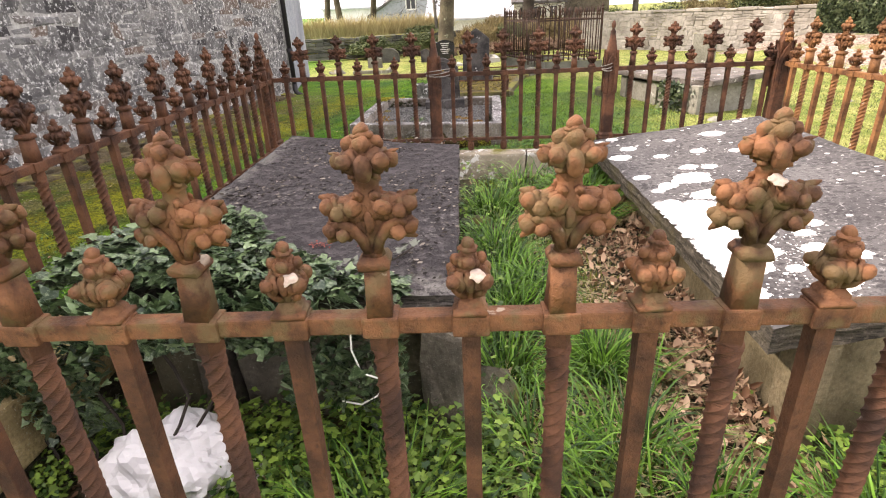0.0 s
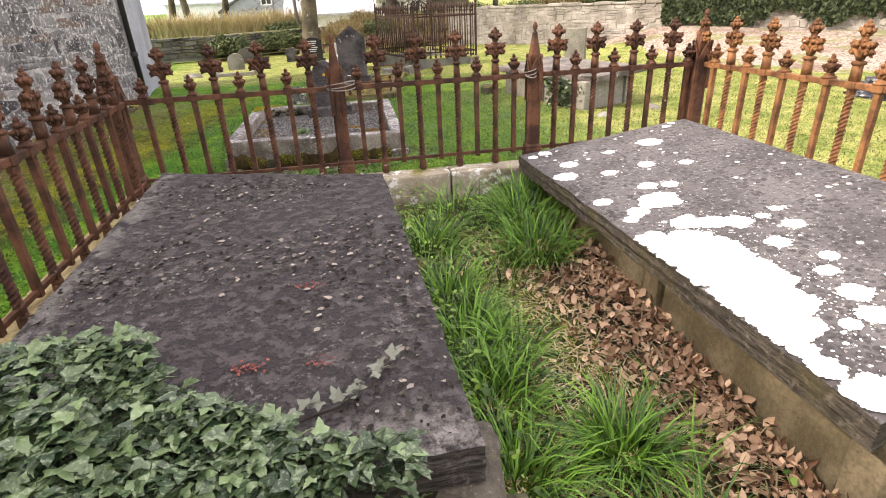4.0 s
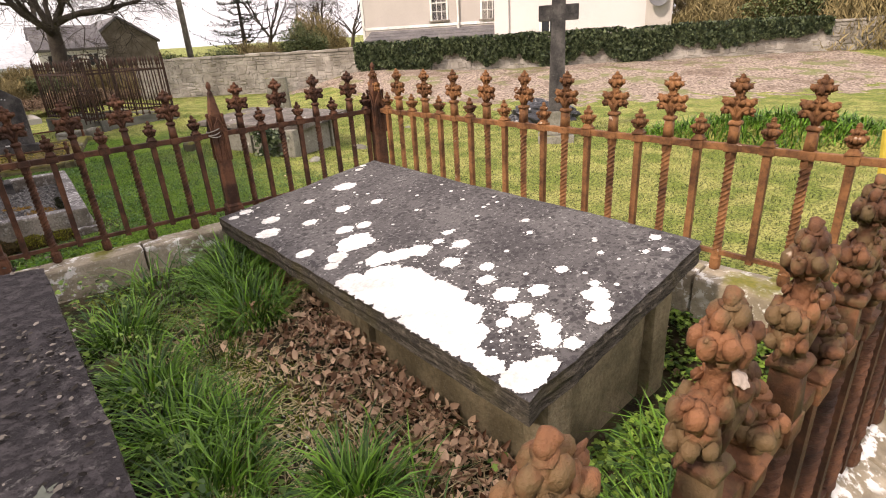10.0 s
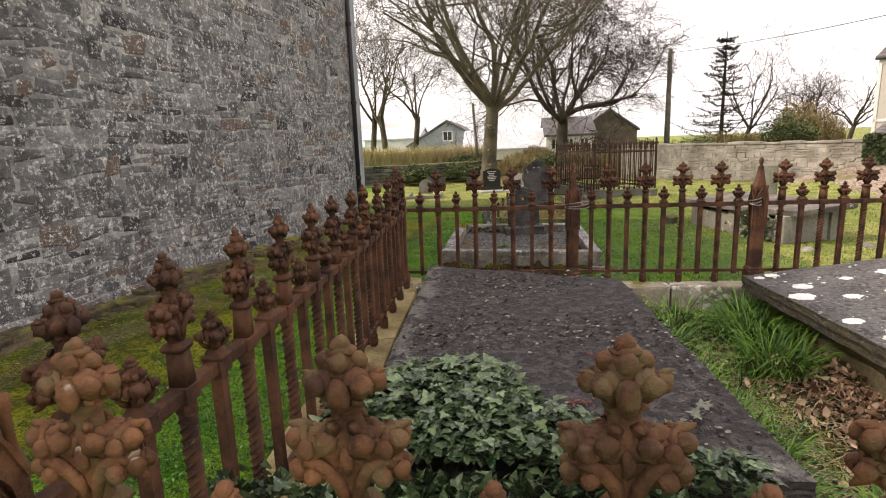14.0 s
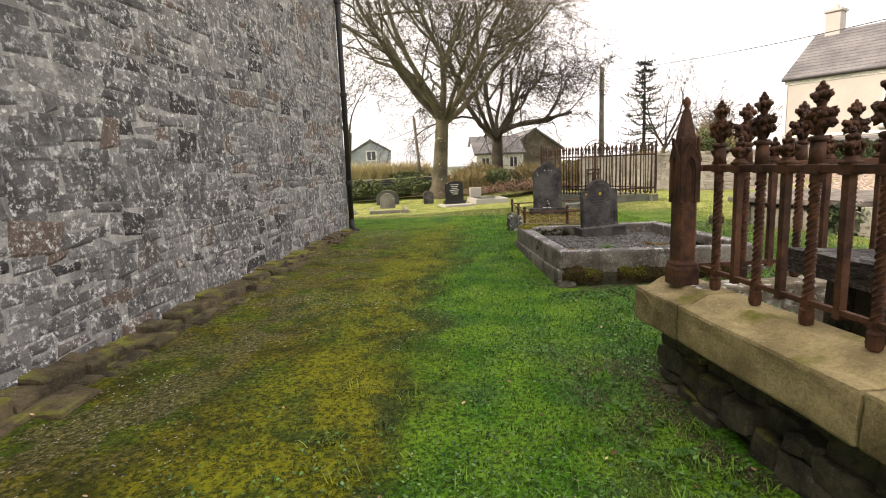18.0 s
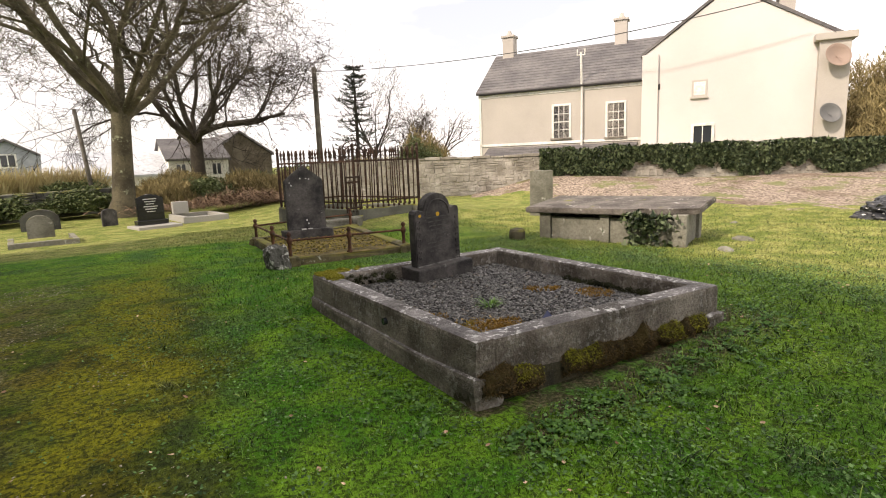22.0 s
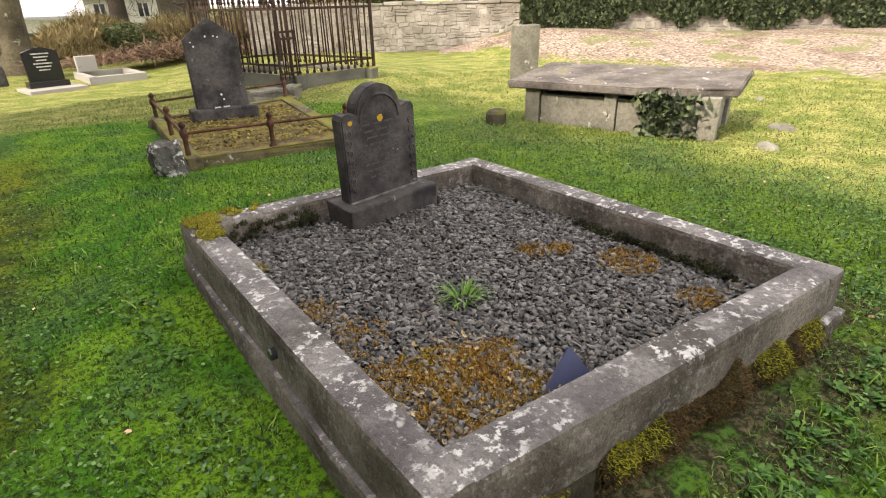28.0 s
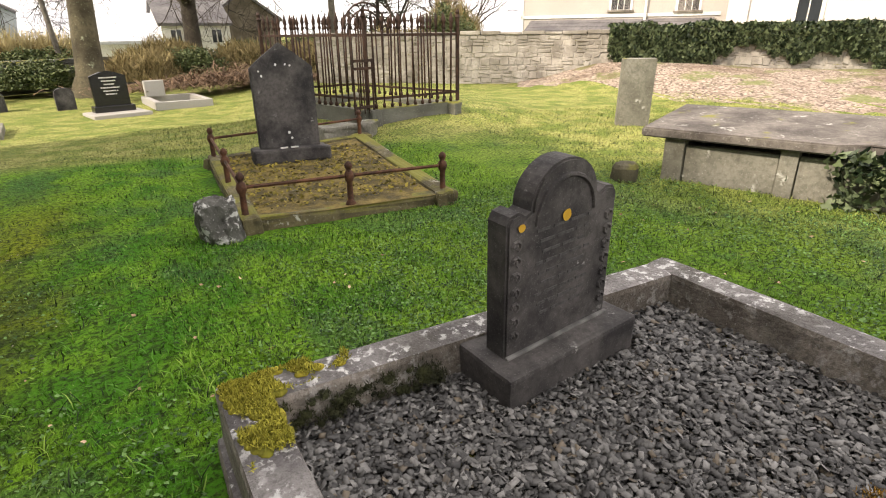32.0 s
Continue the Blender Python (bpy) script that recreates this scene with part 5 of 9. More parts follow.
def headstone_profile(kind, w, h):
    """Outline of a headstone's face from the left foot, over the top, to the right foot."""
    pts = [(-w / 2, 0)]
    if kind == "shouldered":
        sh, r = h * 0.745, w * 0.30
        pts += [(-w / 2, sh), (-w * 0.47, sh + 0.022), (-w * 0.40, sh + 0.028), (-w * 0.34, sh + 0.012)]
        pts += [(-r * math.cos(math.pi * i / 16), sh + 0.02 + (h - sh - 0.02) * math.sin(math.pi * i / 16)) for i in range(17)]
        pts += [(w * 0.34, sh + 0.012), (w * 0.40, sh + 0.028), (w * 0.47, sh + 0.022), (w / 2, sh)]
    elif kind == "pointed":
        sh = h * 0.77
        rise = [(i / 8, (i / 8) ** 0.90) for i in range(1, 8)]
        pts += [(-w / 2, sh)] + [(-w / 2 * (1 - a_), sh + (h - sh) * b_) for a_, b_ in rise] + [(0, h)]
        pts += [(w / 2 * (1 - a_), sh + (h - sh) * b_) for a_, b_ in rise[::-1]] + [(w / 2, sh)]
    elif kind == "round":
        sh = h - w * 0.35
        pts += [(-w / 2 * math.cos(math.pi * i / 14), sh + (h - sh) * math.sin(math.pi * i / 14)) for i in range(15)]
    elif kind == "ogee":
        sh = h * 0.86
        pts += [(-w / 2, sh)] + [(-w / 2 + w * i / 16, sh + (h - sh) * (0.5 - 0.5 * math.cos(TAU * i / 16)) ** 0.6) for i in range(1, 16)] + [(w / 2, sh)]
    else:
        pts += [(-w / 2, h), (w / 2, h)]
    return pts + [(w / 2, 0)]


def slab_stone(pts, thick, bevel=0.008):
    bm = bmesh.new()
    f = [bm.verts.new((x, -thick / 2, z)) for x, z in pts]
    b = [bm.verts.new((x, thick / 2, z)) for x, z in pts]
    bm.faces.new(f)
    bm.faces.new(b[::-1])
    n = len(pts)
    for i in range(n):
        bm.faces.new((f[(i + 1) % n], f[i], b[i], b[(i + 1) % n]))
    bmesh.ops.recalc_face_normals(bm, faces=bm.faces)
    if bevel:
        rim = [e for e in bm.edges if len(e.link_faces) == 2 and any(len(q.verts) > 4 for q in e.link_faces)]
        bmesh.ops.bevel(bm, geom=rim, offset=bevel, segments=2, affect="EDGES", clamp_overlap=True)
    return bm


def text_bars(parent, rows_, mat, y, seed=0):
    """Worn lettering that cannot be read: one small bar a word. rows_: (z, half width, height)."""
    rng = random.Random(seed)
    for z, half, h in rows_:
        bm = bmesh.new()
        x = -half
        while x < half - 0.01:
            w = min(rng.uniform(0.02, 0.07), half - x)
            add_box(bm, x, x + w, y - 0.0015, y + 0.002, z, z + h)
            x += w + 0.012
        part("text_line", bm, mat, parent)


def headstone_one():
    m = pose(-0.578, 7.86, 0.262, 2.0, -2.6, 4.0)
    root = thing("headstone", m, "dark slate headstone with carved shoulders and a yellow lichen spot", "headstone", "headstones")
    part("base", box_bm(-0.272, 0.272, -0.13, 0.11, -0.03, 0.135, 0.012, 0.004, 2), HEADSTONE, root)
    w, h = 0.435, 0.555
    part("stone", slab_stone(headstone_profile("shouldered", w, h), 0.085, 0.007), HEADSTONE, root, "", False, pose(0, 0, 0.13))
    # carved scrolls down both sides and a sunk round-headed border
    for sx in (-1, 1):
        bm = bmesh.new()
        for i in range(7):
            z = 0.20 + 0.047 * i
            add_tube(bm, [(sx * (0.186 + 0.014 * math.cos(k * 0.9)), -0.044, z + 0.014 * math.sin(k * 0.9)) for k in range(6)], 0.006, 5)
            add_ball(bm, (sx * 0.186, -0.044, z), 0.008, (1, 0.6, 1))
        part("scroll_carving", bm, HEADSTONE, root)
    bm = bmesh.new()
    add_tube(bm, [(-0.115 * math.cos(math.pi * i / 12), -0.044, 0.52 + 0.12 * math.sin(math.pi * i / 12)) for i in range(13)], 0.007, 6)
    part("arch_moulding", bm, HEADSTONE, root)
    text_bars(root, [(0.50 - 0.033 * i, 0.11 - 0.012 * (i % 3), 0.009) for i in range(9)], plain("worn pale lettering", (0.085, 0.082, 0.080), 0.9, 0.0, 90, 0.9), -0.043, 5)
    for x, z, r in ((0.0, 0.525, 0.017), (-0.172, 0.530, 0.012)):
        bm = bmesh.new()
        bmesh.ops.create_circle(bm, cap_ends=True, segments=18, radius=r)
        for v in bm.verts:
            v.co *= 1 + 0.25 * noise.noise(v.co * 60 + Vector((x, 0, 0)))
        part("lichen_spot", bm, YELLOW_LICHEN, root, "yellow lichen", False, Matrix.Translation((x, -0.0465, z)) @ pose(0, 0, 0, 90))
    bm = bmesh.new()
    add_box(bm, -0.215, 0.215, -0.056, -0.042, 0.130, 0.142, 0.004, 0.003, 2)
    part("pale_joint", bm, weathered("pale mortar joint", (0.05, 0.05, 0.048), (0.24, 0.235, 0.225), 40, 20), root)


headstone_one()


# ---- the second grave: low rail, pointed headstone ----
def railed_grave():
    a, b, c, d = Vector((-1.03, 10.12)), Vector((0.42, 9.93)), Vector((0.86, 12.48)), Vector((-0.86, 12.15))
    weathered_kerb = weathered("mossy brown kerb", (0.05, 0.042, 0.022), (0.17, 0.145, 0.075), 24, 4.0, (0.42, 0.41, 0.36), 16, 0.40, 0.9)
    root = thing("railed_grave", Matrix(), "small mossy kerbed grave with a low rusted rail", "grave")
    for p0, p1 in ((a, b), (b, c), (c, d), (d, a)):
        e = (p1 - p0).normalized()
        oriented_box("kerb_side", p0 - e * 0.05, p1 + e * 0.05, 0.13, 0.0, 0.205 if p0 is not a else 0.185, weathered_kerb, root, 0.02, 0.022)
    bm = bmesh.new()
    n = 14
    rows_ = [[bm.verts.new((*(a.lerp(b, i / n).lerp(d.lerp(c, i / n), j / n)), 0.180 + 0.010 * noise.noise((i * 0.9, j * 0.9, 7)))) for i in range(n + 1)] for j in range(n + 1)]
    for j in range(n):
        for i in range(n):
            bm.faces.new((rows_[j][i], rows_[j][i + 1], rows_[j + 1][i + 1], rows_[j + 1][i]))
    part("mossy_bed", bm, MOSS_BED, root, "orange moss and gravel bed", True)
    mid = a.lerp(b, 0.5)
    posts = [a + Vector((0.05, 0.06)), mid + Vector((0, 0.06)), b + Vector((-0.05, 0.06)), d + Vector((0.05, -0.05)), c + Vector((-0.06, -0.06)), d.lerp(a, 0.55) + Vector((0.05, 0))]
    for k, p in enumerate(posts):
        bm = bmesh.new()
        add_lathe(bm, [(0.028, 0.0), (0.028, 0.015), (0.016, 0.035), (0.0145, 0.15), (0.021, 0.165), (0.026, 0.19), (0.020, 0.215), (0.011, 0.225), (0.019, 0.243), (0.021, 0.256), (0.013, 0.272), (0.002, 0.282)], 10)
        part("post", bm, RUST, root, "", True, Matrix.Translation((p.x, p.y, 0.17)) @ Matrix.Diagonal((1.35, 1.35, 1.08, 1)))
    for i, j in ((0, 1), (1, 2), (3, 4), (0, 5), (5, 3)):
        bm = bmesh.new()
        p, q = posts[i], posts[j]
        add_tube(bm, [(p.x, p.y, 0.375), (q.x, q.y, 0.375)], 0.013, 6)
        part("rail", bm, RUST, root)
    bm = bmesh.new()
    bmesh.ops.create_icosphere(bm, subdivisions=4, radius=0.15)
    for v in bm.verts:
        v.co = Vector([c * (0.15 / max(0.06, max(abs(q_) for q_ in v.co))) ** 0.6 for c in v.co])
        v.co *= 1 + 0.30 * noise.noise(v.co * 7) + 0.16 * noise.noise(v.co * 20) + 0.08 * noise.noise(v.co * 55)
        v.co.z *= 1.2
    lone("boulder", bm_mesh("boulder", bm, weathered("white crusted boulder", (0.035, 0.034, 0.03), (0.13, 0.13, 0.115), 26, 6, (0.42, 0.42, 0.40), 14, 0.55)), pose(-1.145, 10.12, 0.17) @ Matrix.Diagonal((0.80, 0.9, 1.02, 1)), "rough boulder crusted with white lichen beside a grave kerb", "boulder")
    hs = thing("headstone", pose(-0.205, 11.70, 0.17, -2.5, 0.0, -6.0), "tall dark slate headstone with a pointed top on a grey base", "headstone", "headstones")
    part("base", box_bm(-0.34, 0.34, -0.15, 0.15, 0, 0.13, 0.02, 0.01, 2), HEADSTONE, hs)
    part("stone", slab_stone(headstone_profile("pointed", 0.535, 0.895), 0.09, 0.01), HEADSTONE, hs, "", False, pose(0, 0, 0.125))
    for x, z, r in ((-0.05, 0.84, 0.012), (0.03, 0.84, 0.010), (0.07, 0.83, 0.01), (-0.18, 0.75, 0.012), (0.0, 0.26, 0.014), (0.02, 0.21, 0.012), (-0.2, 0.79, 0.008)):
        bm = bmesh.new()
        add_ball(bm, (x, -0.046, z), r, (1, 0.15, 1))
        for v in bm.verts:
            v.co.x += 0.004 * noise.noise(v.co * 120)
        part("lichen_spot", bm, LICHEN, hs)
    for x in (-0.11, -0.02):
        part("plaque", box_bm(x, x + 0.065, -0.152, -0.145, 0.135, 0.15, 0.002), WHITE, hs)


railed_grave()


# ---- the table tomb with ivy, the stones round it ----
def table_tomb():
    a, b = Vector((2.11, 9.66)), Vector((2.83, 7.67))       # near left end, near right end of the top
    d = (b - a).normalized()
    n = Vector((-d.y, d.x))                                 # towards the wall
    m = Matrix(((d.x, n.x, 0, a.x), (d.y, n.y, 0, a.y), (0, 0, 1, 0), (0, 0, 0, 1)))
    ln = (b - a).length
    root = thing("table_tomb", m, "table tomb with a broken-edged slab on upright panels", "tomb")
    bm = bmesh.new()
    out = [(-0.02, 0.0), (ln * 0.62, -0.02), (ln * 0.70, 0.10), (ln * 0.80, 0.05), (ln * 0.9, 0.14), (ln, 0.16), (ln + 0.02, 1.08), (0.02, 1.06)]
    lo, hi = [bm.verts.new((x, y, 0.450 + 0.075 * y)) for x, y in out], [bm.verts.new((x, y, 0.525 + 0.075 * y)) for x, y in out]
    bm.faces.new(lo[::-1])
    bm.faces.new(hi)
    for i in range(len(out)):
        bm.faces.new((lo[i], lo[(i + 1) % len(out)], hi[(i + 1) % len(out)], hi[i]))
    bmesh.ops.bevel(bm, geom=bm.edges[:], offset=0.012, segments=2, affect="EDGES", clamp_overlap=True)
    part("slab", bm, weathered("lichened grey slab", (0.065, 0.056, 0.049), (0.18, 0.16, 0.142), 24, 3.5, (0.42, 0.41, 0.38), 18, 0.42, 0.1), root)
    for x0, x1 in ((0.16, 0.32), (0.98, 1.10), (ln - 0.28, ln - 0.12)):
        part("pilaster", box_bm(x0, x1, 0.05, 0.19, 0.02, 0.462, 0.01, 0.005, 2), GREYSTONE, root)
        part("pilaster", box_bm(x0, x1, 0.82, 0.96, 0.02, 0.515, 0.01, 0.005, 2), GREYSTONE, root)
    for x0, x1 in ((0.325, 0.975), (1.105, ln - 0.285)):
        part("panel", box_bm(x0, x1, 0.085, 0.15, 0.02, 0.40, 0.01, 0.006, 2), GREYSTONE, root)
        part("panel", box_bm(x0, x1, 0.85, 0.91, 0.02, 0.45, 0.01, 0.006, 2), GREYSTONE, root)
    part("end_panel", box_bm(ln - 0.24, ln - 0.16, 0.195, 0.815, 0.02, 0.468, 0.01, 0.005, 2), GREYSTONE, root)
    part("end_panel", box_bm(0.18, 0.26, 0.195, 0.815, 0.02, 0.468, 0.01, 0.005, 2), GREYSTONE, root)
    return m, ln


TT_M, TT_LEN = table_tomb()


def upright_stone(x, y, w, h, t, turn, lean, kind, mat, label, name="headstone"):
    hs = lone(name, bm_mesh(name, slab_stone(headstone_profile(kind, w, h), t, 0.012), mat), pose(x, y, ground_z(x, y) - 0.04, lean, 0, turn), label, "headstone", "headstones")
    return hs


upright_stone(4.2, 11.48, 0.40, 0.86, 0.13, -38, 3, "flat", GREYSTONE, "plain grey upright headstone behind the table tomb")
bm = bmesh.new()
add_lathe(bm, [(0.11, 0), (0.105, 0.12), (0.085, 0.15), (0.02, 0.16)], 12)
for v in bm.verts:
    v.co += noise.noise_vector(v.co * 9) * 0.014
lone("stump_stone", bm_mesh("stump_stone", bm, FOOTING), pose(1.93, 9.66, ground_z(1.93, 9.66) - 0.01), "small dark mossy stub of stone in the grass", "stone stub")
for x, y, r in ((2.93, 7.40, 0.085), (3.75, 7.62, 0.09), (5.2, 8.45, 0.06)):
    bm = bmesh.new()
    bmesh.ops.create_icosphere(bm, subdivisions=2, radius=r)
    for v in bm.verts:
        v.co = Vector((v.co.x * 1.5, v.co.y, v.co.z * 0.6)) * (1 + 0.3 * noise.noise(v.co * 9))
    lone("flat_stone", bm_mesh("flat_stone", bm, GREYSTONE), pose(x, y, ground_z(x, y), 0, 0, x * 77), "pale flat stone lying in the grass", "stone", "flat stones in the grass")


# ---- the tall cross beyond the railing ----
def stone_cross():
    x, y = 5.75, 5.62
    root = thing("stone_cross", pose(x, y, ground_z(x, y), 0, 0, -47), "tall plain grey granite cross on a stepped base", "grave cross")
    part("plinth", box_bm(-0.24, 0.24, -0.2, 0.2, -0.02, 0.10, 0.015, 0.006, 1), GREYSTONE, root)
    part("base", box_bm(-0.16, 0.16, -0.13, 0.13, 0.10, 0.42, 0.02, 0.006, 1), GREYSTONE, root)
    bm = bmesh.new()
    add_lathe(bm, [(0.105, 0.42), (0.088, 1.45), (0.082, 2.02)], square=True)
    part("shaft", bm, HEADSTONE, root)
    part("arms", box_bm(-0.25, 0.25, -0.078, 0.078, 1.55, 1.74, 0.012, 0.003), HEADSTONE, root)


stone_cross()


# ---- the far railed enclosure ----
def far_enclosure():
    p = [Vector((0.48, 14.87)), Vector((1.15, 12.92)), Vector((2.52, 13.03)), Vector((1.85, 14.98))]
    spear = bmesh.new()
    add_tube(spear, [(0, 0, 0), (0, 0, 1.00)], 0.011, 6)
    add_lathe(spear, [(0.010, 0.90), (0.024, 0.925), (0.012, 0.95), (0.022, 0.985), (0.026, 1.0), (0.001, 1.10)], 6)
    add_lathe(spear, [(0.02, 0.0), (0.026, 0.03), (0.012, 0.06)], 6)
    bar = bm_mesh("spear_bar", spear, RUST_DARK, True)
    kroot = thing("enclosure_kerb", Matrix(), "low mossy stone kerb under tall railings", "stone kerb")
    for i in range(4):
        a, b = p[i], p[(i + 1) % 4]
        d = (b - a).normalized()
        m = Matrix(((d.x, -d.y, 0, a.x), (d.y, d.x, 0, a.y), (0, 0, 1, 0.40), (0, 0, 0, 1)))
        root = thing("spear_railing", m, "tall rusted spear-topped iron railing round an old grave", "railing", "tall spear railings")
        ln = (b - a).length
        for z in (0.10, 0.82):
            part("rail", box_bm(0, ln, -0.008, 0.008, z, z + 0.03), RUST_DARK, root)
        n = max(2, round(ln / 0.115))
        for k in range(1, n):
            put("spear", bar, root, pose(k * ln / n, 0, 0, 0, random.Random(k * 7 + i).uniform(-1.5, 1.5), 0))
        bm = bmesh.new()
        add_lathe(bm, [(0.026, 0), (0.026, 1.02), (0.036, 1.04), (0.018, 1.07), (0.030, 1.10), (0.002, 1.15)], 8)
        part("corner_standard", bm, RUST_DARK, root)
        oriented_box("kerb_side", a - d * 0.08, b + d * 0.08, 0.16, 0.0, 0.39, DARKWALL, kroot, 0.02, 0.02)
    # low gate leaf at the near corner, an iron hoop above it
    gate = thing("iron_gate", pose(0.93, 12.80, 0.36, 0, 0, 18), "low rusted iron gate leaf at the corner of the spear railings", "gate")
    for x in (0.0, 0.075, 0.15, 0.225, 0.30):
        bm = bmesh.new()
        add_tube(bm, [(x, 0, 0.0), (x, 0, 0.62 if x in (0.0, 0.30) else 0.55)], 0.014 if x in (0.0, 0.30) else 0.009, 6)
        part("bar", bm, RUST_DARK, gate)
    for z in (0.06, 0.50, 0.585):
        part("rail", box_bm(0, 0.30, -0.008, 0.008, z, z + 0.03), RUST_DARK, gate)
    hoop = thing("iron_hoop", pose(1.19, 12.95, 1.22, 0, 0, 25), "rusted iron hoop with scrolls over the railing corner", "iron hoop")
    for r_ in (0.40, 0.31):
        bm = bmesh.new()
        add_tube(bm, [(r_ * math.cos(math.pi * i / 14), 0, 0.02 + r_ * 0.85 * math.sin(math.pi * i / 14)) for i in range(15)], 0.011, 6)
        part("arch", bm, RUST_DARK, hoop)
    for i in range(1, 7):
        a_ = math.pi * i / 7
        bm = bmesh.new()
        add_tube(bm, [(0.31 * math.cos(a_), 0, 0.02 + 0.31 * 0.85 * math.sin(a_)), (0.40 * math.cos(a_ + 0.1), 0, 0.02 + 0.40 * 0.85 * math.sin(a_ + 0.1))], 0.008, 5)
        part("scroll", bm, RUST_DARK, hoop)
    for x, y, w, d_, h, turn in ((0.66, 12.72, 0.26, 0.13, 0.15, 12), (0.98, 12.62, 0.10, 0.10, 0.16, 40)):
        bm = box_bm(-w, w, -d_, d_, -0.05, h, 0.03, 0.03, 2)
        lone("fallen_stone", bm_mesh("fallen_stone", bm, GREYSTONE), pose(x, y, ground_z(x, y), 3, 2, turn), "fallen grey stone block below the spear railings", "stone block", "fallen blocks")



far_enclosure()


# ---- the far graves ----
def black_headstone():
    x, y = -1.36, 19.1
    root = thing("headstone", pose(x, y, ground_z(x, y) - 0.02, 0, 0, 14) @ Matrix.Diagonal((0.80, 0.85, 0.80, 1)), "polished black granite headstone on a pale kerbed base", "headstone", "headstones")
    part("kerb", box_bm(-0.62, 0.62, -0.65, 0.25, 0, 0.10, 0.01), PALE_GRANITE, root)
    part("base", box_bm(-0.44, 0.44, -0.14, 0.14, 0.10, 0.24, 0.01), BLACK_GRANITE, root)
    part("stone", slab_stone(headstone_profile("ogee", 0.76, 0.78), 0.10, 0.01), BLACK_GRANITE, root, "", False, pose(0, 0, 0.24))
    text_bars(root, [(0.86 - 0.075 * i, 0.2 - 0.04 * (i % 3), 0.03) for i in range(6)], GOLD, -0.052, 8)
    x, y = -0.15, 20.0
    root = thing("grave_kerb", pose(x, y, ground_z(x, y), 0, 0, 5), "pale stone grave kerb with a small white book memorial", "grave kerb")
    for x0, x1, y0, y1 in ((-0.55, 0.55, -0.8, -0.68), (-0.55, 0.55, 0.68, 0.8), (-0.55, -0.43, -0.676, 0.676), (0.43, 0.55, -0.676, 0.676)):
        part("kerb_side", box_bm(x0, x1, y0, y1, 0, 0.16, 0.01), PALE_GRANITE, root)
    part("memorial", box_bm(-0.5, -0.1, 0.45, 0.6, 0.16, 0.5, 0.02), PALE_GRANITE, root)
    upright_stone(-2.16, 20.5, 0.34, 0.48, 0.14, 10, 0, "round", HEADSTONE, "small dark headstone by the tree")
    x, y = -3.45, 17.3
    root = thing("grave_kerb", pose(x, y, ground_z(x, y), 0, 0, 4) @ Matrix.Diagonal((0.72, 0.9, 0.9, 1)), "old kerbed grave with a low grey headstone", "grave kerb")
    part("kerb_side", box_bm(-0.75, 0.75, -0.75, -0.6, 0, 0.14, 0.015), GREYSTONE, root)
    part("kerb_side", box_bm(-0.75, -0.62, -0.596, 0.6, 0, 0.14, 0.015), GREYSTONE, root)
    part("kerb_side", box_bm(0.62, 0.75, -0.596, 0.6, 0, 0.14, 0.015), GREYSTONE, root)
    part("headstone", slab_stone(headstone_profile("round", 0.62, 0.5), 0.14, 0.01), GREYSTONE, root, "", False, pose(0, 0.55, 0.1))
    upright_stone(-3.6, 21.0, 0.8, 0.55, 0.3, 0, 0, "round", DARKWALL, "dark mossy headstone near the low wall")
    x, y = -4.55, 17.2
    bm = bmesh.new()
    bmesh.ops.create_icosphere(bm, subdivisions=2, radius=0.18)
    for v in bm.verts:
        v.co = Vector((v.co.x * 1.6, v.co.y, v.co.z * 0.6)) * (1 + 0.4 * noise.noise(v.co * 7))
    lone("flat_stone", bm_mesh("flat_stone", bm, GREYSTONE), pose(x, y, ground_z(x, y) + 0.02), "heap of pale broken stone in the grass", "stone", "flat stones in the grass")


black_headstone()

# ---- the house beyond the wall ----
HD = Vector((0.5, -0.87)).normalized()
HN = Vector((-HD.y, HD.x))            # away from the churchyard


def house_window(root, m, u0, u1, z0, z1, rows_, cols, sill=True):
    """A sash window set in the wall plane y = 0."""
    win = part("window", box_bm(u0, u1, 0.02, 0.05, z0, z1), GLASS_DARK, root, "small-paned sash window", False, m)
    t = 0.10
    for a, b, c, d in ((u0 - t, u0, z0 - 0.02, z1 + t), (u1, u1 + t, z0 - 0.02, z1 + t), (u0 - 0.0, u1, z1, z1 + t)):
        part("frame", box_bm(a, b, -0.03, 0.045, c, d, 0.006), WHITE, win)
    if sill:
        part("sill", box_bm(u0 - 0.16, u1 + 0.16, -0.10, 0.045, z0 - 0.10, z0 - 0.02, 0.008), KERB, win)
    for i in range(1, cols):
        x = u0 + (u1 - u0) * i / cols
        part("glazing_bar", box_bm(x - 0.016, x + 0.016, -0.004, 0.018, z0, z1), WHITE, win)
    for j in range(1, rows_):
        z = z0 + (z1 - z0) * j / rows_
        h = 0.028 if j == rows_ // 2 else 0.016
        part("glazing_bar", box_bm(u0, u1, -0.006, 0.016, z - h, z + h), WHITE, win)


def chimney(root, m, u, y, z0, z1, w, pot=0):
    c = part("chimney", box_bm(u - w / 2, u + w / 2, y - w / 2, y + w / 2, z0, z1, 0.015), TAN, root, "", False, m)
    part("cap", box_bm(u - w / 2 - 0.07, u + w / 2 + 0.07, y - w / 2 - 0.07, y + w / 2 + 0.07, z1, z1 + 0.12, 0.02), TAN, c)
    bm = bmesh.new()
    add_lathe(bm, [(w * 0.32, z1 + 0.12), (w * 0.2, z1 + 0.32), (w * 0.12, z1 + 0.42)], 8, (u, y, 0))
    part("pot", bm, TAN, c)


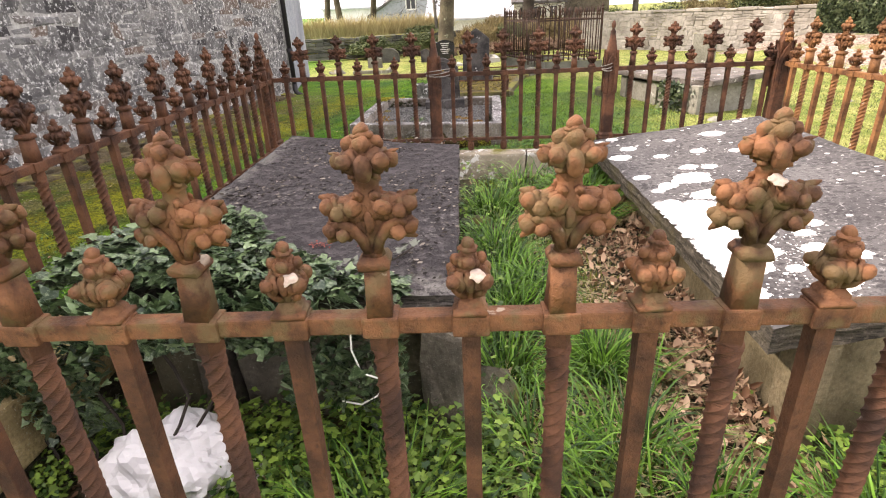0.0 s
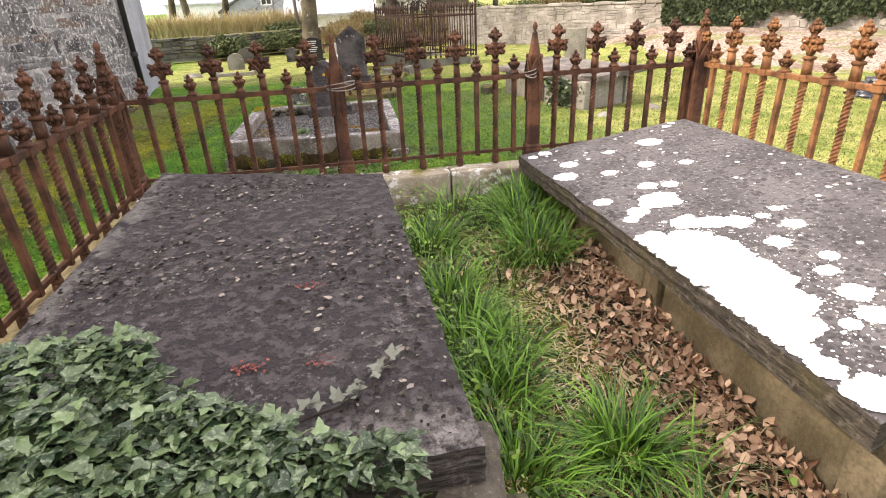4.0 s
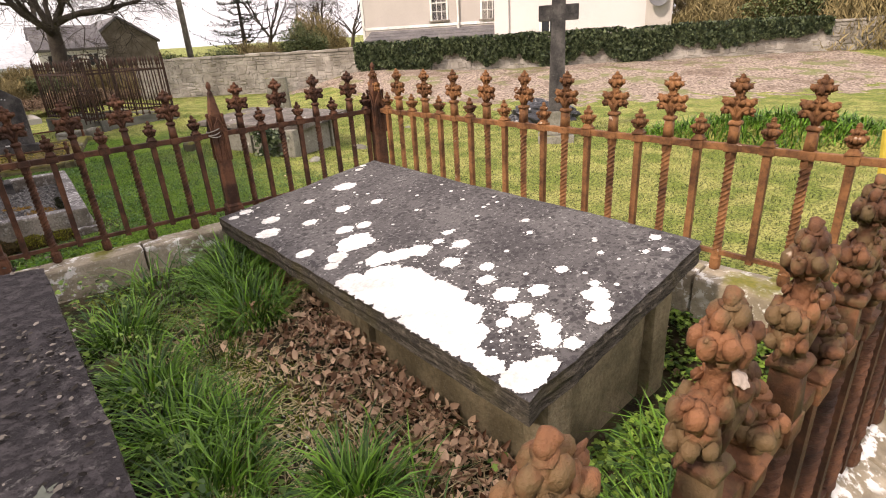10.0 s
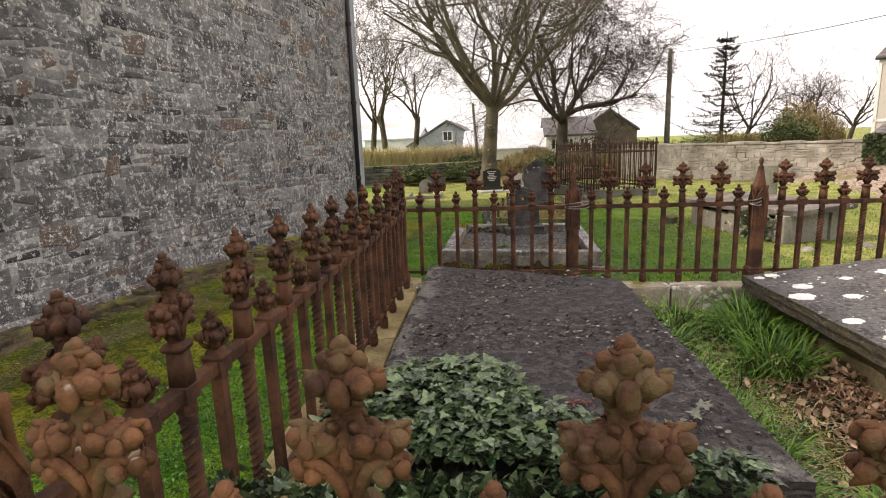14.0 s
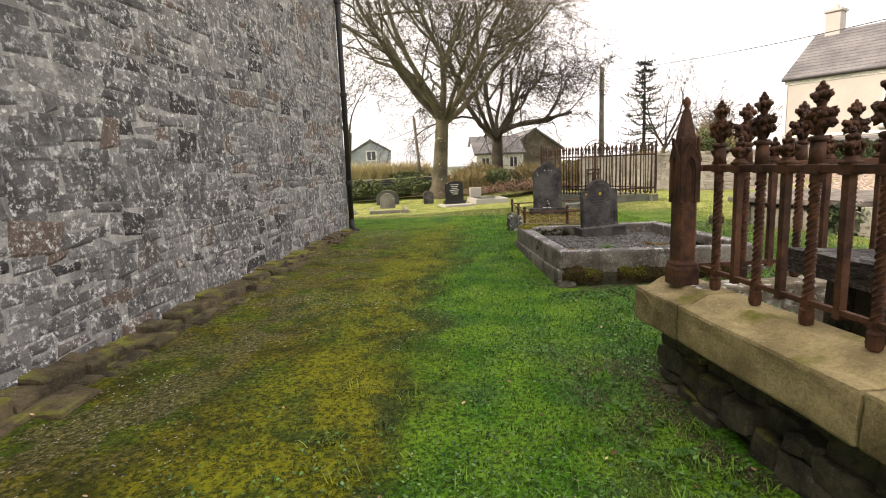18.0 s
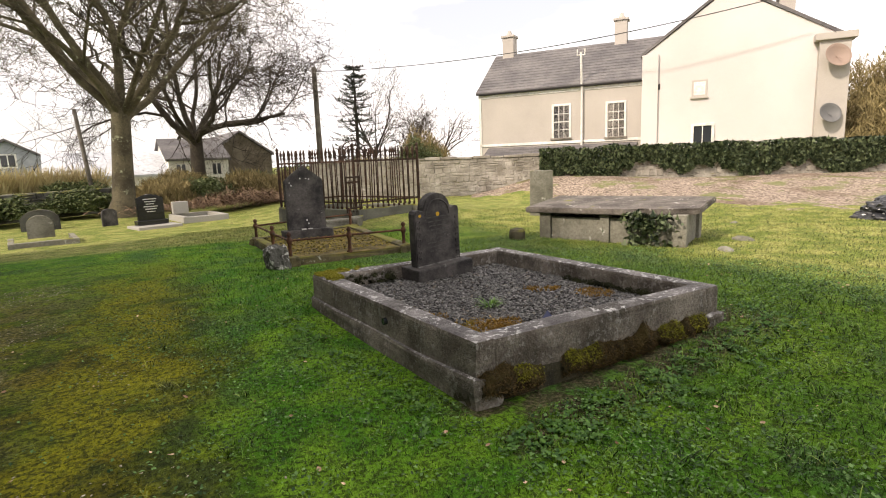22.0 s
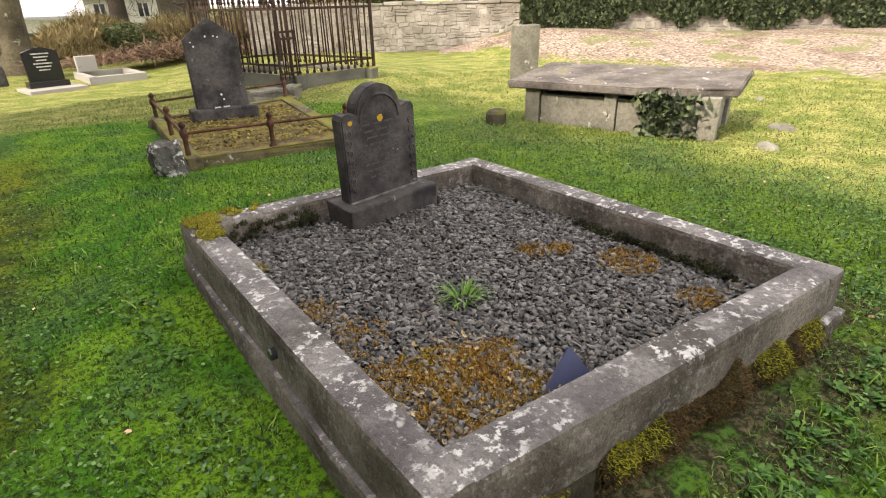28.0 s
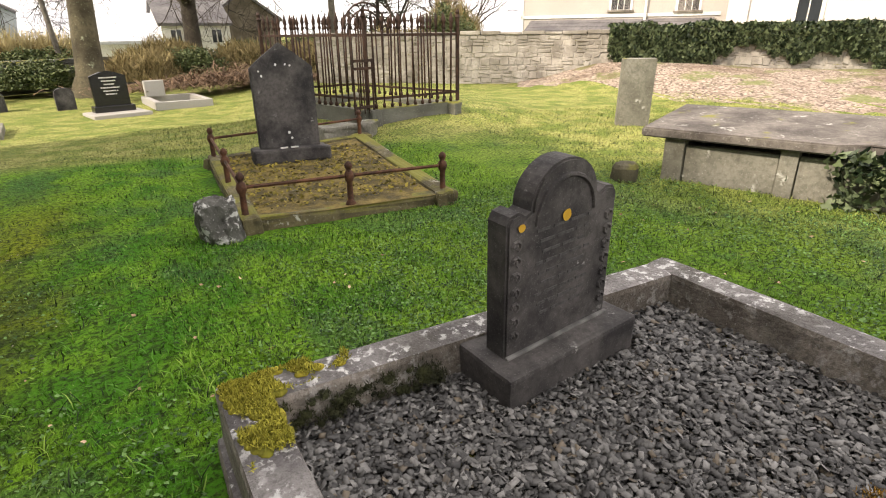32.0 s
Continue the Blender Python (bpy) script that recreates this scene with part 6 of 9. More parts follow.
def slate_slope(root, m, u0, u1, y0, z0, y1, z1, label):
    """A roof slope laid in courses of slates."""
    bm = bmesh.new()
    ln = math.hypot(y1 - y0, z1 - z0)
    n = max(3, round(ln / 0.30))
    prof = []
    for i in range(n):
        a, b = i / n, (i + 1) / n
        prof += [(y0 + (y1 - y0) * a, z0 + (z1 - z0) * a + 0.035), (y0 + (y1 - y0) * b, z0 + (z1 - z0) * b)]
    prof += [(y1, z1 - 0.1), (y0, z0 - 0.08)]
    l_, r_ = [bm.verts.new((u0, *p)) for p in prof], [bm.verts.new((u1, *p)) for p in prof]
    for i in range(len(prof)):
        j = (i + 1) % len(prof)
        bm.faces.new((l_[i], r_[i], r_[j], l_[j]))
    bmesh.ops.recalc_face_normals(bm, faces=bm.faces)
    return part("roof", bm, ROOFSLATE, root, label, False, m)


def house():
    root = thing("house", Matrix(), "rendered house, tan slated wing and cream gable, behind the wall", "house")

    def frame_at(p):
        return Matrix(((HD.x, HN.x, 0, p[0]), (HD.y, HN.y, 0, p[1]), (0, 0, 1, 0), (0, 0, 0, 1)))
    m = frame_at((15.96, 27.9))
    eave, ridge, depth = 4.66, 7.10, 3.3
    wing = part("wall", box_bm(0, 9.2, 0.02, 0.35, -0.2, eave), TAN, root, "tan rendered wing wall", False, m)
    bm = bmesh.new()
    v = [bm.verts.new(p) for p in ((0, 0.35, -0.2), (0, 2 * depth, -0.2), (0, 2 * depth, eave), (0, depth, ridge), (0, 0.35, eave))]
    v2 = [bm.verts.new((x.co.x + 0.3, x.co.y, x.co.z)) for x in v]
    bm.faces.new(v)
    bm.faces.new(v2[::-1])
    for i in range(5):
        bm.faces.new((v[i], v2[i], v2[(i + 1) % 5], v[(i + 1) % 5]))
    part("gable_end", bm, TAN, root, "", False, m)
    slate_slope(root, m, -0.12, 9.9, -0.12, eave, depth, ridge, "grey slate roof slope")
    slate_slope(root, m, -0.12, 9.9, 2 * depth + 0.12, eave, depth, ridge, "grey slate roof slope")
    part("gutter", box_bm(-0.1, 8.4, -0.2, -0.02, eave - 0.12, eave - 0.02, 0.03), PIPE, root, "black gutter", False, m)
    part("band", box_bm(0.0, 8.4, -0.025, 0.02, 1.80, 1.93, 0.006), WHITE, root, "white painted band", False, m)
    part("quoin_strip", box_bm(-0.015, 0.13, -0.025, 0.02, 0, eave - 0.1, 0.006), WHITE, root, "white painted corner strip", False, m)
    part("eave_strip", box_bm(0.13, 8.4, -0.02, 0.02, eave - 0.30, eave - 0.14, 0.006), WHITE, root, "white painted strip", False, m)
    house_window(root, m, 4.10, 4.88, 2.10, 3.68, 4, 3)
    house_window(root, m, 6.78, 7.56, 2.02, 3.62, 4, 3)
    bm = bmesh.new()
    add_tube(bm, [(5.54, -0.10, 1.5), (5.54, -0.10, 4.4), (5.53, -0.3, 6.15)], 0.06, 8)
    add_tube(bm, [(5.35, -0.3, 6.28), (5.35, -0.3, 6.0), (5.72, -0.3, 6.0), (5.72, -0.3, 6.28)], 0.035, 6)
    part("vent_pipe", bm, WHITE, root, "white soil vent pipe with a forked top", False, m)
    chimney(root, m, 0.72, depth, 6.5, 8.0, 0.66)
    chimney(root, m, 6.95, depth, 6.5, 8.1, 0.62)
    # lean-to roof in front of the wing
    slate_slope(root, m, 0.5, 8.2, -0.9, 1.28, 0.0, 1.72, "grey lean-to roof")
    # cream gable block, nearer the wall
    g = frame_at((16.4, 17.96))
    bm = bmesh.new()
    outline = [(0, -0.2), (6.55, -0.2), (6.55, 4.9), (2.9, 7.0), (0, 4.95)]
    for y in (0.0, 0.4):
        for p in outline:
            bm.verts.new((p[0], y, p[1]))
    bm.verts.ensure_lookup_table()
    bm.faces.new([bm.verts[i] for i in range(5)])
    bm.faces.new([bm.verts[9 - i] for i in range(5)])
    for i in range(5):
        bm.faces.new((bm.verts[(i + 1) % 5], bm.verts[i], bm.verts[5 + i], bm.verts[5 + (i + 1) % 5]))
    part("gable_wall", bm, CREAM, root, "cream rendered gable wall", False, g)
    part("side_wall", box_bm(0, 0.35, 0.4, 7.0, -0.2, 4.8), CREAM, root, "", False, g)
    part("side_wall", box_bm(6.2, 6.55, 0.4, 7.0, -0.2, 4.8), CREAM, root, "", False, g)
    for u0, z0, u1, z1 in ((-0.12, 4.88, 2.9, 7.05), (6.75, 4.75, 2.9, 7.05)):
        bm = bmesh.new()
        q = [(u0, -0.06, z0), (u1, -0.06, z1), (u1, 7.1, z1), (u0, 7.1, z0)]
        vs = [bm.verts.new(p) for p in q] + [bm.verts.new((p[0], p[1], p[2] + 0.12)) for p in q]
        for f in ((0, 1, 2, 3), (7, 6, 5, 4), (0, 4, 5, 1), (1, 5, 6, 2), (2, 6, 7, 3), (3, 7, 4, 0)):
            bm.faces.new([vs[k] for k in f])
        bmesh.ops.recalc_face_normals(bm, faces=bm.faces)
        part("roof", bm, ROOFSLATE, root, "slate roof edge", False, g)
    house_window(root, g @ Matrix.Translation((0, -0.03, 0)), 1.88, 2.50, 1.15, 2.12, 1, 2)
    part("blind_frame", box_bm(1.76, 2.30, -0.03, 0.0, 3.22, 3.84, 0.01), TAN, root, "raised surround of a blocked window", False, g)
    part("blind_panel", box_bm(1.83, 2.23, -0.035, -0.031, 3.29, 3.77), WHITE, root, "blocked window panel", False, g)
    part("sill", box_bm(1.72, 2.34, -0.09, 0.0, 3.15, 3.22, 0.01), TAN, root, "", False, g)
    part("vent", box_bm(0.45, 0.62, -0.03, 0.02, 3.6, 3.82), PIPE, root, "dark wall vent", False, g)
    part("pier", box_bm(-0.05, 0.55, -0.12, 0.0, -0.2, 4.95, 0.01), CREAM, root, "", False, g)
    part("chimney", box_bm(5.75, 6.65, -0.35, 0.5, -0.2, 4.75, 0.015), TAN, root, "square tan chimney stack", False, g)
    part("stack_cap", box_bm(5.6, 6.8, -0.48, 0.6, 4.75, 4.98, 0.02), TAN, root, "", False, g)
    chimney(root, g, 5.0, 2.6, 5.6, 6.9, 0.55)
    for u, z, r in ((6.2, 4.15, 0.42), (6.1, 2.25, 0.36)):
        bm = bmesh.new()
        add_lathe(bm, [(0.03, 0.0), (r * 0.5, 0.03), (r * 0.85, 0.10), (r, 0.16), (r * 0.98, 0.165), (r * 0.8, 0.11), (0.03, 0.02)], 20)
        add_tube(bm, [(0, 0, 0.02), (0, -r * 0.5, 0.26)], 0.012, 5)
        d = lone("satellite_dish", bm_mesh("satellite_dish", bm, plain("dull metal dish", (0.30, 0.22, 0.18) if z > 3 else (0.14, 0.14, 0.14), 0.5), True), g @ pose(u, -0.48, z, 70, 0, 20), "dull grey satellite dish fixed to the chimney stack" if z < 3 else "rusty satellite dish fixed to the chimney stack", "satellite dish", "satellite dishes")


house()


# ---- farther buildings ----
def gabled(name, x0, x1, y, z0, eave, ridge, deep, wall, roof, label, gable_front=True, over=0.15):
    root = thing(name, pose(0, 0, 0), label, "building")
    bm = bmesh.new()
    xm, ym = (x0 + x1) / 2, y + deep / 2
    if gable_front:
        prof = [(x0, z0), (x1, z0), (x1, eave), (xm, ridge), (x0, eave)]
        a = [bm.verts.new((p[0], y, p[1])) for p in prof]
        b = [bm.verts.new((p[0], y + deep, p[1])) for p in prof]
    else:
        prof = [(y, z0), (y + deep, z0), (y + deep, eave), (ym, ridge), (y, eave)]
        a = [bm.verts.new((x0, p[0], p[1])) for p in prof]
        b = [bm.verts.new((x1, p[0], p[1])) for p in prof]
    bm.faces.new(a)
    bm.faces.new(b[::-1])
    for i in range(5):
        bm.faces.new((a[(i + 1) % 5], a[i], b[i], b[(i + 1) % 5]))
    bmesh.ops.recalc_face_normals(bm, faces=bm.faces)
    part("wall", bm, wall, root)
    for s in (0, 1):
        bm = bmesh.new()
        t = 0.14
        if gable_front:
            e = (x0 - over, eave - 0.06) if s == 0 else (x1 + over, eave - 0.06)
            q = [(e[0], y - over, e[1]), (xm, y - over, ridge + 0.03), (xm, y + deep + over, ridge + 0.03), (e[0], y + deep + over, e[1])]
        else:
            e = (y - over, eave - 0.06) if s == 0 else (y + deep + over, eave - 0.06)
            q = [(x0 - over, e[0], e[1]), (x0 - over, ym, ridge + 0.03), (x1 + over, ym, ridge + 0.03), (x1 + over, e[0], e[1])]
        v = [bm.verts.new(p) for p in q] + [bm.verts.new((p[0], p[1], p[2] + t)) for p in q]
        for f in ((0, 1, 2, 3), (7, 6, 5, 4), (0, 4, 5, 1), (1, 5, 6, 2), (2, 6, 7, 3), (3, 7, 4, 0)):
            bm.faces.new([v[k] for k in f])
        bmesh.ops.recalc_face_normals(bm, faces=bm.faces)
        part("roof", bm, roof, root)
    return root


def far_window(root, x0, x1, y, z0, z1):
    w = part("window", box_bm(x0, x1, y - 0.03, y - 0.01, z0, z1), GLASS_DARK, root)
    part("frame", box_bm(x0 - 0.09, x1 + 0.09, y - 0.012, y - 0.002, z0 - 0.09, z1 + 0.09), WHITE, w)
    part("glazing_bar", box_bm((x0 + x1) / 2 - 0.03, (x0 + x1) / 2 + 0.03, y - 0.05, y - 0.03, z0, z1), WHITE, w)


barn = gabled("barn", -8.9, -2.4, 44.5, -0.5, 1.30, 3.2, 14, GREY_CLAD, ROOFSLATE, "grey gabled house with a dark window, beyond the hedge")
far_window(barn, -5.95, -5.3, 44.5, 1.75, 2.4)
gabled("shed", -3.8, 1.7, 38, 0, 0.95, 2.2, 6, WHITE, PALE_ROOF, "long low building with a pale roof beyond the trees", False)
fh = gabled("cottage", 1.8, 5.0, 38, 0, 1.75, 2.9, 5, WHITE, ROOFSLATE, "white cottage with dark windows behind the bare tree", False)
for xw in (2.2, 3.1, 4.1):
    far_window(fh, xw, xw + 0.45, 38, 0.9, 1.5)
gabled("big_shed", 4.4, 8.2, 40, 0, 2.0, 3.35, 10, weathered("brown boarding", (0.10, 0.085, 0.06), (0.2, 0.17, 0.13)), ROOFSLATE, "brown shed with a dark gable behind the bare tree")
gabled("shed", -14, -9, 50, 0, 2.0, 3.0, 8, WHITE, PALE_ROOF, "pale roofed building in the distance", False)


# ---- the low wall and the reeds behind the far graves ----
def low_wall():
    root = thing("wall_low", Matrix(), "low dark mossy rubble wall at the far edge of the churchyard", "stone wall", "", "structure")
    pts = [Vector((-9.5, 21.3)), Vector((-5.3, 22.8)), Vector((-1.8, 25.4)), Vector((4.0, 27.5)), Vector((8.0, 28.0))]
    for p0, p1 in zip(pts, pts[1:]):
        a = (p1 - p0).normalized()
        n = Vector((a.y, -a.x))
        v, f = box_mesh_arrays(rubble(random.Random(int(p0.x * 10)), Vector((p0.x, p0.y, 0)), Vector((a.x, a.y, 0)), Vector((0, 0, 1)), Vector((n.x, n.y, 0)), (p1 - p0).length, 0.72, (0.1, 0.2), (0.15, 0.5), (0.02, 0.08), 0.015), 0.02)
        put("stonework", mesh_of("stonework", v, f, DARKWALL), root, None, "", "stuff")
        oriented_box("core", p0, p1, 0.3, -0.1, 0.70, DARKWALL, root)


low_wall()


# ---- posts and wires ----
def pole(x, y, top, r, label, lean=0):
    z = ground_z(x, y)
    bm = bmesh.new()
    add_tube(bm, [(0, 0, -0.2), (0, 0, (top - z) * 0.5), (0, 0, top - z)], [r * 1.2, r, r * 0.85], 10)
    ob = lone("telegraph_pole", bm_mesh("telegraph_pole", bm, WOODPOLE, True), pose(x, y, z, 0, lean, 0), label, "pole")
    return ob


pole(7.3, 29.5, 5.75, 0.13, "grey timber telegraph pole beyond the boundary wall")
pole(-2.2, 27.0, 3.4, 0.07, "slim leaning timber post by the reeds", -4)
bm = bmesh.new()
wa, wb = Vector((7.3, 29.5, 5.55)), Vector((21.0, 8.0, 7.3))
add_tube(bm, [wa.lerp(wb, i / 24) - Vector((0, 0, 0.9 * (1 - (2 * i / 24 - 1) ** 2))) for i in range(25)], 0.018, 4)
lone("overhead_wire", bm_mesh("overhead_wire", bm, CABLE), Matrix(), "thin dark overhead wire from the pole to the house", "wire")

# ---- scattered pieces: leaves, blades, chips ----
def scatter_mesh(name, tmpl, tfaces, pos, yaw, pitch, roll, size, mats, index=None, smooth=False, wide=None):
    """Copies of a small shape joined into one mesh: at pos (n, 3), turned by yaw, pitch, roll (radians), scaled by size."""
    pos, n = np.asarray(pos, dtype=np.float64), len(pos)
    t = np.asarray(tmpl, dtype=np.float64)
    v = t[None, :, :] * np.asarray(size)[:, None, None]
    if wide is not None:
        v[:, :, 0] *= np.asarray(wide)[:, None]
    cr, sr, cp, sp, cy, sy = np.cos(roll)[:, None], np.sin(roll)[:, None], np.cos(pitch)[:, None], np.sin(pitch)[:, None], np.cos(yaw)[:, None], np.sin(yaw)[:, None]
    x, y, z = v[:, :, 0], v[:, :, 1], v[:, :, 2]
    x, z = x * cr + z * sr, -x * sr + z * cr
    y, z = y * cp - z * sp, y * sp + z * cp
    x, y = x * cy - y * sy, x * sy + y * cy
    out = np.stack((x, y, z), -1) + pos[:, None, :]
    k = t.shape[0]
    loops = np.array([i for f in tfaces for i in f], dtype=np.int64)
    totals = np.array([len(f) for f in tfaces], dtype=np.int32)
    li = (np.arange(n)[:, None] * k + loops[None, :]).ravel()
    lt = np.tile(totals, n)
    ls = np.concatenate(([0], np.cumsum(lt)[:-1]))
    me = bpy.data.meshes.new(name)
    me.vertices.add(n * k)
    me.vertices.foreach_set("co", out.ravel().astype(np.float32))
    me.loops.add(len(li))
    me.loops.foreach_set("vertex_index", li.astype(np.int32))
    me.polygons.add(len(lt))
    me.polygons.foreach_set("loop_start", ls.astype(np.int32))
    me.polygons.foreach_set("loop_total", lt.astype(np.int32))
    for m in (mats if isinstance(mats, (list, tuple)) else [mats]):
        me.materials.append(m)
    if index is not None:
        me.polygons.foreach_set("material_index", np.repeat(np.asarray(index, dtype=np.int32), len(tfaces)))
    if smooth:
        me.polygons.foreach_set("use_smooth", np.ones(len(lt), dtype=bool))
    me.update(calc_edges=True)
    return me


BLADE_T = [(-0.5, 0, 0), (0.5, 0, 0), (0.38, 0.10, 0.5), (-0.38, 0.10, 0.5), (0, 0.36, 0.95)]
BLADE_F = [(0, 1, 2, 3), (3, 2, 4)]
LONG_T = [(-0.5, 0, 0), (0.5, 0, 0), (0.45, 0.12, 0.38), (-0.45, 0.12, 0.38), (0.32, 0.40, 0.66), (-0.32, 0.40, 0.66), (0, 0.85, 0.72)]
LONG_F = [(0, 1, 2, 3), (3, 2, 4, 5), (5, 4, 6)]
IVY_T = [(0, 0, 0), (0.30, -0.10, 0.02), (0.52, 0.22, -0.05), (0.24, 0.40, 0.05), (0.20, 0.62, 0.0), (0, 1.0, -0.06), (-0.20, 0.62, 0.0), (-0.24, 0.40, 0.05), (-0.52, 0.22, -0.05), (-0.30, -0.10, 0.02), (0, 0.35, 0.0)]
IVY_F = [(10, 0, 1), (10, 1, 2), (10, 2, 3), (10, 3, 4), (10, 4, 5), (10, 5, 6), (10, 6, 7), (10, 7, 8), (10, 8, 9), (10, 9, 0)]
DEAD_T = [(0, 0, 0.10), (0.22, 0.22, 0.20), (0.34, 0.60, 0.12), (0.05, 1.0, 0.20), (-0.24, 0.70, 0.24), (-0.33, 0.30, 0.14), (0.02, 0.5, 0.0)]
DEAD_F = [(6, 0, 1), (6, 1, 2), (6, 2, 3), (6, 3, 4), (6, 4, 5), (6, 5, 0)]
WEED_T = [(0, 0, 0), (0.18, 0.22, 0.05), (0.48, 0.30, 0.0), (0.24, 0.48, 0.04), (0.22, 0.80, 0.0), (0, 0.98, -0.02), (-0.22, 0.80, 0.0), (-0.24, 0.48, 0.04), (-0.48, 0.30, 0.0), (-0.18, 0.22, 0.05), (0, 0.5, 0.03)]
WEED_F = IVY_F
CHIP_T = [(-0.5, -0.24, 0), (0.42, -0.30, 0), (0.5, 0.20, 0), (-0.3, 0.30, 0), (-0.44, -0.18, 0.13), (0.36, -0.24, 0.15), (0.44, 0.15, 0.11), (-0.27, 0.24, 0.14)]
CHIP_F = [(4, 5, 6, 7), (0, 1, 5, 4), (1, 2, 6, 5), (2, 3, 7, 6), (3, 0, 4, 7)]
LEAF_T = [(0, 0, 0), (0.36, 0.48, 0.09), (0, 1, 0), (-0.36, 0.48, 0.09)]
LEAF_F = [(0, 1, 2), (0, 2, 3)]
rs = np.random.RandomState(12)


def zmap(fn, xs, ys):
    return np.array([fn(float(x), float(y)) for x, y in zip(xs, ys)])


def grid_z(xs, ys):
    """Height of the turf, read from a coarse table for speed."""
    gx0, gy0, st = -7.0, -4.0, 0.28
    i, j = np.clip(((xs - gx0) / st), 0, 84), np.clip(((ys - gy0) / st), 0, 105)
    a, b = i.astype(int), j.astype(int)
    fx, fy = i - a, j - b
    t = TURF_TABLE
    return (t[b, a] * (1 - fx) + t[b, a + 1] * fx) * (1 - fy) + (t[b + 1, a] * (1 - fx) + t[b + 1, a + 1] * fx) * fy


TURF_TABLE = np.array([[ground_z(-7.0 + 0.28 * i, -4.0 + 0.28 * j) for i in range(87)] for j in range(108)])


def church_gap(xs, ys):
    """Distance from the face of the church."""
    return (xs - CH0.x) * CHN.x + (ys - CH0.y) * CHN.y


def clear(xs, ys):
    """Where turf grows: not under the tombs, plinth and kerbs, nor in the church."""
    ok = church_gap(xs, ys) > 0.2
    ok &= ~((xs > XL + 0.048 * (4.0 - ys) - 0.13) & (xs < XR0 + 0.13) & (ys > YF - 0.14) & (ys < YB + 0.14))
    ok &= ~((xs > -1.60) & (xs < 0.22) & (ys > 5.95) & (ys < 8.12))
    ok &= ~((xs > -1.05) & (xs < 0.6) & (ys > 9.98) & (ys < 12.3))
    return ok


def lawn(name, x0, x1, y0, y1, per_m2, height, width, label, thin_by_wall=True):
    n = int((x1 - x0) * (y1 - y0) * per_m2)
    xs, ys = rs.uniform(x0, x1, n), rs.uniform(y0, y1, n)
    keep = clear(xs, ys)
    gap = church_gap(xs, ys)
    if thin_by_wall:
        keep &= rs.uniform(0, 1, n) < np.clip((gap - 0.6) / 1.9, 0.10, 1.0)
    xs, ys, gap = xs[keep], ys[keep], gap[keep]
    n = len(xs)
    pos = np.stack((xs, ys, grid_z(xs, ys) - 0.003), -1)
    size = height * rs.uniform(0.5, 1.25, n) * np.clip(gap / 2.6, 0.45, 1.0)
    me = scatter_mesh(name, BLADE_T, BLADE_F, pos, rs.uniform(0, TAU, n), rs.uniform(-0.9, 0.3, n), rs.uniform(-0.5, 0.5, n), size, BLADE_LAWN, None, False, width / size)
    lone(name, me, Matrix(), label, "grass", "", "stuff")


lawn("lawn_grass", -4.6, -1.3, 1.2, 8.6, 6500, 0.026, 0.0034, "short mown grass and moss beside the church")
lawn("lawn_grass", -1.6, 2.6, 4.1, 10.2, 4200, 0.030, 0.0038, "short mown grass between the graves")
lawn("lawn_grass", -4.3, 1.2, 8.6, 16.0, 1400, 0.035, 0.006, "mown grass farther along the church")
lawn("lawn_grass", 2.2, 7.5, 0.5, 13.0, 1300, 0.035, 0.006, "mown grass of the open churchyard")


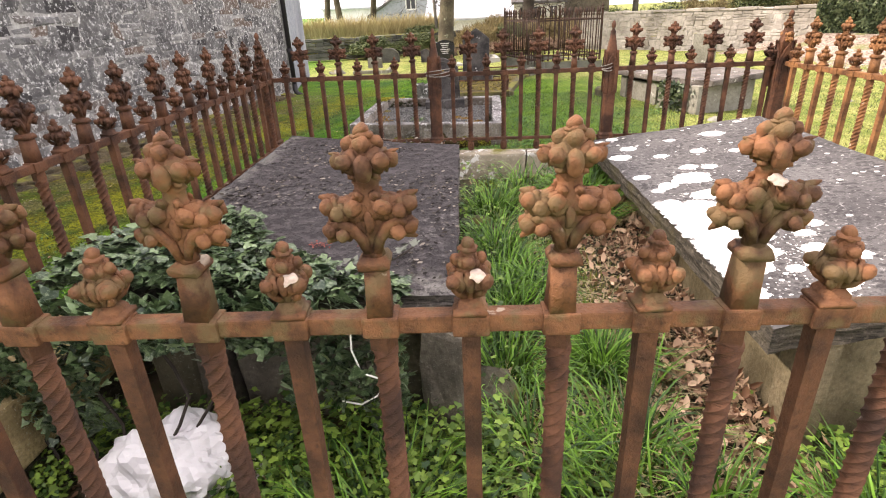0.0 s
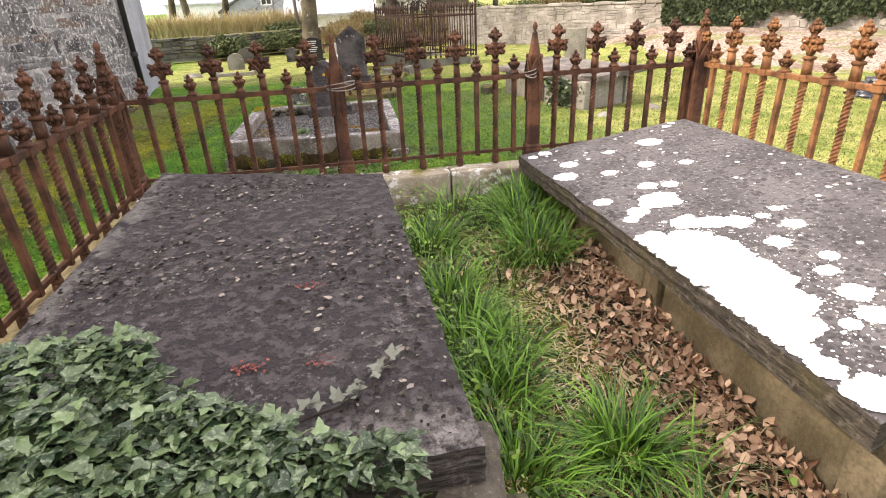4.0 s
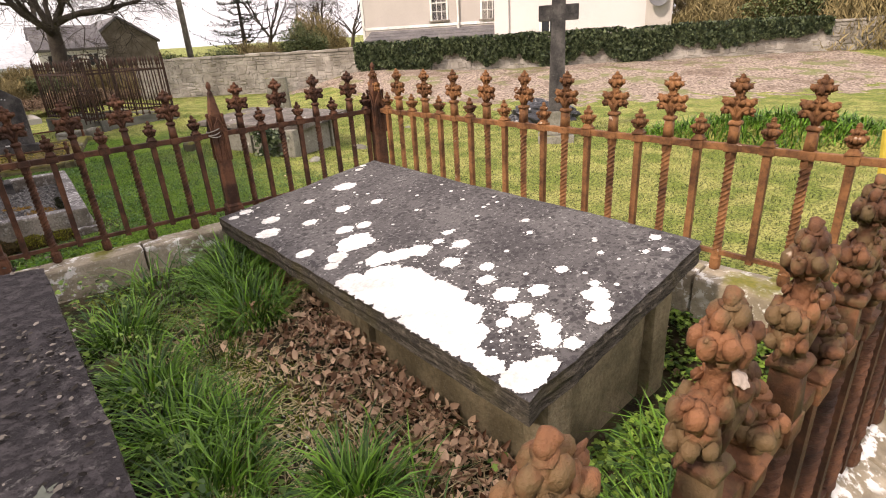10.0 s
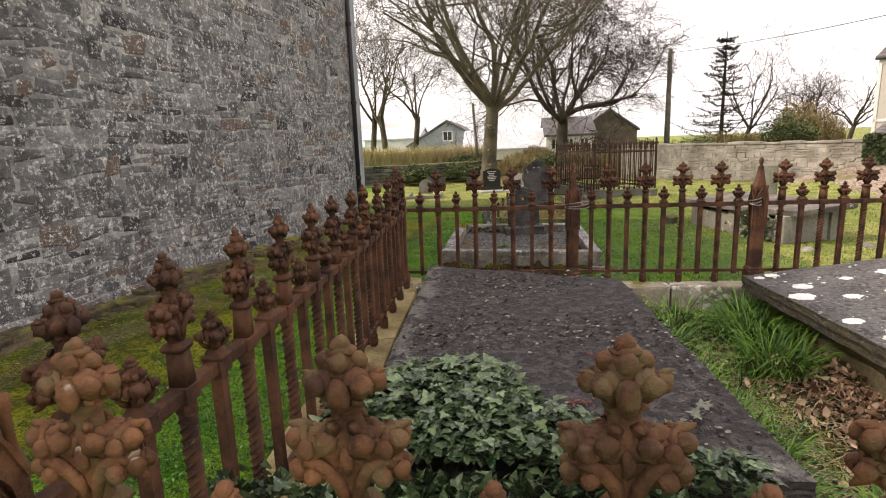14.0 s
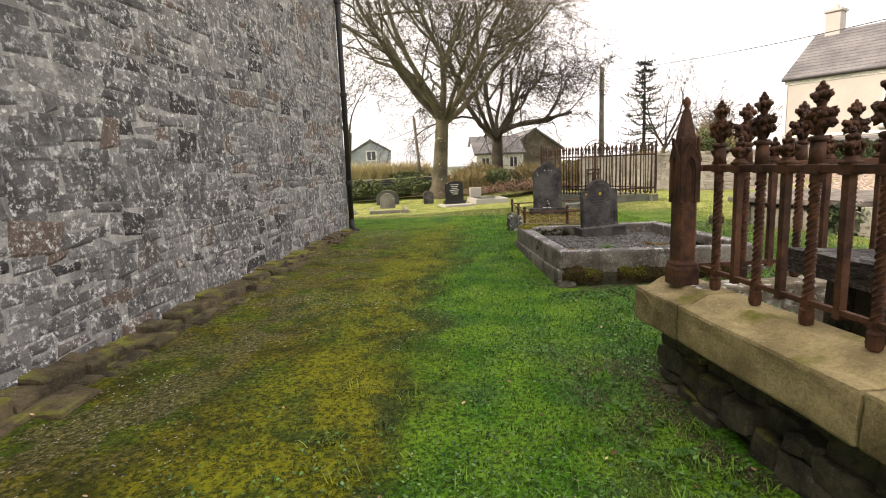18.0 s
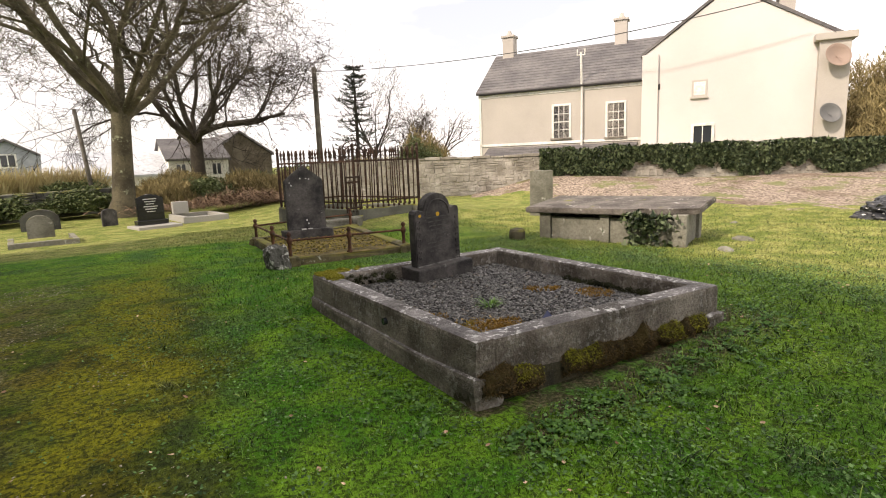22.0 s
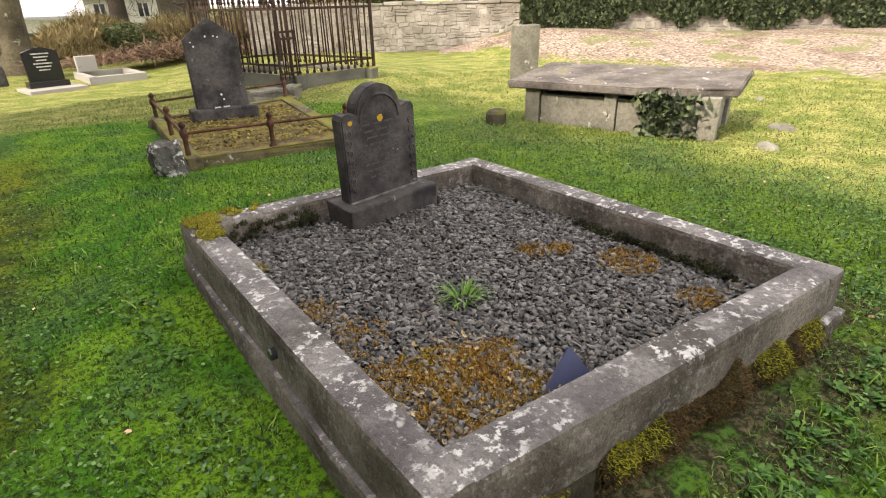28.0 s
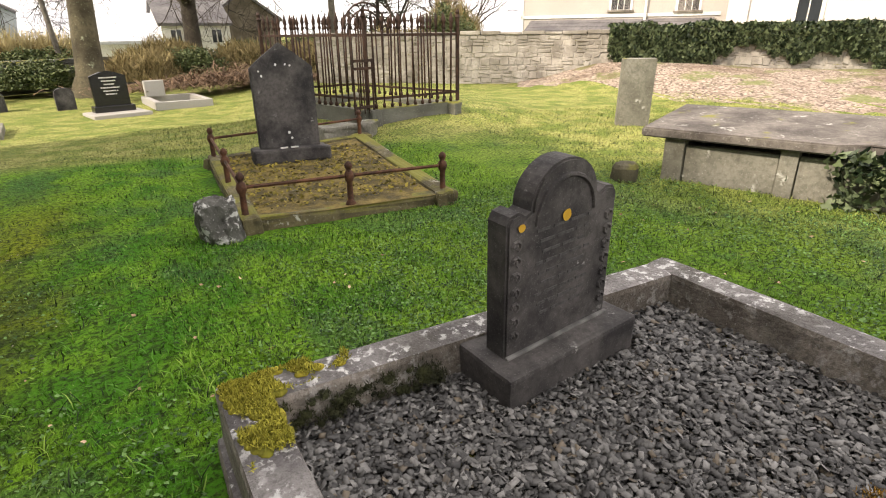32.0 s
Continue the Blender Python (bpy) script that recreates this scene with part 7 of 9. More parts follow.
def low_leaves():
    """Clover and daisy leaves flat in the turf."""
    n = 190000
    xs, ys = rs.uniform(-4.2, 2.6, n), rs.uniform(1.2, 10.0, n)
    keep = clear(xs, ys) & (church_gap(xs, ys) > rs.uniform(1.0, 3.0, n))
    patch = np.array([noise.noise((x * 1.1, y * 1.1, 3.3)) + 0.6 * noise.noise((x * 4.1, y * 4.1, 1.3)) for x, y in zip(xs, ys)])
    keep &= patch > rs.uniform(-0.3, 0.7, n)
    xs, ys = xs[keep], ys[keep]
    n = len(xs)
    me = scatter_mesh("turf_leaves", LEAF_T, LEAF_F, np.stack((xs, ys, grid_z(xs, ys) + rs.uniform(0.006, 0.026, n)), -1), rs.uniform(0, TAU, n), rs.uniform(-0.6, 0.5, n), rs.uniform(-0.5, 0.5, n), rs.uniform(0.009, 0.022, n), leaf_mat("turf leaf", (0.010, 0.036, 0.008), (0.16, 0.30, 0.085), 0.6, 0.2, None, 1.5))
    lone("turf_leaves", me, Matrix(), "small clover and daisy leaves in the turf", "weeds", "", "stuff")
    # tussocks of coarser grass in the short turf
    m = 3200
    cx, cy = rs.uniform(-3.6, 2.4, m), rs.uniform(1.4, 9.8, m)
    bunch = np.array([noise.noise((a * 0.8, b * 0.8, 6.1)) for a, b in zip(cx, cy)])
    ok = (bunch > rs.uniform(-0.3, 0.4, m)) & (church_gap(cx, cy) > 1.7)
    cx, cy = np.repeat(cx[ok], 14), np.repeat(cy[ok], 14)
    n = len(cx)
    xs, ys = cx + rs.normal(0, 0.022, n), cy + rs.normal(0, 0.022, n)
    keep = clear(xs, ys)
    xs, ys = xs[keep], ys[keep]
    n = len(xs)
    ln = rs.uniform(0.03, 0.075, n)
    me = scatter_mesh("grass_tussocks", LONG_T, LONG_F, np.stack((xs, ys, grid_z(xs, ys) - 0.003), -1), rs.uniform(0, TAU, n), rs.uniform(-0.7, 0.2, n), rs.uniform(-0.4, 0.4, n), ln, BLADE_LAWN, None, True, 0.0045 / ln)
    lone("grass_tussocks", me, Matrix(), "small tussocks of coarser grass in the turf", "grass", "", "stuff")
    n = 520
    xs, ys = rs.uniform(-4.7, 2.4, n), rs.uniform(1.0, 9.5, n)
    keep = clear(xs, ys)
    xs, ys = xs[keep], ys[keep]
    n = len(xs)
    me = scatter_mesh("fallen_leaves", DEAD_T, DEAD_F, np.stack((xs, ys, grid_z(xs, ys) + 0.012), -1), rs.uniform(0, TAU, n), rs.uniform(-0.4, 0.4, n), rs.uniform(-0.4, 0.4, n), rs.uniform(0.008, 0.03, n), DEAD_LEAF)
    lone("fallen_leaves", me, Matrix(), "scattered dead leaves and bits on the turf", "leaf litter", "", "stuff")
    # pale grit washed out below the church wall
    n = 15000
    ys = rs.uniform(0.5, 11.0, n)
    gap = np.abs(rs.normal(0.85, 0.42, n)) + 0.2
    xs = CH0.x + (ys - CH0.y) * CHD.x / CHD.y + gap * 1.02
    patch = np.array([noise.noise((x * 1.3, y * 0.9, 8.1)) for x, y in zip(xs, ys)])
    keep = patch > rs.uniform(0.05, 0.45, n)
    xs, ys = xs[keep], ys[keep]
    n = len(xs)
    me = scatter_mesh("grit", CHIP_T, CHIP_F, np.stack((xs, ys, grid_z(xs, ys) - 0.001), -1), rs.uniform(0, TAU, n), rs.uniform(-0.3, 0.3, n), rs.uniform(-0.3, 0.3, n), rs.uniform(0.005, 0.016, n), weathered("pale grit", (0.16, 0.135, 0.095), (0.50, 0.45, 0.38), 40, 3, None, 9, 0.5, 0, 0.95, 0.4, 0.5, True))
    lone("grit", me, Matrix(), "pale grit and mortar crumbs along the church wall", "gravel", "", "stuff")


low_leaves()


# ---- inside the railings ----
def in_strip(xs, ys):
    """The open ground between and before the slabs."""
    mid = (xs > -0.10 - 0.035 * (ys - 1.4)) & (xs < 0.885 - 0.03 * (ys - 1.4)) & (ys > 0.95) & (ys < 3.84)
    front = (ys < 1.5) & (ys > 0.95) & (xs > -1.40) & (xs < 2.0)
    left = (xs < -1.28) & (xs > -1.42) & (ys > 1.0)
    right = (xs > 1.72) & (xs < 2.05) & (ys > 1.0) & (ys < 3.8)
    return mid | front | left | right


def soil_at(xs, ys):
    return zmap(soil_z, xs, ys)


def inner_growth():
    # long grass: thick tufts against the dark slab and at the back, a few in front
    tufts = []
    for cx, cy, r, n in ((0.02, 3.2, 0.14, 300), (0.58, 3.40, 0.17, 620), (0.56, 3.05, 0.15, 420), (0.04, 2.75, 0.13, 330), (0.06, 2.45, 0.14, 380), (0.07, 2.1, 0.14, 360), (0.22, 2.35, 0.10, 150), (0.06, 1.78, 0.12, 280), (0.42, 1.84, 0.09, 330), (0.44, 1.45, 0.12, 160), (0.14, 1.38, 0.14, 190), (0.62, 1.18, 0.12, 90), (-0.3, 1.15, 0.2, 200), (0.95, 1.1, 0.15, 200), (0.68, 3.68, 0.10, 240), (0.25, 3.6, 0.2, 120), (1.3, 1.2, 0.2, 140), (0.45, 1.85, 0.22, 40), (0.40, 1.2, 0.25, 130), (0.32, 2.9, 0.12, 60)):
        a, d = rs.uniform(0, TAU, n), r * np.sqrt(rs.uniform(0, 1, n))
        tufts.append(np.stack((cx + d * np.cos(a), cy + d * np.sin(a), a + rs.normal(-TAU / 4, 0.7, n), rs.uniform(0.11, 0.27, n)), -1))
    t = np.concatenate(tufts)
    t = t[in_strip(t[:, 0], t[:, 1])]
    n = len(t)
    me = scatter_mesh("long_grass", LONG_T, LONG_F, np.stack((t[:, 0], t[:, 1], soil_at(t[:, 0], t[:, 1]) - 0.005), -1), t[:, 2], rs.uniform(-0.35, 0.25, n), rs.uniform(-0.35, 0.35, n), t[:, 3], BLADE, None, True, rs.uniform(0.005, 0.009, n) / t[:, 3])
    lone("long_grass", me, Matrix(), "bright green tufts of long grass between the slab tombs", "grass", "", "stuff")
    # short ground cover
    n = 26000
    xs, ys = rs.uniform(-1.4, 2.05, n), rs.uniform(0.95, 3.84, n)
    xs[:9000], ys[:9000] = rs.uniform(-1.35, 0.35, 9000), rs.uniform(0.95, 1.5, 9000)
    xs[9000:14000], ys[9000:14000] = rs.uniform(1.0, 2.05, 5000), rs.uniform(0.95, 1.75, 5000)
    patch = np.array([noise.noise((x * 2.1, y * 2.1, 5.5)) for x, y in zip(xs, ys)])
    keep = in_strip(xs, ys) & ((patch > rs.uniform(-0.3, 0.35, n)) | (xs > 1.2) | (ys > 3.1) | (xs < 0.05))
    keep &= ((xs + 1.0) / 0.22) ** 2 + ((ys - 1.18) / 0.20) ** 2 > 1
    xs, ys = xs[keep], ys[keep]
    n = len(xs)
    me = scatter_mesh("ground_weeds", WEED_T, WEED_F, np.stack((xs, ys, soil_at(xs, ys) + rs.uniform(0.01, 0.07, n) + np.where(xs < 0.1, rs.uniform(0, 0.12, n) * np.clip((ys - 1.0) * 2.5, 0.2, 1), 0)), -1), rs.uniform(0, TAU, n), rs.uniform(-0.6, 0.5, n), rs.uniform(-0.5, 0.5, n), rs.uniform(0.014, 0.036, n), WEED)
    lone("ground_weeds", me, Matrix(), "fresh green cut-leaved weeds covering the soil", "weeds", "", "stuff")
    # dead leaves, deepest beside the lichened tomb
    n = 4600
    ys = rs.uniform(1.0, 3.5, n)
    xs = 0.88 - np.abs(rs.normal(0, 0.20, n)) - 0.03 * (ys - 1.4)
    xs[:900], ys[:900] = rs.uniform(-1.3, 2.0, 900), rs.uniform(0.95, 3.8, 900)
    keep = in_strip(xs, ys) & (rs.uniform(0, 1, n) < np.clip(1.35 - 0.30 * np.abs(ys - 1.9) ** 1.4, 0.1, 1))
    xs, ys = xs[keep], ys[keep]
    n = len(xs)
    heap = 0.012 + rs.uniform(0, 0.045, n) * np.exp(-((xs - 0.8) / 0.25) ** 2)
    me = scatter_mesh("dead_leaves", DEAD_T, DEAD_F, np.stack((xs, ys, soil_at(xs, ys) + heap), -1), rs.uniform(0, TAU, n), rs.uniform(-1.1, 1.1, n), rs.uniform(-1.1, 1.1, n), 0.015 + 0.042 * rs.uniform(0, 1, n) ** 1.3, DEAD_LEAF, None, False, rs.uniform(0.35, 1.15, n))
    lone("dead_leaves", me, Matrix(), "drift of brown beech leaves beside the lichened tomb", "leaf litter", "", "stuff")
    # short moss and seedling grass over the bare middle
    n = 22000
    xs, ys = rs.uniform(-0.05, 0.75, n), rs.uniform(1.0, 3.8, n)
    patch = np.array([noise.noise((x * 3.3, y * 3.3, 2.5)) + 0.4 * noise.noise((x * 9.0, y * 9.0, 7.5)) for x, y in zip(xs, ys)])
    keep = in_strip(xs, ys) & (patch > rs.uniform(-0.35, 0.4, n)) & (xs < 0.62 + 0.10 * rs.normal(0, 1, n))
    xs, ys = xs[keep], ys[keep]
    n = len(xs)
    ln = rs.uniform(0.015, 0.055, n)
    me = scatter_mesh("moss_cover", BLADE_T, BLADE_F, np.stack((xs, ys, soil_at(xs, ys) + rs.uniform(0, 0.012, n)), -1), rs.uniform(0, TAU, n), rs.uniform(-1.0, 0.4, n), rs.uniform(-0.6, 0.6, n), ln, leaf_mat("moss and seedling grass", (0.030, 0.062, 0.008), (0.27, 0.30, 0.045), 0.7, 0.2), None, False, 0.0045 / ln)
    lone("moss_cover", me, Matrix(), "low yellow green moss and seedling grass on the soil", "moss", "", "stuff")
    # pale pebbles
    n = 130
    cx, cy = rs.normal(0.40, 0.14, n), rs.normal(2.1, 0.16, n)
    keep = in_strip(cx, cy)
    cx, cy = cx[keep], cy[keep]
    n = len(cx)
    me = scatter_mesh("pebbles", CHIP_T, CHIP_F, np.stack((cx, cy, soil_at(cx, cy) + 0.012), -1), rs.uniform(0, TAU, n), rs.uniform(-0.5, 0.5, n), rs.uniform(-0.5, 0.5, n), rs.uniform(0.006, 0.018, n), weathered("pale pebble", (0.20, 0.19, 0.17), (0.6, 0.58, 0.54), 60, 5, None, 9, 0.5, 0, 0.9, 0.4, 0.6, True))
    lone("pebbles", me, Matrix(), "small pale pebbles on the bare soil between the tombs", "pebbles", "", "stuff")
    # dry stalks
    n = 3600
    ys, xs = rs.uniform(1.0, 3.4, n), rs.uniform(0.0, 0.88, n)
    keep = in_strip(xs, ys)
    xs, ys = xs[keep], ys[keep]
    n = len(xs)
    ln = rs.uniform(0.03, 0.15, n)
    me = scatter_mesh("dry_stalks", BLADE_T, BLADE_F, np.stack((xs, ys, soil_at(xs, ys) + 0.02), -1), rs.uniform(0, TAU, n), rs.uniform(-1.5, -1.1, n), rs.uniform(-0.3, 0.3, n), ln, STRAW, None, False, rs.uniform(0.003, 0.006, n) / ln)
    lone("dry_stalks", me, Matrix(), "dry straw-coloured stalks lying on the soil", "stalks", "", "stuff")
    # litter on the dark slab
    n = 4600
    xs, ys = rs.uniform(-1.26, -0.12, n), rs.uniform(1.5, 3.5, n)
    patch = np.array([noise.noise((x * 2.5, y * 2.5, 9.5)) for x, y in zip(xs, ys)])
    keep = patch > rs.uniform(-0.35, 0.5, n)
    xs, ys = xs[keep], ys[keep]
    n = len(xs)
    me = scatter_mesh("slab_litter", DEAD_T, DEAD_F, np.stack((xs, ys, np.full(n, 0.806)), -1), rs.uniform(0, TAU, n), rs.uniform(-0.25, 0.25, n), rs.uniform(-0.25, 0.25, n), 0.004 + 0.024 * rs.uniform(0, 1, n) ** 2.2, leaf_mat("dark leaf crumbs", (0.014, 0.011, 0.009), (0.34, 0.30, 0.25), 0.85, 0.2, None, 2.6))
    lone("slab_litter", me, Matrix(), "dark crumbs of dead leaf on the slab", "leaf litter", "", "stuff")
    # red stonecrop
    n = 130
    c = rs.randint(0, 3, n)
    cx, cy = np.array([-0.59, -0.41, -0.47])[c], np.array([1.82, 1.805, 2.20])[c]
    me = scatter_mesh("stonecrop", WEED_T, WEED_F, np.stack((cx + rs.normal(0, 0.020, n), cy + rs.normal(0, 0.012, n), np.full(n, 0.808)), -1), rs.uniform(0, TAU, n), rs.uniform(-0.6, 0.6, n), rs.uniform(-0.5, 0.5, n), rs.uniform(0.005, 0.011, n), leaf_mat("red stonecrop", (0.09, 0.022, 0.020), (0.26, 0.075, 0.055), 0.7))
    lone("stonecrop", me, Matrix(), "small red stonecrop growing on the slab", "plant", "", "stuff")


inner_growth()


def ivy_on_tomb():
    pos, nrm = [], []
    rng = random.Random(5)
    while len(pos) < 5600:
        x, y = rng.uniform(-1.48, -0.22), rng.uniform(1.16, 2.25)
        lim = 1.88 - 0.20 * smooth01((x + 0.82) / 0.12) - 0.20 * smooth01((x + 0.68) / 0.36) - 0.30 * smooth01((-1.08 - x) / 0.25) + 0.07 * noise.noise((x * 6, y * 3, 0))
        if y > lim or (x > -0.35 and y > 1.52):
            continue
        hump = 0.10 * math.exp(-((x + 0.98) / 0.34) ** 2 - ((y - 1.66) / 0.36) ** 2)
        if y > 1.40 and x > -1.30:
            z = 0.815 + rng.uniform(0.0, 0.05) + hump * rng.uniform(0.5, 1.1)
            tilt = rng.uniform(-0.6, 0.2)
        else:
            low = 0.40 if x < -1.08 else 0.30 if x > -0.55 else 0.13
            z = 0.86 - rng.uniform(0.0, 1.0) * low * (1 + 0.4 * noise.noise((x * 9, 2, 3)))
            y = 1.36 - rng.uniform(0, 0.10) - 0.12 * (0.85 - z)
            tilt = rng.uniform(-1.5, -0.7)
        pos.append((x, y, z))
        nrm.append(tilt)
    n = len(pos)
    me = scatter_mesh("ivy", IVY_T, IVY_F, pos, rs.normal(TAU / 2, 1.1, n), -np.array(nrm) * rs.uniform(0.6, 1.1, n), rs.uniform(-0.7, 0.7, n), rs.uniform(0.018, 0.052, n), IVY)
    ivy = thing("ivy", Matrix(), "dense dark ivy with pale-edged leaves spilling over the slab", "ivy")
    put("leaves", me, ivy, None, "", "stuff")
    for k in range(6):
        bm = bmesh.new()
        x = -1.30 + 0.1 * k
        pts = [(x + 0.05 * math.sin(i * 1.3 + k), 1.36 - 0.02 * i + 0.12 * (i > 5) * 0, 0.82 - 0.085 * i) for i in range(7)]
        add_tube(bm, [(x, 1.62, 0.83)] + pts, 0.005, 5)
        part("stem", bm, BARK_DARK, ivy)
    # the single runner creeping over the slab's corner
    pts = [(-0.52, 1.56), (-0.47, 1.595), (-0.42, 1.615), (-0.37, 1.63), (-0.33, 1.67), (-0.30, 1.69), (-0.275, 1.735), (-0.253, 1.785)]
    bm = bmesh.new()
    add_tube(bm, [(x, y, 0.812) for x, y in pts], 0.003, 5)
    run = thing("ivy_runner", Matrix(), "thin ivy runner with pale veined leaves on the slab", "ivy")
    part("stem", bm, BARK_DARK, run)
    leaf = scatter_mesh("leaf", IVY_T, IVY_F, [(0, 0, 0)], np.zeros(1), np.zeros(1), np.zeros(1), np.ones(1), leaf_mat("pale ivy leaf", (0.10, 0.115, 0.085), (0.26, 0.27, 0.22), 0.5))
    for i in range(34):
        s = i / 33 * 6.99
        a, b = pts[int(s)], pts[int(s) + 1]
        f = s - int(s)
        sc = rng.uniform(0.018, 0.034)
        put("leaf", leaf, run, pose(a[0] + (b[0] - a[0]) * f + rng.uniform(-0.022, 0.022), a[1] + (b[1] - a[1]) * f + rng.uniform(-0.022, 0.022), 0.824 + rng.uniform(0, 0.012), rng.uniform(-10, 40), rng.uniform(-25, 25), rng.uniform(0, 360)) @ Matrix.Diagonal((sc, sc, sc, 1)))


ivy_on_tomb()


# ---- crust lichen on the slab ----
def slab_top(x, y):
    nl, nr, fr, fl = [Vector(p) for p in RS]
    t = (y - nl.y) / (fl.y - nl.y)
    lo, hi = nl.x + (fl.x - nl.x) * t, nr.x + (fr.x - nr.x) * t
    s_ = (x - lo) / (hi - lo)
    return (nl.z * (1 - s_) + nr.z * s_) * (1 - t) + (fl.z * (1 - s_) + fr.z * s_) * t


def lichen_disc(x, y, r, k, parent, big=1.0):
    bm = bmesh.new()
    n = 54
    c = bm.verts.new((x, y, slab_top(x, y) + 0.0022 + 0.00004 * (k % 25)))
    ring = []
    for i in range(n):
        a = TAU * i / n
        q = r * (1 + 0.22 * noise.noise((math.cos(a) * 1.6 + x * 9, math.sin(a) * 1.6 + y * 9, k)) + 0.16 * noise.noise((math.cos(a) * 4, math.sin(a) * 4, k * 3.7 + 0.5)) + 0.16 * noise.noise((math.cos(a) * 9, math.sin(a) * 9, k * 1.3)))
        px_, py_ = x + q * math.cos(a), y + q * math.sin(a)
        ring.append(bm.verts.new((px_, py_, slab_top(px_, py_) + 0.0012 + 0.00004 * (k % 25))))
    for i in range(n):
        bm.faces.new((c, ring[i], ring[(i + 1) % n]))
    part("lichen_patch", bm, LICHEN, parent, "white crust lichen" if k == 0 else "")


SPOTS = [(0.99, 2.74, 84), (1.12, 2.88, 36), (1.03, 2.92, 43), (0.77, 3.26, 55), (0.78, 2.85, 40), (1.37, 3.52, 65), (1.17, 3.19, 42), (1.33, 3.1, 32), (0.97, 3.18, 38),
         (0.85, 3.43, 48), (0.81, 3.71, 36), (0.73, 3.68, 28), (1.25, 2.29, 37), (1.12, 2.2, 40), (1.21, 2.4, 22), (1.11, 2.4, 53), (1.04, 2.44, 54), (0.96, 2.49, 55), (1.11, 1.98, 31), (1.18, 2.05, 29)]
SPOTS_NEAR = [(1.17, 1.775, 36), (1.085, 1.85, 44), (1.045, 1.745, 42), (0.965, 1.735, 26), (1.055, 1.655, 30), (1.03, 1.60, 34), (0.985, 1.56, 32), (1.015, 1.50, 28), (1.26, 1.605, 42), (1.22, 1.55, 32), (1.165, 1.52, 36), (0.90, 1.50, 36), (1.32, 1.8, 22), (1.31, 1.65, 17), (0.80, 2.62, 30), (0.86, 2.68, 46),
              (1.69, 1.66, 20), (1.63, 1.58, 15), (1.58, 1.63, 12), (1.49, 1.76, 11), (1.56, 2.21, 16), (1.48, 2.11, 13), (1.29, 2.43, 22), (1.11, 3.49, 30), (1.6, 3.75, 24), (1.66, 3.8, 22)]


def slab_lichen():
    k = 0
    for x, y, r in SPOTS + SPOTS_NEAR:
        lichen_disc(x, y, r / 1000 * 1.05, k, TOMB_R)
        k += 1
    # the broad crust along one edge, grown together from many discs
    rng = random.Random(31)
    y0 = 2.46
    while y0 > 1.47:
        wide = float(np.interp(y0, (1.48, 1.59, 1.66, 1.75, 1.82, 1.89, 2.0, 2.27, 2.39, 2.45), (0.915, 0.85, 0.845, 0.87, 0.945, 1.0, 1.025, 1.02, 0.96, 0.86))) + 0.02 * noise.noise((y0 * 17, 2.0, 0))
        x = 0.766 - 0.0364 * (y0 - 1.437) + 0.036
        while x < max(wide - 0.025, 0.815):
            lichen_disc(x, y0 + rng.uniform(-0.02, 0.02), rng.uniform(0.030, 0.052) if x > 0.82 else 0.038, k, TOMB_R)
            k += 1
            x += 0.040
        y0 -= 0.048
    bm = bmesh.new()
    for i in range(900):
        cx, cy, cr = rng.choice(SPOTS + SPOTS_NEAR) if i % 2 else (0.80 + 0.24 * rng.random() ** 0.5, rng.uniform(1.5, 2.5), 60)
        a, q = rng.uniform(0, TAU), cr / 1000 * rng.uniform(0.95, 1.9)
        x, y, r = cx + q * math.cos(a), cy + q * math.sin(a), rng.uniform(0.0015, 0.0055)
        if 0.80 < x < 1.72 and 1.50 < y < 3.85:
            z = slab_top(x, y) + 0.0016
            bm.faces.new([bm.verts.new((x + r * rng.uniform(0.6, 1.3) * math.cos(TAU * j / 6), y + r * rng.uniform(0.6, 1.3) * math.sin(TAU * j / 6), z)) for j in range(6)])
    tagged(part("lichen_specks", bm, LICHEN, TOMB_R), kind="stuff")
    for _ in range(70):
        x, y = rng.uniform(0.8, 1.7), rng.uniform(1.55, 3.75)
        lichen_disc(x, y, rng.uniform(0.004, 0.012), k, TOMB_R)
        k += 1


slab_lichen()


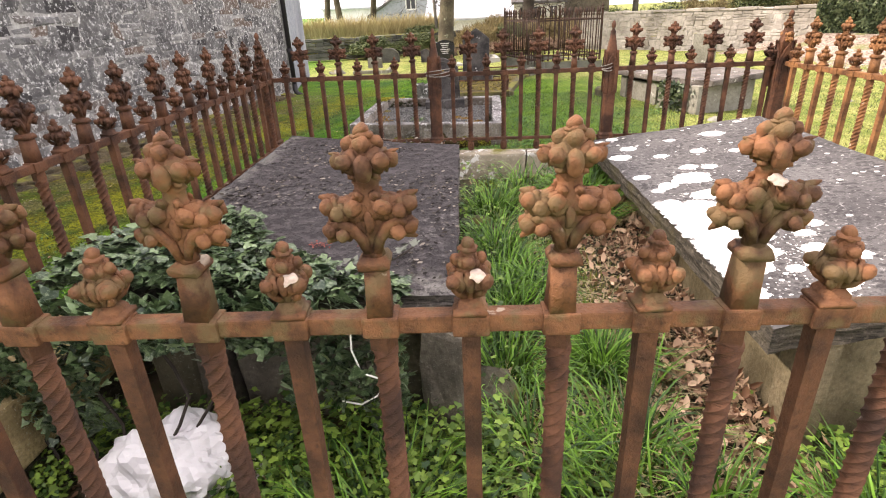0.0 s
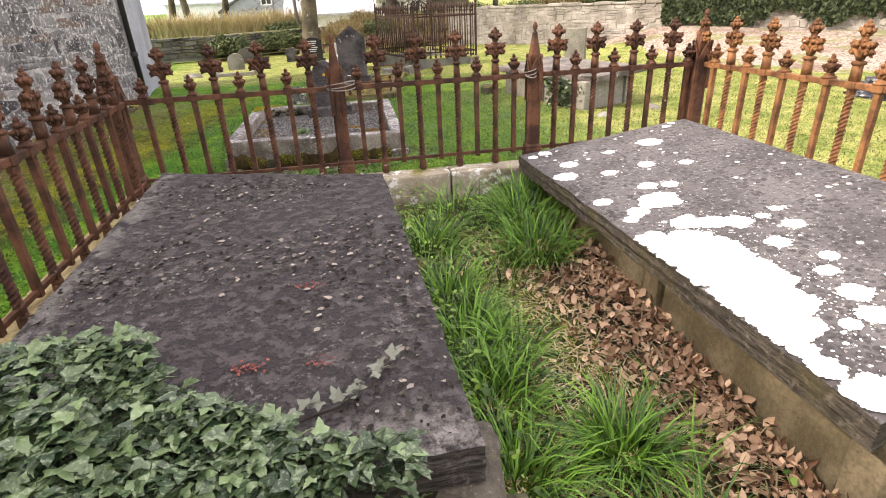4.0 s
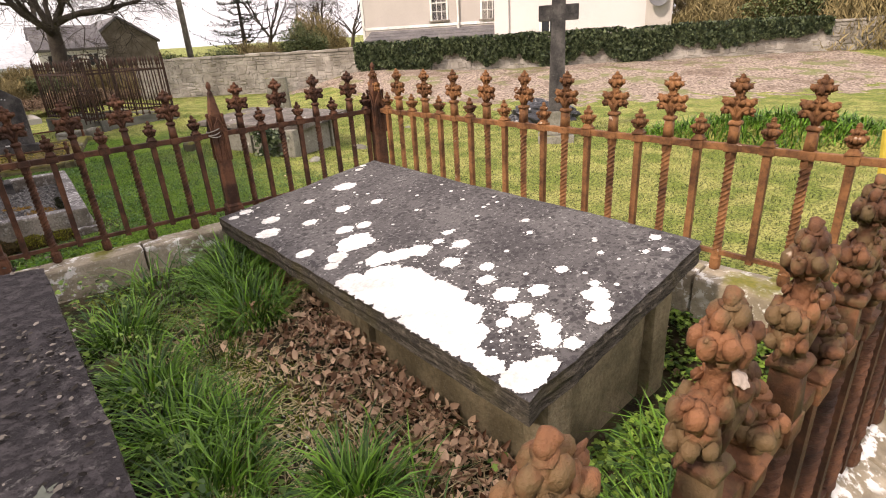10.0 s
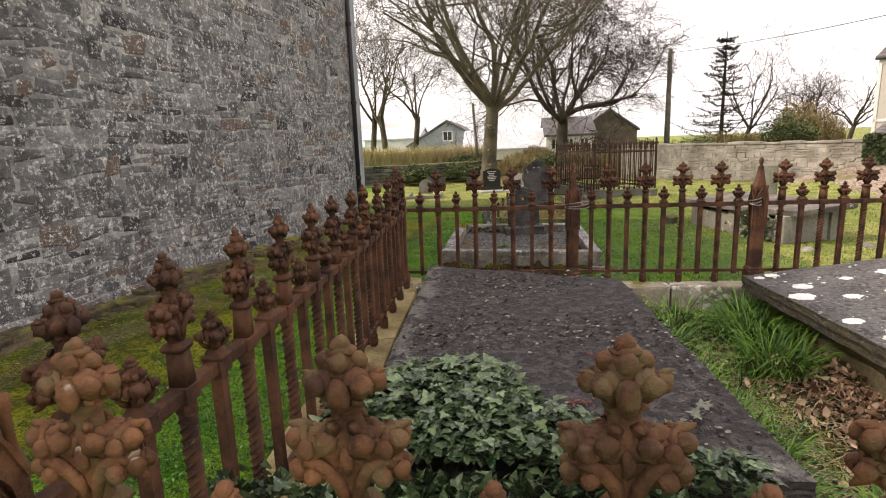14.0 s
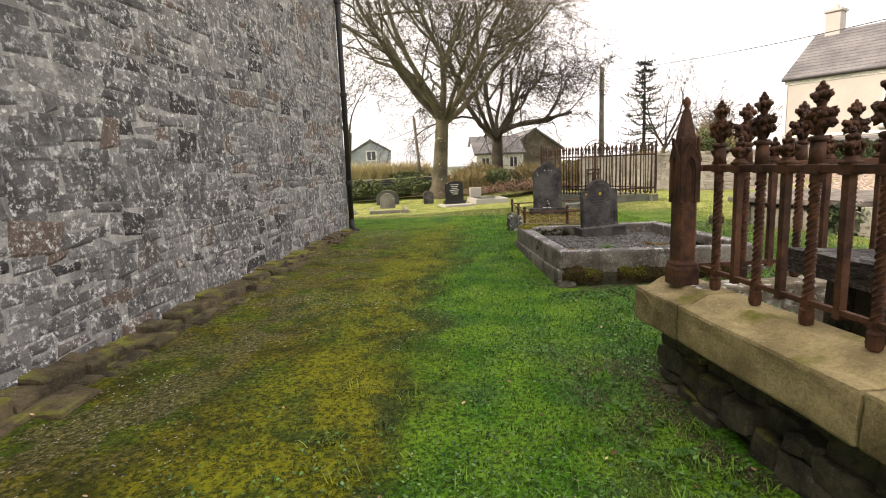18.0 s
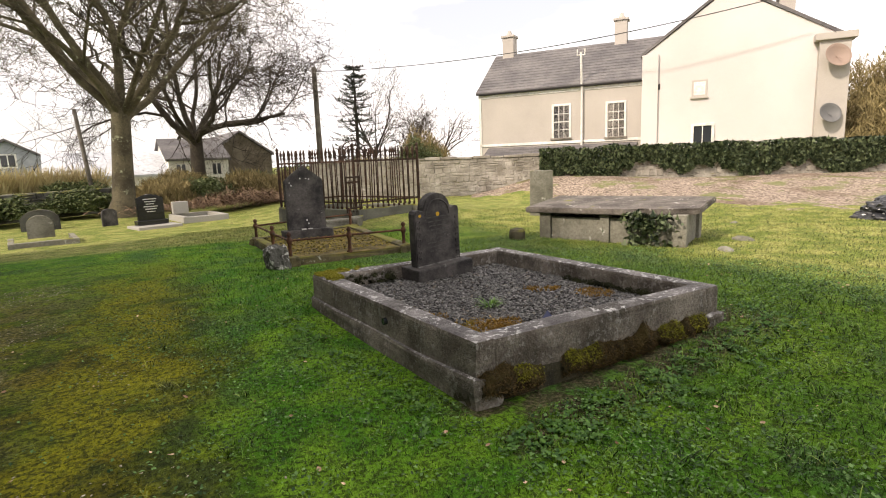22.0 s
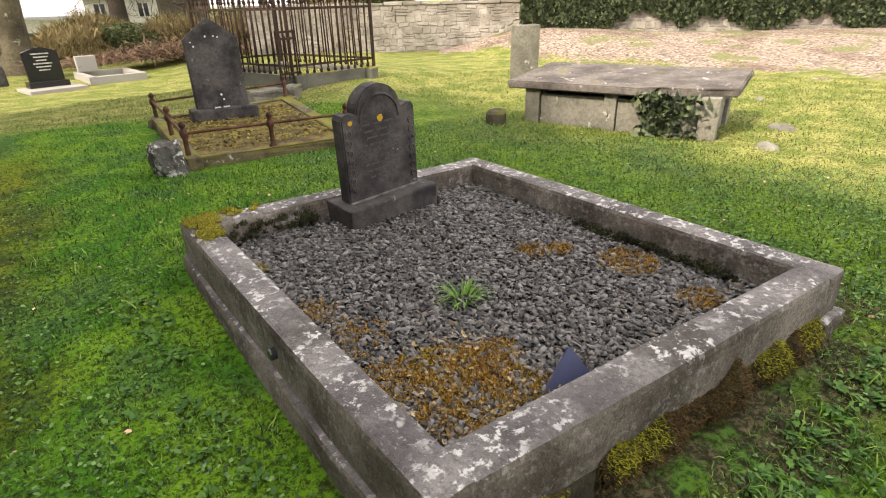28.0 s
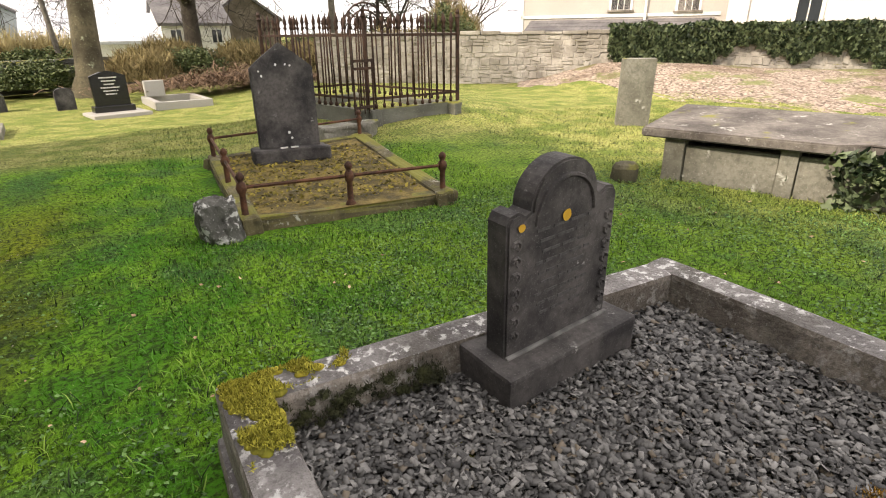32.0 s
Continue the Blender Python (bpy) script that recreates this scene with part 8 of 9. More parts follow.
# ---- slate chips, moss and finds on the gravelled grave ----
def chips():
    n = 46000
    s, t = rs.uniform(0, 1, n), rs.uniform(0, 1, n)
    xs = KN.x + 0.12 + s * (KR.x - KN.x - 0.24)
    ys = KN.y + 0.10 + t * (KL.y - KN.y - 0.21) + s * -0.08
    keep = ~((xs > -0.85) & (xs < -0.26) & (ys > 7.74) & (ys < 7.99))
    xs, ys = xs[keep], ys[keep]
    n = len(xs)
    me = scatter_mesh("slate_chips", CHIP_T, CHIP_F, np.stack((xs, ys, 0.266 + rs.uniform(-0.004, 0.026, n)), -1), rs.uniform(0, TAU, n), rs.normal(0, 0.42, n), rs.normal(0, 0.42, n), rs.uniform(0.009, 0.034, n), CHIPS, None, False, rs.uniform(0.7, 1.25, n))
    lone("slate_chips", me, Matrix(), "grey blue slate chippings filling the grave kerb", "gravel", "", "stuff")
    blobs = []
    for cx, cy, r, n in ((-1.31, 6.63, 0.10, 150), (-1.15, 6.57, 0.12, 260), (-1.0, 6.52, 0.09, 160), (-1.22, 6.42, 0.14, 260), (-1.05, 6.36, 0.10, 120), (-0.14, 6.65, 0.12, 220), (-0.21, 6.30, 0.08, 110), (-0.36, 6.99, 0.07, 90), (-0.26, 6.92, 0.06, 80), (-1.33, 7.13, 0.08, 60), (-1.38, 7.6, 0.06, 60), (-1.30, 6.9, 0.12, 80)):
        d, a = r * np.sqrt(rs.uniform(0, 1, n)), rs.uniform(0, TAU, n)
        blobs.append(np.stack((cx + d * np.cos(a), cy + d * np.sin(a), 0.278 + rs.uniform(0, 0.018, n)), -1))
    p = np.concatenate(blobs)
    n = len(p)
    p = np.repeat(p, 9, axis=0) + rs.normal(0, 0.007, (n * 9, 3)) * np.array((1, 1, 0.35))
    p = p[p[:, 1] > 6.245]
    n = len(p)
    ln = rs.uniform(0.007, 0.022, n)
    me = scatter_mesh("moss_tufts", BLADE_T, BLADE_F, p, rs.uniform(0, TAU, n), rs.uniform(-1.2, 0.6, n), rs.uniform(-0.8, 0.8, n), ln, leaf_mat("orange moss", (0.095, 0.060, 0.014), (0.40, 0.225, 0.045), 0.9, 0.1, (0.24, 0.22, 0.03)), None, False, 0.0035 / ln)
    lone("moss_tufts", me, Matrix(), "orange and yellow moss among the slate chippings", "moss", "", "stuff")
    n = 90
    a = rs.uniform(0, TAU, n)
    ln = rs.uniform(0.05, 0.11, n)
    me = scatter_mesh("grass_tuft", LONG_T, LONG_F, np.stack((-0.86 + 0.02 * np.cos(a), 6.86 + 0.02 * np.sin(a), np.full(n, 0.27)), -1), a - TAU / 4, rs.uniform(-0.5, 0.0, n), rs.uniform(-0.3, 0.3, n), ln, BLADE, None, True, 0.006 / ln)
    lone("grass_tuft", me, Matrix(), "tuft of bright grass growing in the slate chippings", "plant")
    bm = bmesh.new()
    q = [(-1.045, 6.31, 0.272), (-0.875, 6.245, 0.30), (-0.905, 6.33, 0.385)]
    v = [bm.verts.new(p_) for p_ in q] + [bm.verts.new((p_[0], p_[1] + 0.008, p_[2] - 0.006)) for p_ in q]
    for f in ((0, 1, 2), (5, 4, 3), (0, 3, 4, 1), (1, 4, 5, 2), (2, 5, 3, 0)):
        bm.faces.new([v[i] for i in f])
    lone("slate_shard", bm_mesh("slate_shard", bm, BLUE), Matrix(), "triangular blue slate shard leaning on the kerb", "slate shard")


chips()


def grave_bits():
    """Straw and leaf bits at one corner of the chippings, leafy weeds round the kerb and the plinth."""
    n = 420
    d, a = 0.30 * np.sqrt(rs.uniform(0, 1, n)), rs.uniform(0, TAU, n)
    xs, ys = -1.16 + d * np.cos(a) * 0.75, 6.46 + d * np.sin(a)
    ok = (xs > KN.x + 0.13) & (ys > 6.24)
    xs, ys = xs[ok], ys[ok]
    n = len(xs)
    me = scatter_mesh("leaf_bits", DEAD_T, DEAD_F, np.stack((xs, ys, 0.288 + rs.uniform(0, 0.012, n)), -1), rs.uniform(0, TAU, n), rs.uniform(-0.5, 0.5, n), rs.uniform(-0.5, 0.5, n), rs.uniform(0.006, 0.020, n), leaf_mat("straw bits", (0.12, 0.085, 0.04), (0.42, 0.32, 0.17), 0.85, 0.2))
    lone("leaf_bits", me, Matrix(), "dry leaf bits among mossy slate chippings", "leaf litter", "", "stuff")
    pts = []
    rng = random.Random(77)
    for _ in range(400):
        side = rng.random()
        if side < 0.45:
            cx, cy = rng.uniform(-1.7, 0.5), 5.86 - abs(rng.gauss(0, 0.16))
        elif side < 0.65:
            cx, cy = 0.34 + abs(rng.gauss(0, 0.15)), rng.uniform(5.9, 7.6)
        elif side < 0.8:
            cx, cy = -1.72 - abs(rng.gauss(0, 0.12)), rng.uniform(5.9, 8.0)
        else:
            cy = rng.uniform(2.2, 4.3)
            cx = XL + 0.048 * (4.0 - cy) - 0.26 - abs(rng.gauss(0, 0.16))
        for k in range(rng.randint(6, 12)):
            pts.append((cx + rng.gauss(0, 0.012), cy + rng.gauss(0, 0.012), rng.uniform(0, TAU), rng.uniform(0.012, 0.030)))
    p = np.array(pts)
    ok = clear(p[:, 0], p[:, 1])
    p = p[ok]
    n = len(p)
    me = scatter_mesh("leafy_weeds", WEED_T, WEED_F, np.stack((p[:, 0], p[:, 1], grid_z(p[:, 0], p[:, 1]) + 0.012), -1), p[:, 2], rs.uniform(0.05, 0.7, n), rs.uniform(-0.3, 0.3, n), p[:, 3], leaf_mat("dark weed leaf", (0.020, 0.070, 0.012), (0.085, 0.19, 0.03), 0.6, 0.2))
    n = 2400
    s_, t_ = rs.uniform(0.05, 0.95, n), rs.uniform(0.05, 0.95, n)
    bx, by = -1.0 + s_ * (1.36 + 0.2 * t_) + 0.1 * t_, 10.15 + t_ * 2.1 - s_ * 0.12
    lone("bed_moss", scatter_mesh("bed_moss", WEED_T, WEED_F, np.stack((bx, by, 0.185 + rs.uniform(0, 0.02, n)), -1), rs.uniform(0, TAU, n), rs.uniform(-0.6, 0.6, n), rs.uniform(-0.6, 0.6, n), rs.uniform(0.012, 0.04, n), leaf_mat("bed moss", (0.045, 0.042, 0.012), (0.30, 0.24, 0.05), 0.9, 0.1)), Matrix(), "brown and yellow moss over the small grave", "moss", "", "stuff")
    lone("leafy_weeds", me, Matrix(), "dark leafy weeds along the kerb and the plinth", "weeds", "", "stuff")


grave_bits()


def moss_clump(name, pts, mat, label, r0=0.05, flat=0.45):
    """A cushion of moss: a lumpy core under many tiny shoots."""
    bm = bmesh.new()
    shoots = []
    for x, y, z, r in pts:
        tmp = bmesh.new()
        bmesh.ops.create_icosphere(tmp, subdivisions=2, radius=r * 0.6)
        for v in tmp.verts:
            v.co *= 1 + 0.45 * noise.noise(v.co * (1.5 / r) + Vector((x * 9, y * 9, 0)))
            v.co.z *= flat
        join_bm(bm, tmp, Matrix.Translation((x, y, z)))
        n = int(420 * (r / 0.04) ** 2)
        a_, b_ = rs.uniform(0, TAU, n), np.arccos(rs.uniform(-0.5, 1, n))
        q = r * rs.uniform(0.45, 1.25, n)
        shoots.append(np.stack((x + q * np.sin(b_) * np.cos(a_), y + q * np.sin(b_) * np.sin(a_), z + flat * q * np.cos(b_)), -1))
    root = thing(name, Matrix(), label, "moss", "", "stuff")
    part("cushion", bm, mat, root, "", True)
    p = np.concatenate(shoots)
    n = len(p)
    put("shoots", scatter_mesh("shoots", BLADE_T, BLADE_F, p, rs.uniform(0, TAU, n), rs.uniform(-0.9, 0.9, n), rs.uniform(-0.9, 0.9, n), rs.uniform(0.006, 0.016, n), mat, None, False, np.full(n, 0.28)), root, None, "", "stuff")


rng_m = random.Random(8)

def corner_moss():
    n = 22000
    s_, side = rs.uniform(0, 1, n), rs.uniform(0, 1, n) < 0.5
    x = np.where(side, -1.53 + rs.uniform(0.014, KW - 0.008, n), -1.515 + 0.34 * s_)
    y = np.where(side, 8.07 - 0.36 * s_, 8.085 - rs.uniform(0.014, KW - 0.008, n))
    mass = np.array([noise.noise((a * 13, b * 13, 0.7)) for a, b in zip(x, y)])
    far = s_ * 0.9
    keep = mass > rs.uniform(-0.45, 0.05, n) + far * 0.75 - 0.12
    x, y, mass = x[keep], y[keep], mass[keep]
    n = len(x)
    hump = np.clip(0.007 + 0.014 * (mass + 0.3), 0.002, 0.024)
    ln = rs.uniform(0.006, 0.015, n)
    root = thing("kerb_moss", Matrix(), "yellow green moss on the corner of the kerb", "moss", "", "stuff")
    put("shoots", scatter_mesh("shoots", BLADE_T, BLADE_F, np.stack((x, y, KZ + hump * rs.uniform(0.1, 1.0, n)), -1), rs.uniform(0, TAU, n), rs.uniform(-1.0, 0.6, n), rs.uniform(-0.8, 0.8, n), ln, leaf_mat("yellow kerb moss", (0.095, 0.090, 0.012), (0.46, 0.43, 0.07), 0.95, 0.1), None, False, 0.0036 / ln), root, None, "", "stuff")
    bm = bmesh.new()
    for i in range(0, n, max(1, n // 90)):
        add_ball(bm, (x[i], y[i], KZ), 0.014, (1.3, 1.3, 0.6 * hump[i] / 0.014), 2)
    for v in bm.verts:
        v.co += noise.noise_vector(v.co * 45) * 0.006
    part("mat", bm, MOSS, root, "", True)


corner_moss()
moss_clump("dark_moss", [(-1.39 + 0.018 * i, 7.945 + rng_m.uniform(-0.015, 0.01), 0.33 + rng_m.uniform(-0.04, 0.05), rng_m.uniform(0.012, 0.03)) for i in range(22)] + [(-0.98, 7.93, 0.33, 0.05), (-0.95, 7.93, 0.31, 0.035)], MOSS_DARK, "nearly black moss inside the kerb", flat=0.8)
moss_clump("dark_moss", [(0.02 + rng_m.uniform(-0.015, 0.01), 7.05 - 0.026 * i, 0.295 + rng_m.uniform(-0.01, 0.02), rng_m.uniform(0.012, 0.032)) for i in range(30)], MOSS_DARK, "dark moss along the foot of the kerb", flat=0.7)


def ledge_moss():
    """Moss along the ledge of one kerb side: a low uneven brown mat, yellow green on its crest, thin where the stone shows."""
    def mass_at(a):
        gaps = 0.75 * math.exp(-((a - 0.245) / 0.045) ** 2) + 0.6 * math.exp(-((a - 0.68) / 0.03) ** 2) + 0.7 * math.exp(-((a - 1.0) / 0.06) ** 2)
        return max(0.0, min(1.0, 0.62 - gaps + 0.45 * noise.noise((a * 8, 0.3, 0)) + 0.35 * noise.noise((a * 27, 0.3, 2))))

    def line(a):
        return -1.54 + 1.71 * a, KN.y - 0.130 * a - 0.014

    def bulge(a, h):
        return (0.010 + 0.034 * mass_at(a)) * math.sin(math.pi * min(1.0, 0.15 + 0.85 * h)) * (1 + 0.6 * noise.noise((a * 40, h * 5, 1)))

    verts, faces, na, nh = [], [], 170, 9
    for i in range(na + 1):
        a = i / na
        x, y = line(a)
        low, high = 0.13 + 0.03 * noise.noise((a * 14, 5, 0)), 0.225 + 0.075 * mass_at(a) * (0.6 + 0.8 * noise.noise((a * 17, 2, 6)))
        for j in range(nh + 1):
            h = j / nh
            verts.append((x, y + 0.012 - bulge(a, h), low + (high - low) * h))
    for i in range(na):
        if mass_at((i + 0.5) / na) < 0.16:
            continue
        for j in range(nh):
            k = i * (nh + 1) + j
            faces.append((k, k + nh + 1, k + nh + 2, k + 1))
    root = thing("ledge_moss", Matrix(), "green and brown moss hanging along the kerb ledge", "moss", "", "stuff")
    put("mat", mesh_of("mat", verts, faces, weathered("brown moss mat", (0.020, 0.016, 0.008), (0.085, 0.066, 0.022), 70, 16.0, None, 9, 0.5, 0, 1, 1), True), root, None, "", "stuff")
    n = 26000
    f, h = rs.uniform(0, 1, n), rs.uniform(0, 1, n)
    mass = np.array([mass_at(a) for a in f])
    keep = mass > rs.uniform(0.1, 0.5, n)
    f, h, mass = f[keep], h[keep], mass[keep]
    n = len(f)
    low = np.array([0.13 + 0.03 * noise.noise((a * 14, 5, 0)) for a in f])
    high = 0.225 + 0.075 * mass * np.array([0.6 + 0.8 * noise.noise((a * 17, 2, 6)) for a in f])
    z = low + (high - low) * h + rs.normal(0, 0.006, n)
    y = KN.y - 0.130 * f - 0.002 - rs.uniform(-0.2, 1.5, n) * np.array([bulge(a, b) for a, b in zip(f, h)])
    pos = np.stack((-1.54 + 1.71 * f, y, z), -1)
    crest = (h > 0.62 - 0.25 * mass + rs.normal(0, 0.12, n)) & (np.array([noise.noise((a * 9, 4.4, 1)) for a in f]) > 0.02)
    for sel, mat in ((crest, leaf_mat("crest moss", (0.060, 0.064, 0.008), (0.33, 0.33, 0.03), 0.95, 0.1)), (~crest, leaf_mat("hanging moss", (0.020, 0.016, 0.008), (0.150, 0.098, 0.038), 0.95, 0.1))):
        m_ = int(sel.sum())
        ln = rs.uniform(0.006, 0.017, m_)
        put("shoots", scatter_mesh("shoots", BLADE_T, BLADE_F, pos[sel], rs.uniform(-0.9, 0.9, m_), rs.uniform(0.7, 2.8, m_), rs.uniform(-0.7, 0.7, m_), ln, mat, None, False, 0.0034 / ln), root, None, "", "stuff")


ledge_moss()


# ---- ivy on the boundary wall and on the table tomb ----
def wall_ivy():
    n = 26000
    u = rs.uniform(-0.2, 13.5, n)
    drop = np.array([0.80 + 0.30 * noise.noise((a * 0.8, 1.0, 2.0)) + 0.10 * noise.noise((a * 2.7, 4.0, 2.0)) for a in u])
    drop *= np.array([1 - max(0.0, min(0.55, 1.2 * noise.noise((a * 0.55, 9.0, 4.0)) + 0.7 * noise.noise((a * 3.3, 1.0, 8.0)))) for a in u])
    drop *= np.clip(1.0 - np.clip(u - 8.0, 0, 10) * 0.09, 0.15, 1)
    h = rs.uniform(0, 1, n) ** 0.8
    z = 1.34 - h * drop + rs.uniform(-0.03, 0.05, n)
    s = 0.05 + rs.uniform(0, 0.16, n) * (1 - 0.5 * h)
    top = rs.uniform(0, 1, n) < 0.22
    s = np.where(top, rs.uniform(-0.5, 0.1, n), s)
    wave = np.array([0.10 * noise.noise((a * 1.3, 7.0, 2.0)) + 0.06 * noise.noise((a * 4.1, 2.0, 5.0)) for a in u])
    z = np.where(top, 1.32 + rs.uniform(0, 0.08, n), z) + wave
    px_ = WALL0.x + WALLD.x * u + WALLD.y * s
    py_ = WALL0.y + WALLD.y * u - WALLD.x * s
    yaw0 = math.atan2(WALLD.y, WALLD.x)
    me = scatter_mesh("wall_ivy", IVY_T, IVY_F, np.stack((px_, py_, z), -1), yaw0 + TAU / 2 + rs.normal(0, 0.7, n), np.where(top, rs.uniform(-0.5, 0.5, n), rs.uniform(0.6, 1.7, n)), rs.uniform(-0.5, 0.5, n), rs.uniform(0.05, 0.11, n), IVY_FAR)
    lone("wall_ivy", me, Matrix(), "dense dark green ivy hanging over the boundary wall", "ivy", "", "stuff")
    n = 300
    lx = rs.normal(TT_LEN * 0.74, 0.15, n)
    lz = 0.47 - np.abs(rs.normal(0, 0.19, n))
    loc = [TT_M @ Vector((a, 0.02 - rs.uniform(0, 0.12), max(0.1, b))) for a, b in zip(lx, lz)]
    me = scatter_mesh("tomb_ivy", IVY_T, IVY_F, [tuple(p) for p in loc], rs.uniform(0, TAU, n), rs.uniform(0.3, 1.6, n), rs.uniform(-0.6, 0.6, n), rs.uniform(0.04, 0.085, n), IVY_FAR)
    lone("tomb_ivy", me, Matrix(), "dark ivy hanging from the table tomb's broken edge", "ivy", "", "stuff")


wall_ivy()


# ---- trees ----
def tree(name, x, y, z, r, trunk_h, height, seed, bark, label, lean=(0, 0), limbs=5, spread=0.75, levels=5, droop=0.0, dense=1.0, twig=0.006, fine=1.5, reach=1.0):
    rng = random.Random(seed)
    store = {"limb": ([], []), "twig": ([], [])}

    def tube(pts, radii, key):
        verts, faces = store[key]
        n = 8 if radii[0] > 0.12 else 5 if radii[0] > 0.035 else 3
        base = len(verts)
        u = None
        for i, p in enumerate(pts):
            d = (pts[min(i + 1, len(pts) - 1)] - pts[max(i - 1, 0)]).normalized()
            u = d.orthogonal().normalized() if u is None else (u - d * u.dot(d)).normalized()
            w = d.cross(u)
            for k in range(n):
                a = TAU * k / n
                verts.append(p + (u * math.cos(a) + w * math.sin(a)) * radii[i])
        for i in range(len(pts) - 1):
            for k in range(n):
                faces.append((base + i * n + k, base + i * n + (k + 1) % n, base + (i + 1) * n + (k + 1) % n, base + (i + 1) * n + k))

    def grow(p, d, ln, rad, level):
        steps = 5 if level < 3 else 3
        pts, radii, dirs = [p], [rad], [d]
        for i in range(steps):
            bend = Vector((rng.gauss(0, 1), rng.gauss(0, 1), rng.gauss(0, 1))) * (0.16 + 0.04 * level)
            d = (d + bend + Vector((0, 0, (0.10 if level < 3 else 0.02) - droop * level * 0.05))).normalized()
            p = p + d * (ln / steps)
            pts.append(p)
            dirs.append(d)
            radii.append(max(twig * 0.6, rad * (1 - 0.62 * (i + 1) / steps)))
        tube(pts, radii, "limb" if rad > 0.03 else "twig")
        if level >= levels:
            return
        kids = max(2, round((4.6 if level < 2 else 3.8) * dense * (fine if level == levels - 1 else 1.0)))
        for k in range(kids):
            f = 0.25 + 0.75 * (k + rng.random()) / kids
            i = min(steps - 1, int(f * steps))
            q = pts[i].lerp(pts[i + 1], f * steps - i)
            side = dirs[i].orthogonal().normalized()
            side.rotate(Matrix.Rotation(rng.uniform(0, TAU), 3, dirs[i]))
            nd = (dirs[i] * rng.uniform(0.55, 1.0) + side * rng.uniform(0.5, 1.0)).normalized()
            nr = max(twig, radii[i] * rng.uniform(0.42, 0.66))
            grow(q, nd, ln * rng.uniform(0.52, 0.80), nr, level + 1)

    top = Vector((lean[0], lean[1], trunk_h))
    pts = [Vector((0, 0, -0.3)), Vector((0, 0, 0.0)), Vector((0.02, 0, 0.25)), top * 0.35, top * 0.7, top]
    tube(pts, [r * 1.75, r * 1.5, r * 1.12, r, r * 0.92, r * 0.85], "limb")
    for k in range(limbs):
        a = TAU * (k + rng.uniform(-0.25, 0.25)) / limbs
        d = Vector((math.cos(a) * spread, math.sin(a) * spread, rng.uniform(0.6, 1.15)))
        if k == 0:
            d = Vector((0.08, 0.05, 1.3))
        q = top - Vector((0, 0, rng.uniform(0, trunk_h * 0.22)))
        grow(q, d.normalized(), (height - trunk_h) * rng.uniform(0.42, 0.58) * reach, r * rng.uniform(0.34, 0.52), 1)
    root = thing(name, pose(x, y, z), label, "tree", "bare trees")
    put("trunk", mesh_of("trunk", *store["limb"], bark, True), root)
    put("crown", mesh_of("crown", *store["twig"], bark, False), root, None, "fine bare twigs")
    return root


tree("bare_tree", -1.62, 23.1, 0.12, 0.285, 3.1, 12.5, 3, BARK, "large bare tree with a pale mossy trunk and spreading boughs", (0.25, 0), 9, 0.66, 5, -0.10, 1.15, 0.0075, 3.4, 1.26)
tree("bare_tree", 2.3, 32.6, 0.15, 0.33, 2.7, 11.0, 8, BARK_DARK, "dark bare tree with drooping twiggy boughs", (0.1, 0.2), 8, 1.45, 5, 0.34, 1.18, 0.0095, 3.0, 1.30)
for i, (x, y, h, sd) in enumerate(((-8.6, 31.0, 10, 21), (-7.3, 29.5, 11, 22), (-6.2, 31.5, 10, 23), (-9.8, 28.5, 9, 24))):
    tree("slim_tree", x, y, 0.1, 0.17, 3.0, h, sd, BARK, "slim bare tree with ivy-pale stem beyond the low wall", (0.3 * (-1) ** i, 0.1), 4, 0.5, 4, 0.0, 1.15, 0.008, 1.1)
for x, y, h, sd in ((14.2, 37.5, 9.5, 31), (19.0, 40.0, 7.0, 32), (23.0, 42.0, 8.0, 33), (17.0, 36.0, 5.5, 34), (29.0, 17.0, 7.0, 35)):
    tree("distant_tree", x, y, 0.2, 0.16, 1.6, h, sd, BARK_DARK, "distant bare tree against the sky", (0.4, 0.1), 6, 0.8, 4, 0.1, 1.15, 0.008, 1.2)


